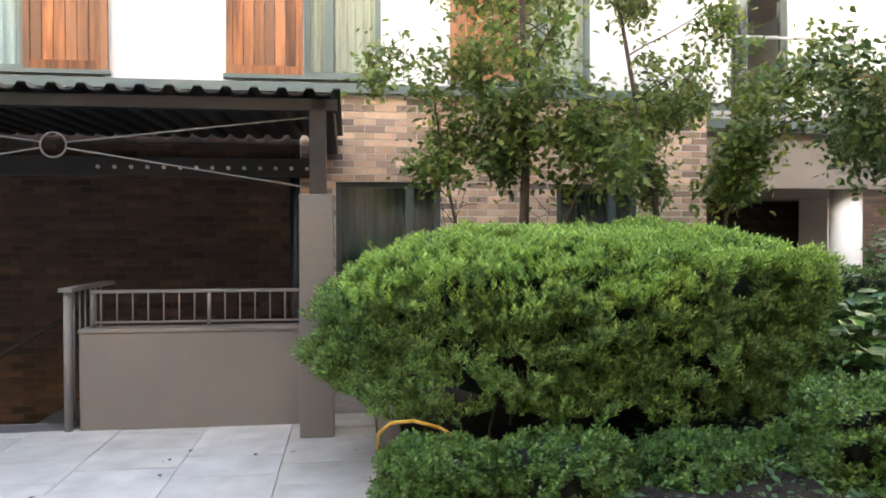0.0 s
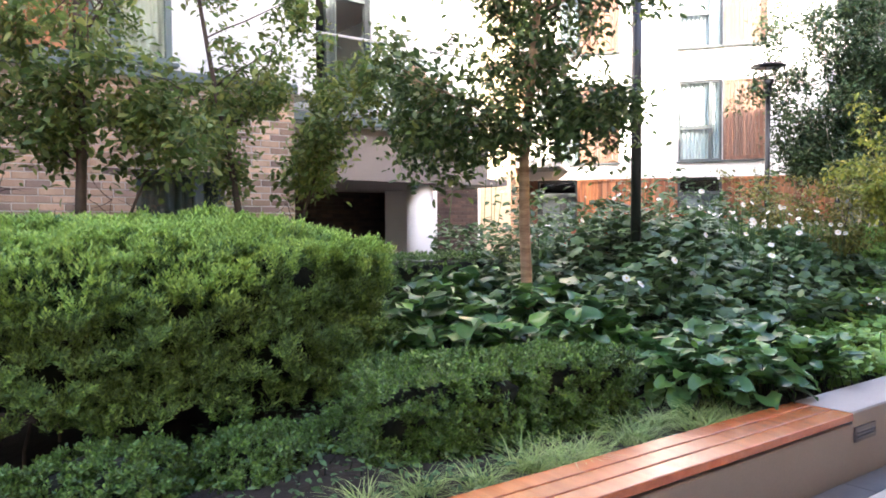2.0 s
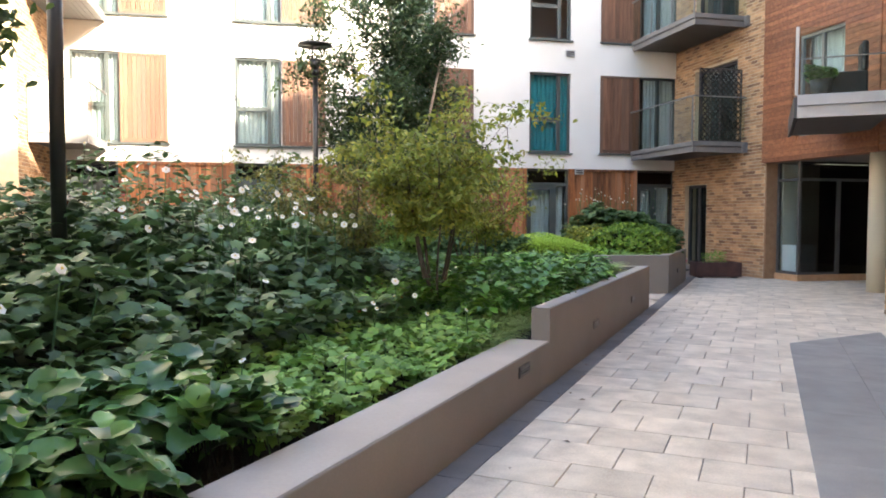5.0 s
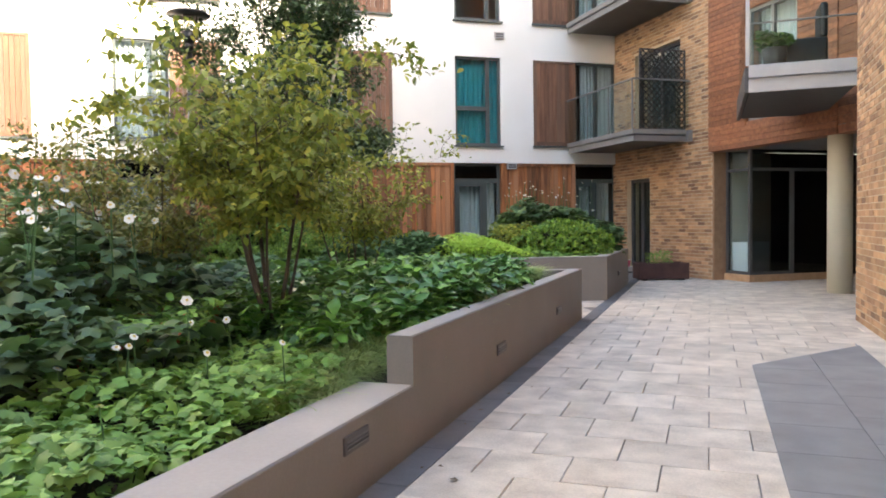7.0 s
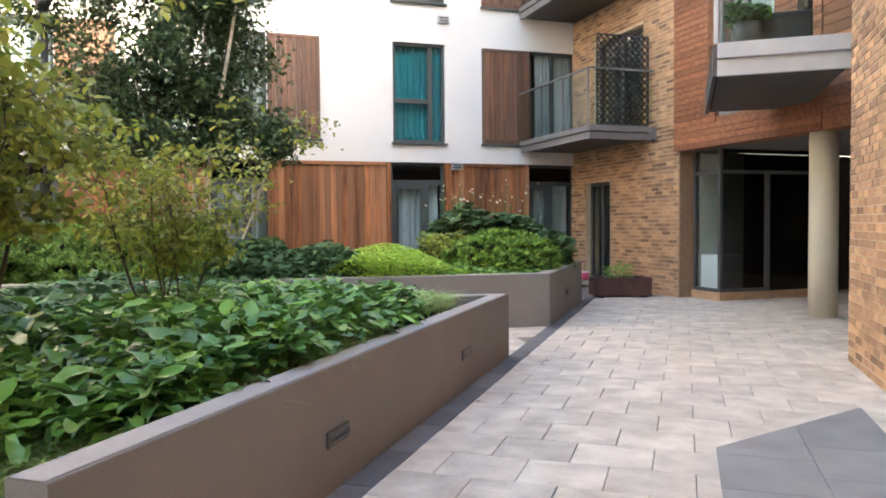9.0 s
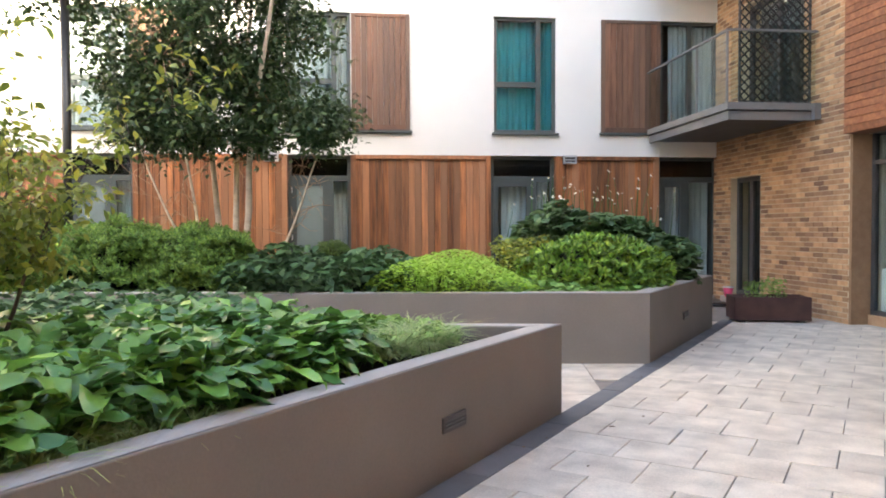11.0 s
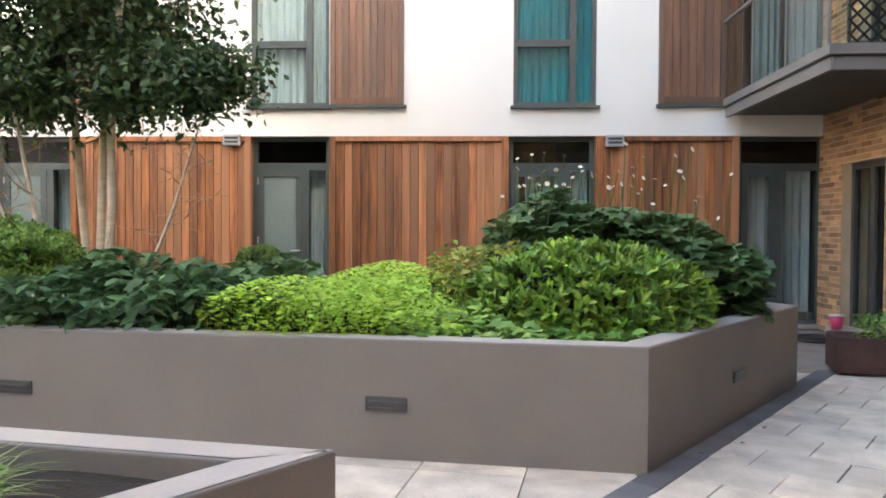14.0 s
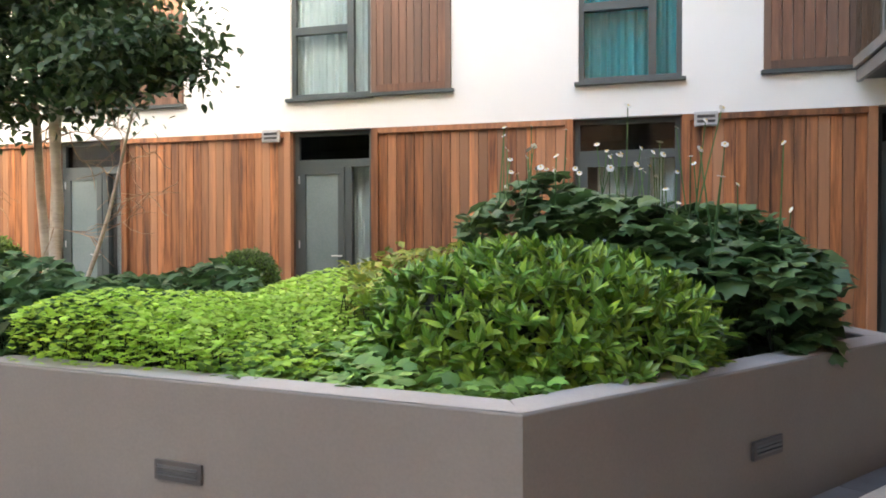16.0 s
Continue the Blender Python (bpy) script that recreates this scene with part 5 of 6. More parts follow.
st = thing("steps", "dark concrete steps down under the canopy", "steps", m=frame_at(-4.97, 1.95, DX, DY))
for i in range(8):
    box("step", -0.45 - i * 0.27, -0.18 - i * 0.27, 0.3, 2.2, -1.5, -0.02 - i * 0.17, DARKMETAL, st, 0.006)
hr = thing("stair_rail", "dark sloping steel hand rail over the steps", "railing", m=frame_at(-4.97, 1.95, DX, DY))
tube("sloping_rail", (-0.3, 1.2, 0.85), (-2.6, 1.2, -0.55), 0.02, BLACKMETAL, hr, 10)
for xx, zz in ((-0.35, 0.82), (-1.4, 0.18), (-2.5, -0.49)):
    tube("rail_leg", (xx, 1.2, zz - 0.9), (xx, 1.2, zz), 0.014, BLACKMETAL, hr, 8)
sl = thing("wall_lamp", "small round frosted wall lamp beside the balcony doors", "wall lamp", m=MR @ Matrix.Translation((6.75, 2.05, 3.72)))
tube("lamp_plate", (0, 0, 0), (0, -0.04, 0), 0.07, GREYSTEEL, sl, 20)
tube("lamp_globe", (0, -0.04, 0), (0, -0.12, 0), 0.065, BULB, sl, 20, 0.045)
rgl = random.Random(77)
vs, fs = [], []
for i in range(46):
    if i < 22:
        c = W(rgl.uniform(14.3, 16.5), rgl.uniform(-3.2, -0.4))
    else:
        c = W(rgl.uniform(-4.0, 9.0), 0.02 + abs(rgl.gauss(0, 0.25)) + 0.05)
    a, r, k = rgl.uniform(0, 6.28), rgl.uniform(0.012, 0.03), len(vs)
    ca, sa = math.cos(a) * r, math.sin(a) * r
    vs += [(c.x - ca, c.y - sa, 0.009), (c.x - sa * 0.6, c.y + ca * 0.6, 0.014), (c.x + ca, c.y + sa, 0.010), (c.x + sa * 0.6, c.y - ca * 0.6, 0.016), (c.x, c.y, 0.009)]
    fs += [(k, k + 4, k + 1), (k + 1, k + 4, k + 2), (k + 2, k + 4, k + 3), (k + 3, k + 4, k)]
tagged(obj("fallen_leaves", vs, fs, DEADLEAF), "few small brown fallen leaves on the paving", "leaves", kind="stuff")
gr = thing("gutter_channel", "grey drain channel at the head of the steps", "drain", m=frame_at(-4.97, 1.95, DX, DY))
box("channel", -6.0, -0.1, 0.02, 0.24, -0.02, 0.006, DRAIN, gr, 0.003)

# unseen walls behind the camera's start, added and raised to cut low sky light
tagged(box("wall_south_close", -26, 26, -16.4, -16.0, 0, 17.0, RENDER, None, 0), "plain unseen white wall added to close the court and cut low sky light", "wall", kind="structure")
tagged(box("wall_west_close", -22.4, -22.0, -16, 16, 0, 17.0, RENDER, None, 0), "plain unseen white wall added to close the court and cut low sky light", "wall", kind="structure")

# ---- plants ----


def leaf_shape(kind):
    """A leaf along local x, one unit long, folded along its midrib: corners and triangles."""
    if kind == "oval":
        v = [(0, 0, 0), (0.35, 0.24, 0.07), (0.35, -0.24, 0.07), (0.7, 0.2, 0.03), (0.7, -0.2, 0.03), (1.0, 0, -0.12), (0.5, 0, 0.0)]
        f = [(0, 6, 1), (0, 2, 6), (1, 6, 3), (2, 4, 6), (3, 6, 5), (6, 4, 5)]
    elif kind == "small":
        v = [(0, 0, 0), (0.5, 0.26, 0.08), (1, 0, 0), (0.5, -0.26, 0.08)]
        f = [(0, 2, 1), (0, 3, 2)]
    elif kind == "lance":
        v = [(0, 0, 0), (0.35, 0.15, 0.05), (0.35, -0.15, 0.05), (0.7, 0.13, 0.02), (0.7, -0.13, 0.02), (1.0, 0, -0.1), (0.5, 0, 0.0)]
        f = [(0, 6, 1), (0, 2, 6), (1, 6, 3), (2, 4, 6), (3, 6, 5), (6, 4, 5)]
    elif kind in ("broad", "tongue"):
        v, f = [], []
        prof = [(0.0, 0.03), (0.12, 0.21), (0.34, 0.35), (0.58, 0.34), (0.82, 0.19), (1.0, 0.0)]
        for i, (x, w) in enumerate(prof):
            w *= 1.0 if kind == "broad" else 0.62
            droop = -0.38 * x * x
            wave = 0.085 * math.sin(i * 2.2)
            v += [(x, w, droop + 0.35 * w + wave), (x, 0, droop), (x, -w, droop + 0.35 * w - wave)]
            if i:
                a, b = 3 * i - 3, 3 * i
                f += [(a, a + 1, b + 1), (a, b + 1, b), (a + 1, a + 2, b + 2), (a + 1, b + 2, b + 1)]
    elif kind == "lobed":
        v, f = [(0.12, 0, 0)], []
        for i in range(11):
            a = -2.5 + 5.0 * i / 10
            r = (0.62 if i % 2 == 0 else 0.40) * (1.0 - 0.06 * abs(i - 5))
            v.append((0.35 + r * math.cos(a), r * math.sin(a) * 0.95, -0.25 * r * r + 0.05 * (i % 2)))
        v[0] = (0.35, 0, 0.05)
        f = [(0, i, i + 1) for i in range(1, 11)] + [(0, 11, 1)]
    elif kind == "star":
        v, f = [(0, 0, 0)], []
        for i in range(6):
            a = i * math.pi / 3
            v.append((0.5 * math.cos(a), 0.5 * math.sin(a), 0.04))
            v.append((0.42 * math.cos(a + math.pi / 6), 0.42 * math.sin(a + math.pi / 6), 0.0))
        f = [(0, i, i % 12 + 1) for i in range(1, 13)]
    elif kind == "blade":
        v, f = [], []
        for i in range(5):
            x = i / 4
            w = 0.012 * (1 - 0.85 * x)
            v += [(x * (1 - 0.25 * x), w, -0.55 * x * x), (x * (1 - 0.25 * x), -w, -0.55 * x * x)]
            if i:
                a = 2 * i
                f += [(a - 2, a - 1, a + 1), (a - 2, a + 1, a)]
    elif kind == "rosette":
        # a short shoot tip: two rings of leaves that spread nearly level round it
        v, f = [], []
        for i in range(7):
            a, t, w = i * 2.4, 0.15 + 0.10 * i, 0.15
            d = (0.10 + 0.05 * i, math.cos(a) * (0.62 - 0.05 * i), math.sin(a) * (0.62 - 0.05 * i))
            k = len(v)
            mid = (t + d[0] * 0.7, d[1] * 0.55, d[2] * 0.55)
            v += [(t, 0, 0), (mid[0], mid[1] - math.sin(a) * w, mid[2] + math.cos(a) * w), (t + d[0], d[1], d[2]), (mid[0], mid[1] + math.sin(a) * w, mid[2] - math.cos(a) * w)]
            f += [(k, k + 1, k + 2), (k, k + 2, k + 3)]
    elif kind in ("sprig", "needle"):
        v, f = [], []
        wide = 0.13 if kind == "sprig" else 0.10
        for i in range(6):
            t = 0.15 + 0.14 * i
            a = i * 2.4
            d = (0.45, math.cos(a) * 0.42, math.sin(a) * 0.42)
            n = (0.0, -math.sin(a) * wide, math.cos(a) * wide)
            k = len(v)
            b = (t, 0, 0)
            mid = (t + d[0] * 0.5, d[1] * 0.5, d[2] * 0.5)
            v += [b, (mid[0] + n[0], mid[1] + n[1], mid[2] + n[2]), (t + d[0], d[1], d[2]), (mid[0] - n[0], mid[1] - n[1], mid[2] - n[2])]
            f += [(k, k + 1, k + 2), (k, k + 2, k + 3)]
    return np.array(v, float), np.array(f, int)


def leaves(name, kind, pos, aim, up, size, material, parent, seed=0, label=""):
    """Many leaves in one mesh: at pos, along aim, upper side towards up, of a length size."""
    v, f = leaf_shape(kind)
    pos, aim, up = np.asarray(pos, float), np.asarray(aim, float), np.asarray(up, float)
    n = len(pos)
    if n == 0:
        return None
    x = aim / np.maximum(np.linalg.norm(aim, axis=1, keepdims=True), 1e-6)
    y = np.cross(up, x)
    y /= np.maximum(np.linalg.norm(y, axis=1, keepdims=True), 1e-6)
    z = np.cross(x, y)
    size = np.broadcast_to(np.asarray(size, float), (n,))[:, None, None]
    pts = pos[:, None, :] + size * (v[None, :, 0:1] * x[:, None] + v[None, :, 1:2] * y[:, None] + v[None, :, 2:3] * z[:, None])
    tri = (f[None] + (np.arange(n) * len(v))[:, None, None]).reshape(-1)
    me = bpy.data.meshes.new(name)
    me.vertices.add(n * len(v))
    me.vertices.foreach_set("co", pts.reshape(-1))
    nt = n * len(f)
    me.loops.add(nt * 3)
    me.loops.foreach_set("vertex_index", tri)
    me.polygons.add(nt)
    me.polygons.foreach_set("loop_start", np.arange(nt) * 3)
    me.polygons.foreach_set("loop_total", np.full(nt, 3))
    me.polygons.foreach_set("use_smooth", np.full(nt, kind in ("broad", "tongue", "lobed", "oval")))
    me.update()
    me.validate()
    me.materials.append(material)
    ob = new(name, me)
    if parent:
        ob.parent = parent
    if label:
        tagged(ob, label)
    ob["kind"] = "stuff"
    return ob


def units(rg, n):
    d = rg.normal(size=(n, 3))
    return d / np.linalg.norm(d, axis=1, keepdims=True)


def lump(d, seed, amount, freq=2.2):
    """Uneven outline: a factor for each direction d."""
    return np.array([1 + amount * noise.noise((x * freq + seed, y * freq, z * freq)) + 0.5 * amount * noise.noise((x * freq * 2.7, y * freq * 2.7 + seed, z * freq * 2.7)) + 0.45 * amount * noise.noise((x * freq * 5.5, y * freq * 5.5, z * freq * 5.5 + seed)) for x, y, z in d])


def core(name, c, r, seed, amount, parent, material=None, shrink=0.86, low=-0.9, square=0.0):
    """Solid inside of a shrub; its near-black colour stands for the shade among the twigs."""
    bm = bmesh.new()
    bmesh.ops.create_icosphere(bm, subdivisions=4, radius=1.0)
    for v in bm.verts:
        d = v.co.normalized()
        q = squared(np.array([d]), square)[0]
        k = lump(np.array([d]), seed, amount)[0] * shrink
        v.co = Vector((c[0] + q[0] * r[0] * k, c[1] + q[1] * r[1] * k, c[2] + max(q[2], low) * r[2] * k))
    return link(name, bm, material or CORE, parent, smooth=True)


def squared(d, square):
    """Pushes directions towards a box; square 0 leaves a ball, -3 gives a rounded loaf."""
    if not square:
        return d
    if square < 0:
        return d / np.sum(np.abs(d) ** -square, axis=1, keepdims=True) ** (-1.0 / square)
    m = np.max(np.abs(d), axis=1, keepdims=True)
    return d * ((1 - square) + square / m)


def shrub(name, label, category, c, r, n, material, kind="sprig", size=0.06, seed=1, amount=0.12, low=-0.55, square=0.0, up=0.55, turn=0.0, depth=0.10, group="", tuft=(0.0, 10.0)):
    """A rounded or clipped shrub: a dark core and a coat of leaves."""
    rg = np.random.default_rng(seed)
    th = thing(name, label, category, group, m=pose(c[0], c[1], c[2] - r[2] * 0.9, 0, 0, turn))
    cc = (0, 0, r[2] * 0.9)
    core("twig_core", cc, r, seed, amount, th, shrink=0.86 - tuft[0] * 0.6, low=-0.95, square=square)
    d = units(rg, int(n * 1.6))
    d = d[d[:, 2] > low][:n]
    q = squared(d, square)
    k = lump(d, seed, amount) * (1 - depth * rg.random(len(d)) ** 2)
    if tuft[0]:
        k *= np.array([1 + tuft[0] * noise.noise((x * r[0] * tuft[1], y * r[1] * tuft[1] + seed, z * r[2] * tuft[1])) for x, y, z in d])
    p = np.array(cc) + q * np.array(r) * k[:, None]
    nrm = d / np.array(r)
    nrm /= np.linalg.norm(nrm, axis=1, keepdims=True)
    aim = nrm * 0.8 + np.array([0, 0, up]) + 0.55 * units(rg, len(d))
    leaves("foliage", kind, p - aim * 0.02, aim, nrm + 0.5 * units(rg, len(d)) + np.array([0, 0, 0.3]), size * (0.7 + 0.6 * rg.random(len(d))), material, th, seed)
    return th


def tufted(name, label, category, c, r, tufts, material, size=0.06, reach=0.08, per=26, seed=1, amount=0.10, low=-0.55, square=0.0, up=0.5, turn=0.0, kind="needle", group="", inner=0.80, rough=0.10, fan_out=0.60):
    """A clipped evergreen: many small rosettes of sprigs stand out of a core in shade colour, with gaps between them.
    """
    rg = np.random.default_rng(seed)
    th = thing(name, label, category, group, m=pose(c[0], c[1], c[2] - r[2] * 0.9, 0, 0, turn))
    cc = np.array((0, 0, r[2] * 0.9))
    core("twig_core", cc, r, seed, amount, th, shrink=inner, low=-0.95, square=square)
    d = units(rg, int(tufts * 2.2))
    d = d[d[:, 2] > low][:tufts]
    q = squared(d, square)
    k = lump(d, seed, amount) * (1 - rough * rg.random(len(d)))
    nrm = q / np.array(r) if square else d / np.array(r)
    nrm /= np.linalg.norm(nrm, axis=1, keepdims=True)
    axis = nrm * 0.65 + np.array([0, 0, up]) + 0.3 * units(rg, len(d))
    axis /= np.linalg.norm(axis, axis=1, keepdims=True)
    big = reach * (0.7 + 0.6 * rg.random(len(d)))
    root = cc + q * np.array(r) * k[:, None] - axis * big[:, None]
    ax, rt, bg = np.repeat(axis, per, axis=0), np.repeat(root, per, axis=0), np.repeat(big, per)
    n = len(ax)
    aim = ax + fan_out * units(rg, n)
    aim /= np.linalg.norm(aim, axis=1, keepdims=True)
    pos = rt + aim * (bg * rg.uniform(0.2, 0.85, n))[:, None]
    leaves("foliage", kind, pos, aim, ax + 0.6 * units(rg, n), size * (0.7 + 0.6 * rg.random(n)), material, th, seed)
    return th


def in_bed(x, y):
    """Whether a stem can stand here: on the soil of one of the beds, or in a pot."""
    for o in (p1_inner, p2_inner):
        c = False
        for i in range(len(o)):
            a, b = o[i - 1], o[i]
            if (a[1] > y) != (b[1] > y) and x < (b[0] - a[0]) * (y - a[1]) / (b[1] - a[1]) + a[0]:
                c = not c
        if c:
            return True
    return False


def patch(name, label, category, inside, bounds, n, height, material, kind, size, seed, base, tilt=0.5, layers=0.5, up=0.4, flowers=0, fl_up=0.3, group="", droop=0.0, clump=1.4, fl_size=0.032):
    """A drift of plants over the soil: leaves at an uneven height over base(x, y)."""
    rg = np.random.default_rng(seed)
    pts = []
    while len(pts) < n:
        x = rg.uniform(bounds[0], bounds[1], 4 * n)
        y = rg.uniform(bounds[2], bounds[3], 4 * n)
        for a, b in zip(x, y):
            if inside(a, b):
                pts.append((a, b))
                if len(pts) >= n:
                    break
    pts = np.array(pts)
    hh = np.array([base(a, b) + height(a, b) * (0.72 + 0.45 * noise.noise((a * clump, b * clump, seed))) for a, b in pts])
    gb = np.array([base(a, b) for a, b in pts])
    lev = 1 - layers * rg.random(n) ** 1.6
    z = gb + (hh - gb) * lev
    p = np.c_[pts, z]
    ang = rg.uniform(0, 2 * math.pi, n)
    aim = np.c_[np.cos(ang), np.sin(ang), rg.uniform(-0.3, 0.5, n) * tilt + up - droop]
    upv = np.c_[tilt * rg.normal(size=(n, 2)) * 0.6, np.ones(n)]
    if kind in ("broad", "tongue"):
        # rosettes: leaves rise from a crown and arch outwards
        cen = pts[: max(1, n // 16)]
        own = rg.integers(0, len(cen), n)
        rad = rg.random(n)
        out = np.c_[np.cos(ang), np.sin(ang)]
        xy = cen[own] + out * (0.02 + 0.9 * size * rad[:, None])
        zb = np.array([base(a, b) for a, b in cen])[own]
        hc = np.array([height(a, b) for a, b in cen])[own]
        gb = zb
        p = np.c_[xy, zb + hc * (1.0 - 0.55 * rad + 0.15 * rg.normal(size=n))]
        aim = np.c_[out, 1.1 - 1.0 * rad + 0.25 * rg.normal(size=n)]
        upv = np.c_[-0.5 * out + 0.25 * rg.normal(size=(n, 2)), np.ones(n)]
    th = thing(name, label, category, group)
    sz = size * (0.6 + 0.7 * rg.random(n))
    leaves("foliage", kind, p - aim * sz[:, None] * 0.4, aim, upv, sz, material, th, seed)
    # stems from the soil, for every few leaves
    bm = bmesh.new()
    vs, fs = [], []
    for i in range(0, n, max(1, n // 300)):
        a, b, c = p[i]
        c -= 0.3 * max(0.0, c - gb[i])
        if not in_bed(a, b):
            continue
        k = len(vs)
        g = gb[i] - 0.02
        jx, jy = rg.normal(size=2) * 0.05
        vs += [(a + jx - 0.004, b + jy, g), (a + jx + 0.004, b + jy + 0.003, g), (a + 0.003, b, c), (a - 0.003, b + 0.002, c)]
        fs.append((k, k + 1, k + 2, k + 3))
    bm.free()
    obj("stem_mass", vs, fs, CORE, th)["kind"] = "stuff"
    if flowers:
        fp = pts[rg.integers(0, n, flowers)] + rg.normal(size=(flowers, 2)) * 0.03
        fp = np.array([q for q in fp if in_bed(*q)])
        flowers = len(fp)
        fz = np.array([base(a, b) + height(a, b) * 1.0 for a, b in fp]) + (rg.random(flowers) ** 1.2 * 1.3 - 0.25) * fl_up
        fa = np.c_[rg.normal(size=(flowers, 2)) * 0.5, -0.2 + rg.random(flowers) * 0.3]
        un = np.c_[rg.normal(size=(flowers, 2)) * 0.6 + np.array([0.25, -0.6]), np.ones(flowers) * 0.8]
        fpos = np.c_[fp, fz]
        fl = leaves("blossom", "star", fpos, np.cross(un, units(rg, flowers)), un, fl_size * (1 + 0.7 * rg.random(flowers)), PETAL, th, seed, "white open flowers")
        leaves("stamen", "star", fpos + un * 0.006, np.cross(un, units(rg, flowers)), un, 0.018, PISTIL, fl, seed)
        vs, fs = [], []
        for a, b, c in fpos:
            k = len(vs)
            jx, jy = rg.normal(size=2) * 0.06
            if not in_bed(a + jx, b + jy):
                continue
            c0 = c - 0.55
            vs += [(a + jx - 0.005, b + jy, c0), (a + jx + 0.005, b + jy + 0.002, c0), (a + 0.0035, b, c), (a - 0.0035, b, c)]
            fs.append((k, k + 1, k + 2, k + 3))
        obj("stalk_mass", vs, fs, L_DARK, th)["kind"] = "stuff"
    return th


def grass(label, spots, material, seed, h=0.4, per=90, group="sedge tufts"):
    rg = np.random.default_rng(seed)
    for x, y, z, s in spots:
        th = thing("sedge_tuft", label, "grass", group, m=pose(x, y, z))
        n = int(per * s)
        ang = rg.uniform(0, 2 * math.pi, n)
        p = np.c_[rg.normal(size=(n, 2)) * 0.05 * s, np.zeros(n)]
        aim = np.c_[np.cos(ang), np.sin(ang), rg.uniform(0.7, 2.4, n)]
        leaves("foliage", "blade", p, aim, np.c_[np.zeros((n, 2)), np.ones(n)] + 0.2 * units(rg, n), h * s * (0.6 + 0.6 * rg.random(n)), material, th, seed)


def limb(bm, p, d, length, r, rg, seg=5, bend=0.18, lift=0.1, tip=0.45):
    """A bent, tapered limb; returns the points along it."""
    pts = [Vector(p)]
    d = Vector(d).normalized()
    n = 9 if r > 0.02 else 4
    rings = []
    for i in range(seg + 1):
        side = d.orthogonal().normalized() if not rings else (side - d * side.dot(d)).normalized()
        other = d.cross(side)
        w = r * (1 - (1 - tip) * i / seg) * (1.35 if i == 0 and r > 0.02 else 1.0)
        rings.append([bm.verts.new(pts[-1] + (side * math.cos(k * 6.2832 / n) + other * math.sin(k * 6.2832 / n)) * w) for k in range(n)])
        if i == seg:
            break
        pts.append(pts[-1] + d * (length / seg))
        d = (d + Vector(rg.normal(size=3) * bend) + Vector((0, 0, lift))).normalized()
    for a, b in zip(rings, rings[1:]):
        for k in range(n):
            bm.faces.new((a[k], a[(k + 1) % n], b[(k + 1) % n], b[k]))
    bm.faces.new(rings[-1])
    return pts


def tree(label, base, stems, bark, leaf, crown, n_leaf, size, seed, kind="oval", category="tree", limbs=7, limb_len=1.0, reach=(0.35, 1.0), droop=0.3, gaps=0.35, name="birch_tree", twigs=6, spread=0.22, layer=1.0, boughs=()):
    """stems: (direction, length, radius). crown: (z0, z1, radius at the widest). Leaves sit in clumps along twigs."""
    rg = np.random.default_rng(seed)
    th = thing(name, label, category, m=pose(*base))
    clumps = []
    for sd, sl, sr in stems:
        bm = bmesh.new()
        pts = limb(bm, ((max(-0.3, min(0.3, sd[0] * 2.6)), max(-0.2, min(0.2, sd[1] * 2.0)), -0.1) if bark is BARK_BIRCH else (*(rg.normal(size=2) * 0.05 if len(stems) > 1 else (0, 0)), -0.1)), sd, sl, sr, rg, 9, 0.05, 0.06, 0.25)
        link("trunk", bm, bark, th, smooth=True)
        bm = bmesh.new()
        for k in range(limbs):
            t = reach[0] + (reach[1] - reach[0]) * (k + rg.random()) / limbs
            i = min(int(t * 9), 8)
            p = pts[i].lerp(pts[i + 1], t * 9 - i)
            a = rg.uniform(0, 2 * math.pi)
            zt = (p.z - crown[0]) / max(0.1, crown[1] - crown[0])
            w = rg.uniform(0.55, 1.4) * crown[2] * max(0.25, math.sin(math.pi * min(0.95, max(0.12, zt * 0.85 + 0.12)))) * limb_len
            lp = limb(bm, p, (math.cos(a), math.sin(a), 0.55), w, sr * 0.28 * (1.1 - t * 0.5), rg, 5, 0.22, 0.02 - droop * 0.1, 0.3)
            for _ in range(twigs):
                j = rg.integers(1, 5)
                q = lp[j].lerp(lp[j + 1], rg.random())
                tp = limb(bm, q, Vector(rg.normal(size=3)) + Vector((0, 0, 0.15 - droop)), w * 0.32 + 0.12, sr * 0.08 + 0.002, rg, 3, 0.3, -droop * 0.15, 0.4)
                clumps += [tp[1], tp[2], tp[3]]
            clumps += [lp[-1], lp[-2]]
        clumps += [pts[-1], pts[-2]]
        for t, a, w in boughs:
            i = int(t * 9)
            lp = limb(bm, pts[i].lerp(pts[i + 1], t * 9 - i), (math.cos(a), math.sin(a), 0.5), w, sr * 0.3, rg, 6, 0.12, -0.12, 0.25)
            for _ in range(20):
                j = rg.integers(2, 6)
                tp = limb(bm, lp[j], Vector(rg.normal(size=3)) + Vector((0, 0, -0.5)), 0.42, sr * 0.08, rg, 3, 0.3, -0.1, 0.4)
                clumps += [tp[1], tp[2], tp[3], tp[3]]
        link("branch_mass", bm, bark if bark is not BARK_BIRCH else BARK_TAN, th, smooth=True)["kind"] = "stuff"
    cl = np.array([tuple(c) for c in clumps if c.z > crown[0] - 0.3])
    keep = rg.random(len(cl)) > gaps * 0.5
    cl = cl[keep]
    pick = rg.integers(0, len(cl), n_leaf)
    p = cl[pick] + rg.normal(size=(n_leaf, 3)) * np.array([1, 1, layer]) * spread * (0.5 + 0.5 * rg.random((n_leaf, 1)))
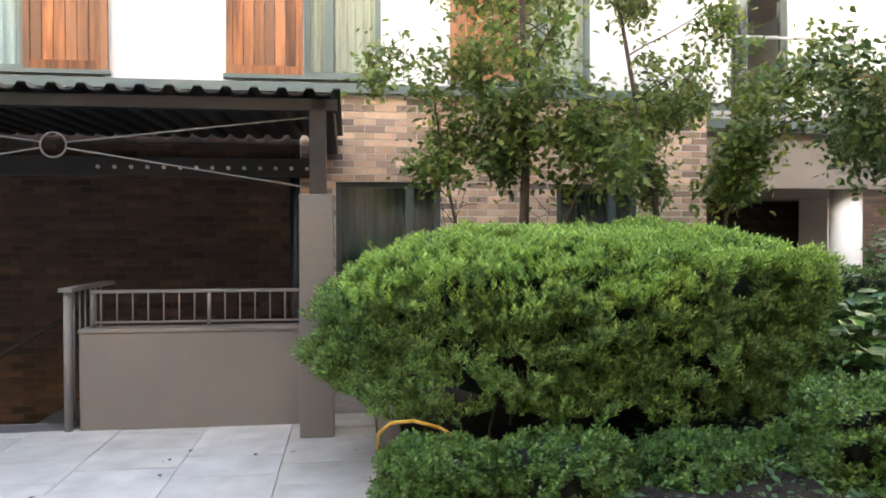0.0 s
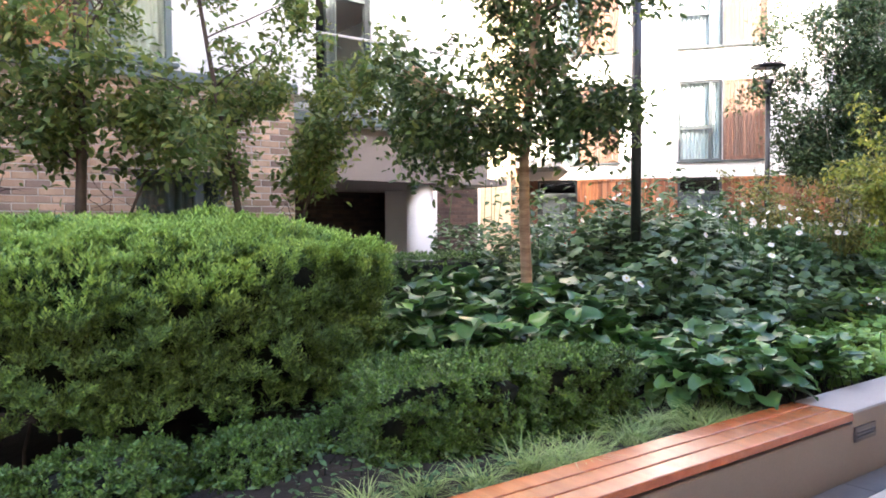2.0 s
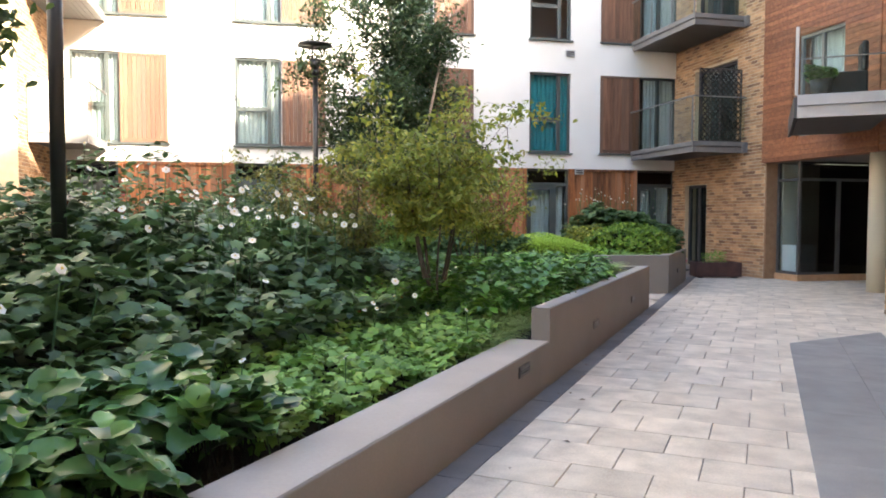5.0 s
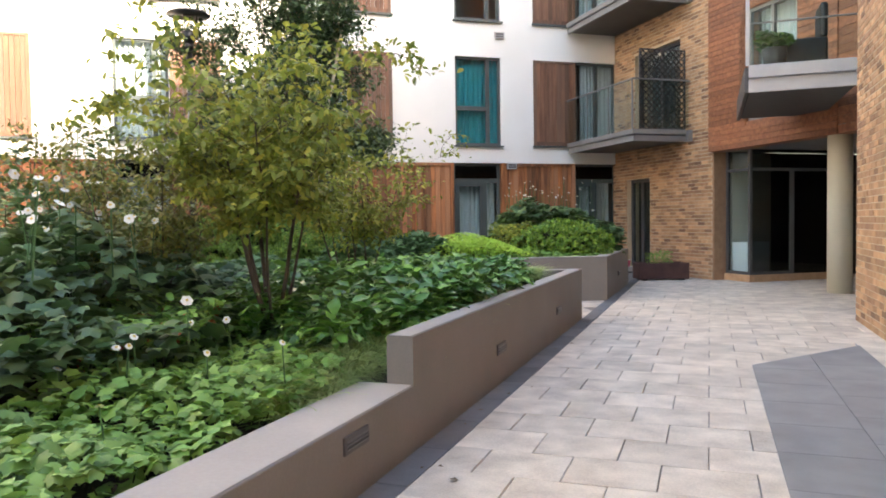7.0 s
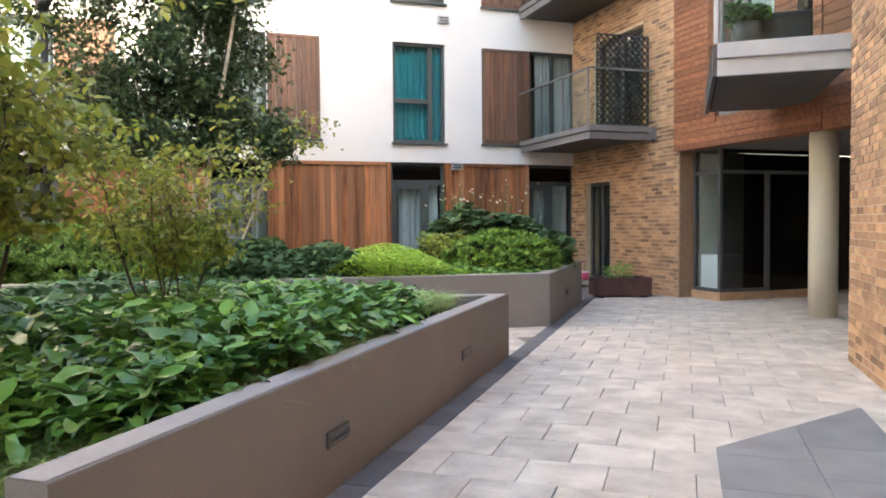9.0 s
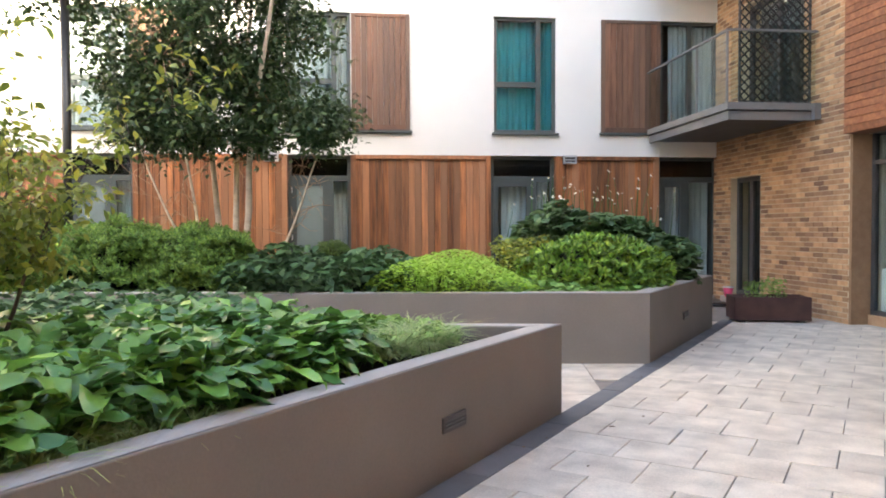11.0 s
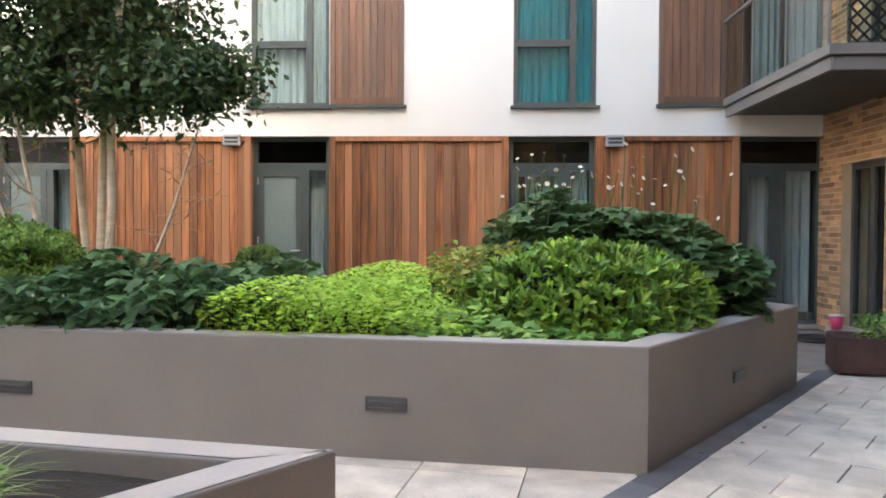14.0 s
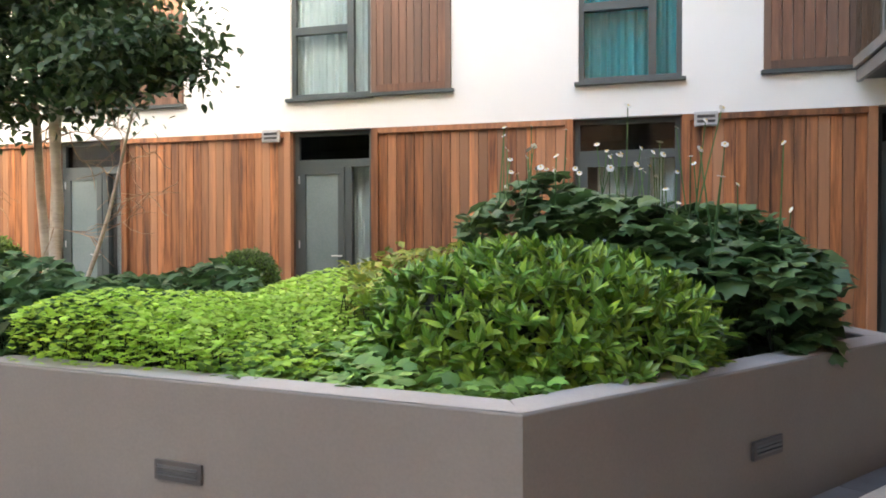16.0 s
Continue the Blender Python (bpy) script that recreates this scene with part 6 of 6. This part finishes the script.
    aim = rg.normal(size=(n_leaf, 3)) * np.array([1, 1, 0.5]) + np.array([0, 0, -0.45])
    up = np.c_[rg.normal(size=(n_leaf, 2)) * 0.7, np.ones(n_leaf)]
    leaves("crown", kind, p, aim, up, size * (0.6 + 0.7 * rg.random(n_leaf)), leaf, th, seed)
    return th


def WP(s, p):
    v = W(s, p)
    return v.x, v.y


def rect_sp(s0, s1, p0, p1):
    """A rounded area of the long bed and its bounds."""
    def inside(x, y):
        s, p = sp(Vector((x, y)))
        a, b = (2 * s - s0 - s1) / (s1 - s0), (2 * p - p0 - p1) / (p1 - p0)
        return abs(a) ** 4 + abs(b) ** 4 < 1 + 0.25 * noise.noise((x * 2, y * 2, 7))
    cs = [W(s, p) for s in (s0, s1) for p in (p0, p1)]
    xs, ys = [c.x for c in cs], [c.y for c in cs]
    return inside, (min(xs) - 0.1, max(xs) + 0.1, min(ys) - 0.1, max(ys) + 0.1)


def flat(h):
    return lambda x, y: h


# long bed: big round hedge, box balls, clipped box hedge
tufted("round_hedge", "large rounded clipped evergreen hedge, its top coloured as if lit", "hedge", (*W(12.85, -2.85).xy, 0.82), (1.62, 0.92, 0.62), 2500, L_HEDGE, 0.050, 0.13, 26, 11, 0.13, -0.55, -3.2, 1.3, 53.13, "needle", inner=0.70, rough=0.12, fan_out=0.50)
for i, (x, y, z, r, h) in enumerate(((-1.93, 2.66, 0.15, 0.30, 0.24), (-1.50, 3.15, 0.15, 0.36, 0.27), (-1.03, 3.63, 0.13, 0.33, 0.28), (-0.66, 4.08, 0.14, 0.33, 0.30))):
    tufted("box_ball", "small clipped box bush at the bed's edge", "shrub", (x, y, z), (r, r, h), 480, L_BOX, 0.044, 0.06, 11, 30 + i, 0.14, -0.8, 0.35, 1.3, 0, "rosette", "box balls", 0.80, 0.14)
for i, (x, y, a, b) in enumerate(((-0.235, 4.13, 0.47, 0.36), (0.325, 4.69, 0.40, 0.31))):
    tufted("box_hedge", "low clipped rectangular box hedge beside the bench", "hedge", (x, y, 0.34), (a, b, 0.37), 1100, L_BOX, 0.044, 0.06, 11, 44 + i, 0.08, -0.95, 0.8, 1.5, 42, "rosette", "", 0.78, 0.08)
back_c = W(10.5, -5.15)
shrub("box_hedge", "long low clipped hedge before the brick wall", "hedge", (back_c.x, back_c.y, 0.62), (3.4, 0.30, 0.45), 9000, L_BOX, "sprig", 0.07, 47, 0.06, -0.95, 0.85, 0.5, 53.13, 0.10)
hose = thing("garden_hose", "loop of yellow garden hose behind the box bush", "hose")
bm = bmesh.new()
hp = [Vector((-2.18 + 0.22 * math.cos(a * 0.5), 2.82 + 0.20 * math.cos(a * 0.5 + 0.7), 0.22 + 0.22 * math.sin(a * 0.5))) for a in range(14)]
for a, b in zip(hp, hp[1:]):
    add_tube(bm, a, b, 0.010, n=8)
link("hose_loop", bm, HOSE, hose, smooth=True)

def lit_top_leaves(th, r, n, seed, square, material):
    """Pale sprigs that stand out of a clipped hedge's upper side, in uneven drifts: light from above put into leaf
    colour.
    """
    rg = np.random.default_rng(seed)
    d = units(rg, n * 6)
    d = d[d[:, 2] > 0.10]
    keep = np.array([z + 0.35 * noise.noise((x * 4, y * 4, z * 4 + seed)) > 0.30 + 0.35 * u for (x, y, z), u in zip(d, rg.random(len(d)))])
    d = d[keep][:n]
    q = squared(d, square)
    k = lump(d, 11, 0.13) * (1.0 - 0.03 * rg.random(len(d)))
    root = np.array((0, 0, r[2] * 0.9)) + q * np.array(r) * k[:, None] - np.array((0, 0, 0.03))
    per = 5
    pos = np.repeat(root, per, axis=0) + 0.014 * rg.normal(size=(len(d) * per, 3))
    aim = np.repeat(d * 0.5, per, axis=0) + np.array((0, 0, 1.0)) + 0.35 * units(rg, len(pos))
    leaves("new_growth", "needle", pos, aim, units(rg, len(pos)), 0.05 * (0.7 + 0.6 * rg.random(len(pos))), material, th, seed, "pale yellow-green sprigs that stand for light on the top")


# the lit top of the hedge is put in as paler leaves
lit_top_leaves(bpy.data.objects["round_hedge"], (1.62, 0.92, 0.62), 4000, 12, -3.2, L_HEDGE_LIT)
rgh = random.Random(4)
hb = bpy.data.objects["round_hedge"]
for i in range(7):
    bm = bmesh.new()
    x0, y0 = rgh.uniform(-1.3, 1.4), rgh.uniform(-0.5, 0.4)
    limb(bm, (x0, y0, -0.42), (rgh.uniform(-0.4, 0.4), rgh.uniform(-0.3, 0.3), 1), 0.6, 0.018, np.random.default_rng(i), 4)
    link("stem", bm, BARK_DARK, hb, smooth=True)

# hostas
for i, (s0, s1, p0, p1, n, h, sz) in enumerate(((8.9, 10.25, -1.30, -0.42, 820, 0.34, 0.185), (9.5, 11.4, -2.75, -1.55, 620, 0.46, 0.20), (9.2, 11.6, -4.6, -3.3, 520, 0.50, 0.20))):
    ins, bd = rect_sp(s0, s1, p0, p1)
    patch("hosta_clump", "broad-leaved blue-green hosta clump", "plant", ins, bd, n, flat(h), L_HOSTA, "broad", sz, 60 + i, soil_height, 1.3, 0.75, 0.85, group="hostas")
ins, bd = rect_sp(1.6, 5.4, -2.0, -0.30)
patch("hosta_bank", "dense bank of glossy broad-leaved hostas behind the wall", "plant", ins, bd, 7600, flat(0.28), L_BANK, "tongue", 0.178, 66, soil_height, 1.3, 0.8, 0.75, group="hostas")

ins, bd = rect_sp(0.75, 1.7, -1.2, -0.30)
patch("geranium_drift", "pale green cut-leaved drift near the planter's tip", "plant", ins, bd, 650, flat(0.22), L_GERAN, "lobed", 0.075, 67, soil_height, 0.9, 0.8, 0.3)

# anemones: dark lobed leaves, white flowers


def anem_h(x, y):
    s, p = sp(Vector((x, y)))
    return 0.45 + 0.75 * math.exp(-((p + 3.1) / 1.1) ** 2) * math.exp(-((s - 7.0) / 2.4) ** 2)


ins, bd = rect_sp(5.0, 9.6, -4.3, -1.25)
patch("anemone_drift", "dark lobed anemone leaves with white flowers on tall stalks", "plant", ins, bd, 6200, anem_h, L_ANEM, "lobed", 0.145, 70, soil_height, 0.9, 0.85, 0.1, 40, 0.22, droop=0.15, fl_size=0.047)
ins, bd = rect_sp(5.2, 7.3, -3.7, -1.9)
patch("anemone_clump", "flowering anemone clump with many white flowers", "plant", ins, bd, 700, flat(0.78), L_ANEM, "lobed", 0.12, 79, soil_height, 0.9, 0.7, 0.1, 55, 0.34, droop=0.15, fl_size=0.046)
ins, bd = rect_sp(3.6, 8.8, -6.0, -3.4)
patch("shrub_drift", "mixed dark green shrubs behind the anemones", "plant", ins, bd, 8000, flat(1.55), L_ANEM, "oval", 0.10, 71, soil_height, 0.9, 0.85, 0.3, 14, 0.2)
ins, bd = rect_sp(5.6, 7.8, -4.7, -3.5)
patch("red_flowers", "scattered small dark red flower heads among the shrubs", "flower", ins, bd, 70, flat(1.5), REDPETAL, "star", 0.07, 81, soil_height, 0.9, 0.3, 0.3)
ins, bd = rect_sp(8.6, 12.6, -4.9, -2.4)
patch("ground_cover", "dark trailing ground cover under the birch", "plant", ins, bd, 3200, flat(0.42), L_DARK, "lobed", 0.11, 72, soil_height, 0.8, 0.8, 0.2)
# geranium and fern drifts by the low wall
ins, bd = rect_sp(5.4, 9.1, -1.45, -0.40)
patch("geranium_drift", "bright green cut-leaved geranium drift by the wall", "plant", ins, bd, 3200, flat(0.26), L_GERAN, "lobed", 0.085, 73, soil_height, 0.8, 0.8, 0.2, 14, 0.12)
ins, bd = rect_sp(2.8, 5.9, -2.9, -0.85)
patch("ground_cover", "mid-green leafy ground cover", "plant", ins, bd, 4200, flat(0.26), L_DARK, "lobed", 0.095, 74, soil_height, 0.9, 0.85, 0.2)
ins, bd = rect_sp(5.4, 6.6, -2.3, -1.4)
patch("azalea", "low azalea with some rust-red leaves", "shrub", ins, bd, 260, flat(0.42), REDPETAL, "oval", 0.08, 75, soil_height, 0.9, 0.6, 0.3)
patch("azalea_leaves", "green azalea leaves", "shrub", ins, bd, 1700, flat(0.45), L_GERAN, "oval", 0.08, 76, soil_height, 0.9, 0.85, 0.3)
ins, bd = rect_sp(0.7, 4.8, -4.6, -1.7)
patch("ground_cover", "dark ground cover under the multi-stemmed shrubs", "plant", ins, bd, 3000, flat(0.32), L_DARK, "lobed", 0.115, 77, soil_height, 0.9, 0.85, 0.2)
ins, bd = rect_sp(11.4, 14.0, -2.3, -0.5)
patch("ground_cover", "thin dark ground cover round the box bushes", "plant", ins, bd, 1500, flat(0.09), L_DARK, "oval", 0.045, 78, soil_height, 0.9, 0.8, 0.2)
rgs = random.Random(12)
spots = []
for s, p in ((0.95, -0.42), (1.05, -0.62), (1.2, -0.45), (1.3, -0.75), (1.4, -0.55), (1.5, -0.42), (1.6, -0.7), (1.75, -0.45), (1.1, -0.44), (1.25, -0.40), (1.4, -0.40), (1.55, -0.40), (1.68, -0.42), (1.15, -0.5), (1.5, -0.9), (1.7, -0.95), (3.05, -0.32), (3.2, -0.36), (3.32, -0.30), (3.4, -0.42), (4.75, -0.34), (4.9, -0.38)):
    x, y = WP(s, p)
    spots.append((x, y, soil_height(x, y) + (0.03 if s < 2 else -0.02), 0.65 + 0.25 * rgs.random()))
for i in range(16):
    x, y = WP(3.6 + 0.11 * i, -0.25 - 0.16 * rgs.random())
    spots.append((x, y, soil_height(x, y) - 0.02, 0.6 + 0.25 * rgs.random()))
for i in range(30):
    x, y = WP(5.05 + 0.042 * i, -0.50 - 0.34 * rgs.random())
    spots.append((x, y, soil_height(x, y) - 0.02, 0.72 + 0.3 * rgs.random()))
for s, p in ((10.0, -0.75), (10.35, -0.6), (10.6, -0.72), (10.9, -0.62), (11.3, -0.60), (11.7, -0.58), (11.55, -0.5), (12.0, -0.56), (12.25, -0.66), (12.5, -0.72), (10.2, -0.5), (10.5, -0.48), (4.9, -0.62), (4.1, -0.6)):
    x, y = WP(s, p)
    spots.append((x, y, soil_height(x, y) - 0.02, 0.5 + 0.3 * rgs.random()))
grass("arching pale green sedge tuft", spots, L_GRASS, 80, 0.40, 280)

# multi-stemmed yellow-green shrubs
def fan(n, seed, lean=0.35, l=2.0, r=0.02):
    rg = random.Random(seed)
    return [((lean * math.cos(k * 6.283 / n + rg.random()), lean * math.sin(k * 6.283 / n + rg.random()), 1), l * rg.uniform(0.8, 1.05), r * rg.uniform(0.8, 1.2)) for k in range(n)]


tree("multi-stemmed shrub with yellow-green leaves", (3.68, 9.50, 0.5), fan(6, 1, 0.40, 1.60, 0.021), BARK_DARK, L_NAND, (0.90, 1.9, 0.72), 11500, 0.064, 91, "oval", "shrub", 7, 1.0, (0.58, 1.0), 0.0, 0.45, "tall_shrub", 6, 0.10, 0.22)
tree("smaller multi-stemmed shrub with olive leaves", (4.60, 11.20, 0.5), fan(7, 2, 0.40, 1.45, 0.014), BARK_DARK, L_NAND, (0.75, 1.6, 0.56), 4800, 0.054, 92, "oval", "shrub", 5, 0.9, (0.55, 1.0), 0.0, 0.5, "tall_shrub", 5, 0.10, 0.25)
tree("multi-stemmed shrub with bronze and olive leaves", (2.76, 10.45, 0.45), fan(7, 3, 0.50, 1.55, 0.013), BARK_DARK, L_BROWN, (0.75, 1.8, 0.7), 7000, 0.052, 93, "oval", "shrub", 5, 0.9, (0.48, 1.0), 0.0, 0.45, "tall_shrub", 5, 0.10, 0.25)

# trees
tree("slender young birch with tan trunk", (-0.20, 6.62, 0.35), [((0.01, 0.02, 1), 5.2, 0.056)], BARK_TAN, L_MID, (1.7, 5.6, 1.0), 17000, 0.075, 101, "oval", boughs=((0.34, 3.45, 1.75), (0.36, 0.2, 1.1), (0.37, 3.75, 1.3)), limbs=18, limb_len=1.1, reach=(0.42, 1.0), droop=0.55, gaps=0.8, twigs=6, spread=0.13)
tree("young tree with open leafy crown before the brick wall", (-3.00, 4.43, 0.25), [((0.02, 0.0, 1), 4.2, 0.05), ((-0.25, -0.2, 1), 2.6, 0.022), ((0.25, 0.25, 1), 2.4, 0.02)], BARK_DARK, L_BIRCH, (1.9, 4.4, 0.95), 9500, 0.072, 102, "oval", limbs=11, reach=(0.38, 1.0), droop=0.2, gaps=0.9, name="young_tree", twigs=5, spread=0.11)
tree("young tree with airy crown beside the birch", (-2.65, 6.10, 0.25), [((0.0, 0.02, 1), 4.2, 0.04), ((0.3, 0.2, 1), 2.6, 0.02)], BARK_DARK, L_BIRCH, (1.8, 4.4, 0.85), 9000, 0.072, 103, "oval", limbs=12, reach=(0.36, 1.0), droop=0.2, gaps=0.9, name="young_tree", twigs=5, spread=0.11)
tree("multi-stemmed birch with cream bark and dense dark crown", (4.80, 17.20, 0.56), [((-0.01, 0, 1), 5.4, 0.045), ((0.035, -0.05, 1), 5.0, 0.05), ((-0.07, 0.05, 1), 5.4, 0.045), ((0.45, -0.1, 1), 2.5, 0.022), ((-0.38, -0.1, 1), 2.6, 0.022), ((-0.18, -0.2, 1), 3.4, 0.024)], BARK_BIRCH, L_BIRCH_DK, (2.2, 6.6, 1.25), 40000, 0.088, 104, "oval", limbs=13, reach=(0.30, 1.0), droop=0.35, gaps=0.35, twigs=6, spread=0.17)

# angular bed
S2 = lambda x, y: 0.56  # noqa: E731


def rect_xy(x0, x1, y0, y1, e=4):
    def inside(x, y):
        a, b = (2 * x - x0 - x1) / (x1 - x0), (2 * y - y0 - y1) / (y1 - y0)
        return abs(a) ** e + abs(b) ** e < 1 + 0.25 * noise.noise((x * 2, y * 2, 3))
    return inside, (x0 - 0.1, x1 + 0.1, y0 - 0.1, y1 + 0.1)


for i, (x, y, rx, ry, rz, m_) in enumerate(((4.55, 16.1, 0.62, 0.55, 0.42, L_MOUND), (3.55, 16.25, 0.75, 0.6, 0.47, L_MOUND), (2.4, 16.5, 0.8, 0.65, 0.47, L_MOUND), (1.1, 16.7, 0.8, 0.65, 0.46, L_MOUND), (3.0, 17.6, 0.9, 0.6, 0.42, L_MOUND))):
    tufted("mounded_shrub", "rounded feathery green shrub in the angular bed", "shrub", (x, y, 0.98), (rx, ry, rz), 460, m_, 0.066, 0.13, 18, 110 + i, 0.2, -0.6, 0.2, 1.3, 0, "rosette", "mounded shrubs", 0.72, 0.16)


def dome(x0, x1, y0, y1, h, lo=0.1):
    return lambda x, y: lo + (h - lo) * max(0.0, 1 - ((2 * x - x0 - x1) / (x1 - x0)) ** 4) * max(0.0, 1 - ((2 * y - y0 - y1) / (y1 - y0 + 0.3)) ** 4)


ins, bd = rect_xy(4.85, 6.95, 15.02, 17.3)
patch("ground_cover", "dark pointed-leaf ground cover spilling over the wall", "plant", ins, bd, 4200, dome(4.6, 7.2, 14.6, 17.7, 0.62, 0.2), L_DARK, "oval", 0.13, 120, S2, 0.7, 0.8, 0.0, droop=0.35)
ins, bd = rect_xy(6.35, 8.35, 14.88, 17.2)
patch("lime_ground_cover", "mound of small lime-green leaves", "plant", ins, bd, 15000, dome(6.3, 8.4, 14.6, 17.6, 0.58, 0.16), L_LIME, "lobed", 0.040, 121, S2, 0.55, 0.75, 0.1, clump=0.8)
ins, bd = rect_xy(7.7, 9.3, 14.82, 15.35)
patch("geranium_drift", "bright cut-leaved drift along the wall", "plant", ins, bd, 800, flat(0.24), L_GERAN, "lobed", 0.095, 122, S2, 0.7, 0.7, 0.1)
shrub("laurel_bush", "dense glossy bright green laurel bush", "shrub", (9.05, 15.80, 0.78), (0.82, 0.62, 0.42), 1, L_LAUREL, "oval", 0.02, 123, 0.14, -0.6, 0.0)


def laurel(c, r, n, seed):
    """Rosettes of oval leaves on the coat of the laurel bush."""
    rg = np.random.default_rng(seed)
    d = units(rg, n * 2)
    d = d[d[:, 2] > -0.55][:n]
    k = lump(d, 123, 0.14) * (1.05 - 0.32 * rg.random(len(d)) ** 1.5)
    p0 = np.array(c) + d * np.array(r) * k[:, None]
    nrm = d + np.array([0, 0, 0.7])
    nrm /= np.linalg.norm(nrm, axis=1, keepdims=True)
    per = 7
    pos = np.repeat(p0, per, axis=0)
    nn_ = np.repeat(nrm, per, axis=0)
    aim = nn_ * 0.9 + 0.8 * units(rg, len(pos))
    return pos, aim, nn_, 0.098 * (0.6 + 0.6 * rg.random(len(pos)))


lb = bpy.data.objects["laurel_bush"]
pos, aim, upv, sz = laurel((9.05, 15.80, 0.78), (0.82, 0.62, 0.42), 2200, 124)
o = leaves("leaf_coat", "lance", pos, aim, upv, sz, L_LAUREL, None, 124)
o.parent = lb
o.matrix_parent_inverse = Matrix.Translation(-Vector((9.05, 15.80, 0.78 - 0.42 * 0.9)))
ins, bd = rect_xy(9.4, 10.6, 16.1, 18.0)
patch("anemone_drift", "tall dark anemones with white flowers behind the laurel", "plant", ins, bd, 2600, lambda x, y: 1.1 - 0.35 * abs(x - 9.6), L_ANEM, "lobed", 0.16, 130, S2, 0.8, 0.95, 0.1, 16, 0.45, droop=0.2)
ins, bd = rect_xy(8.35, 9.9, 16.5, 17.9)
patch("anemone_drift", "tall dark anemones with white flowers behind the laurel", "plant", ins, bd, 1900, flat(1.2), L_ANEM, "lobed", 0.16, 131, S2, 0.8, 0.95, 0.1, 42, 0.30, droop=0.2)
ins, bd = rect_xy(7.85, 8.6, 15.8, 16.6, 2)
patch("nandina", "small airy yellow-green nandina", "shrub", ins, bd, 900, flat(0.85), L_NAND, "small", 0.08, 132, S2, 0.9, 0.8, 0.3)
ins, bd = rect_xy(6.9, 8.5, 17.2, 18.4)
patch("ground_cover", "dark leafy ground cover at the back of the bed", "plant", ins, bd, 1500, flat(0.42), L_DARK, "oval", 0.12, 133, S2, 0.7, 0.8, 0.1)
ins, bd = rect_xy(0.2, 2.8, 17.4, 18.8)
patch("anemone_drift", "pale flowering anemones before the ground storey", "plant", ins, bd, 1100, flat(0.75), L_ANEM, "lobed", 0.13, 134, S2, 0.8, 0.9, 0.1, 90, 0.25)
ins, bd = rect_xy(-1.2, 9.0, 15.4, 18.9)
patch("ground_cover", "low dark ground cover over the angular bed", "plant", ins, bd, 3600, flat(0.16), L_DARK, "lobed", 0.10, 135, S2, 0.7, 0.7, 0.1)
shrub("box_ball", "small dark clipped box ball by the facade", "shrub", (5.95, 18.3, 0.92), (0.26, 0.26, 0.24), 1600, L_BOX, "sprig", 0.05, 136, 0.1, -0.8, 0.1, 0.4, 0, 0.12, "box balls")
grass("blue-grey sedge tuft in the lime mound", [(8.1, 15.35, 0.62, 0.9), (7.95, 15.5, 0.62, 0.7)], L_ANEM, 137, 0.34, 120)
# planter box herbs
ins, bd = rect_xy(11.85, 12.5, 17.5, 17.8, 2)
patch("herb_tuft", "grey-green wispy herbs in the planter box", "plant", ins, bd, 500, flat(0.42), L_GERAN, "small", 0.05, 138, flat(0.29), 0.9, 0.9, 0.6)
pp = BMX @ Vector((0.35, -0.35, BZ + 0.6))
ins, bd = rect_xy(pp.x - 0.25, pp.x + 0.25, pp.y - 0.25, pp.y + 0.25, 2)
patch("pot_plant", "leafy bright green plant in the balcony pot", "plant", ins, bd, 260, flat(0.34), L_HOSTA, "oval", 0.14, 139, flat(BZ + 0.62), 0.9, 0.9, 0.4)
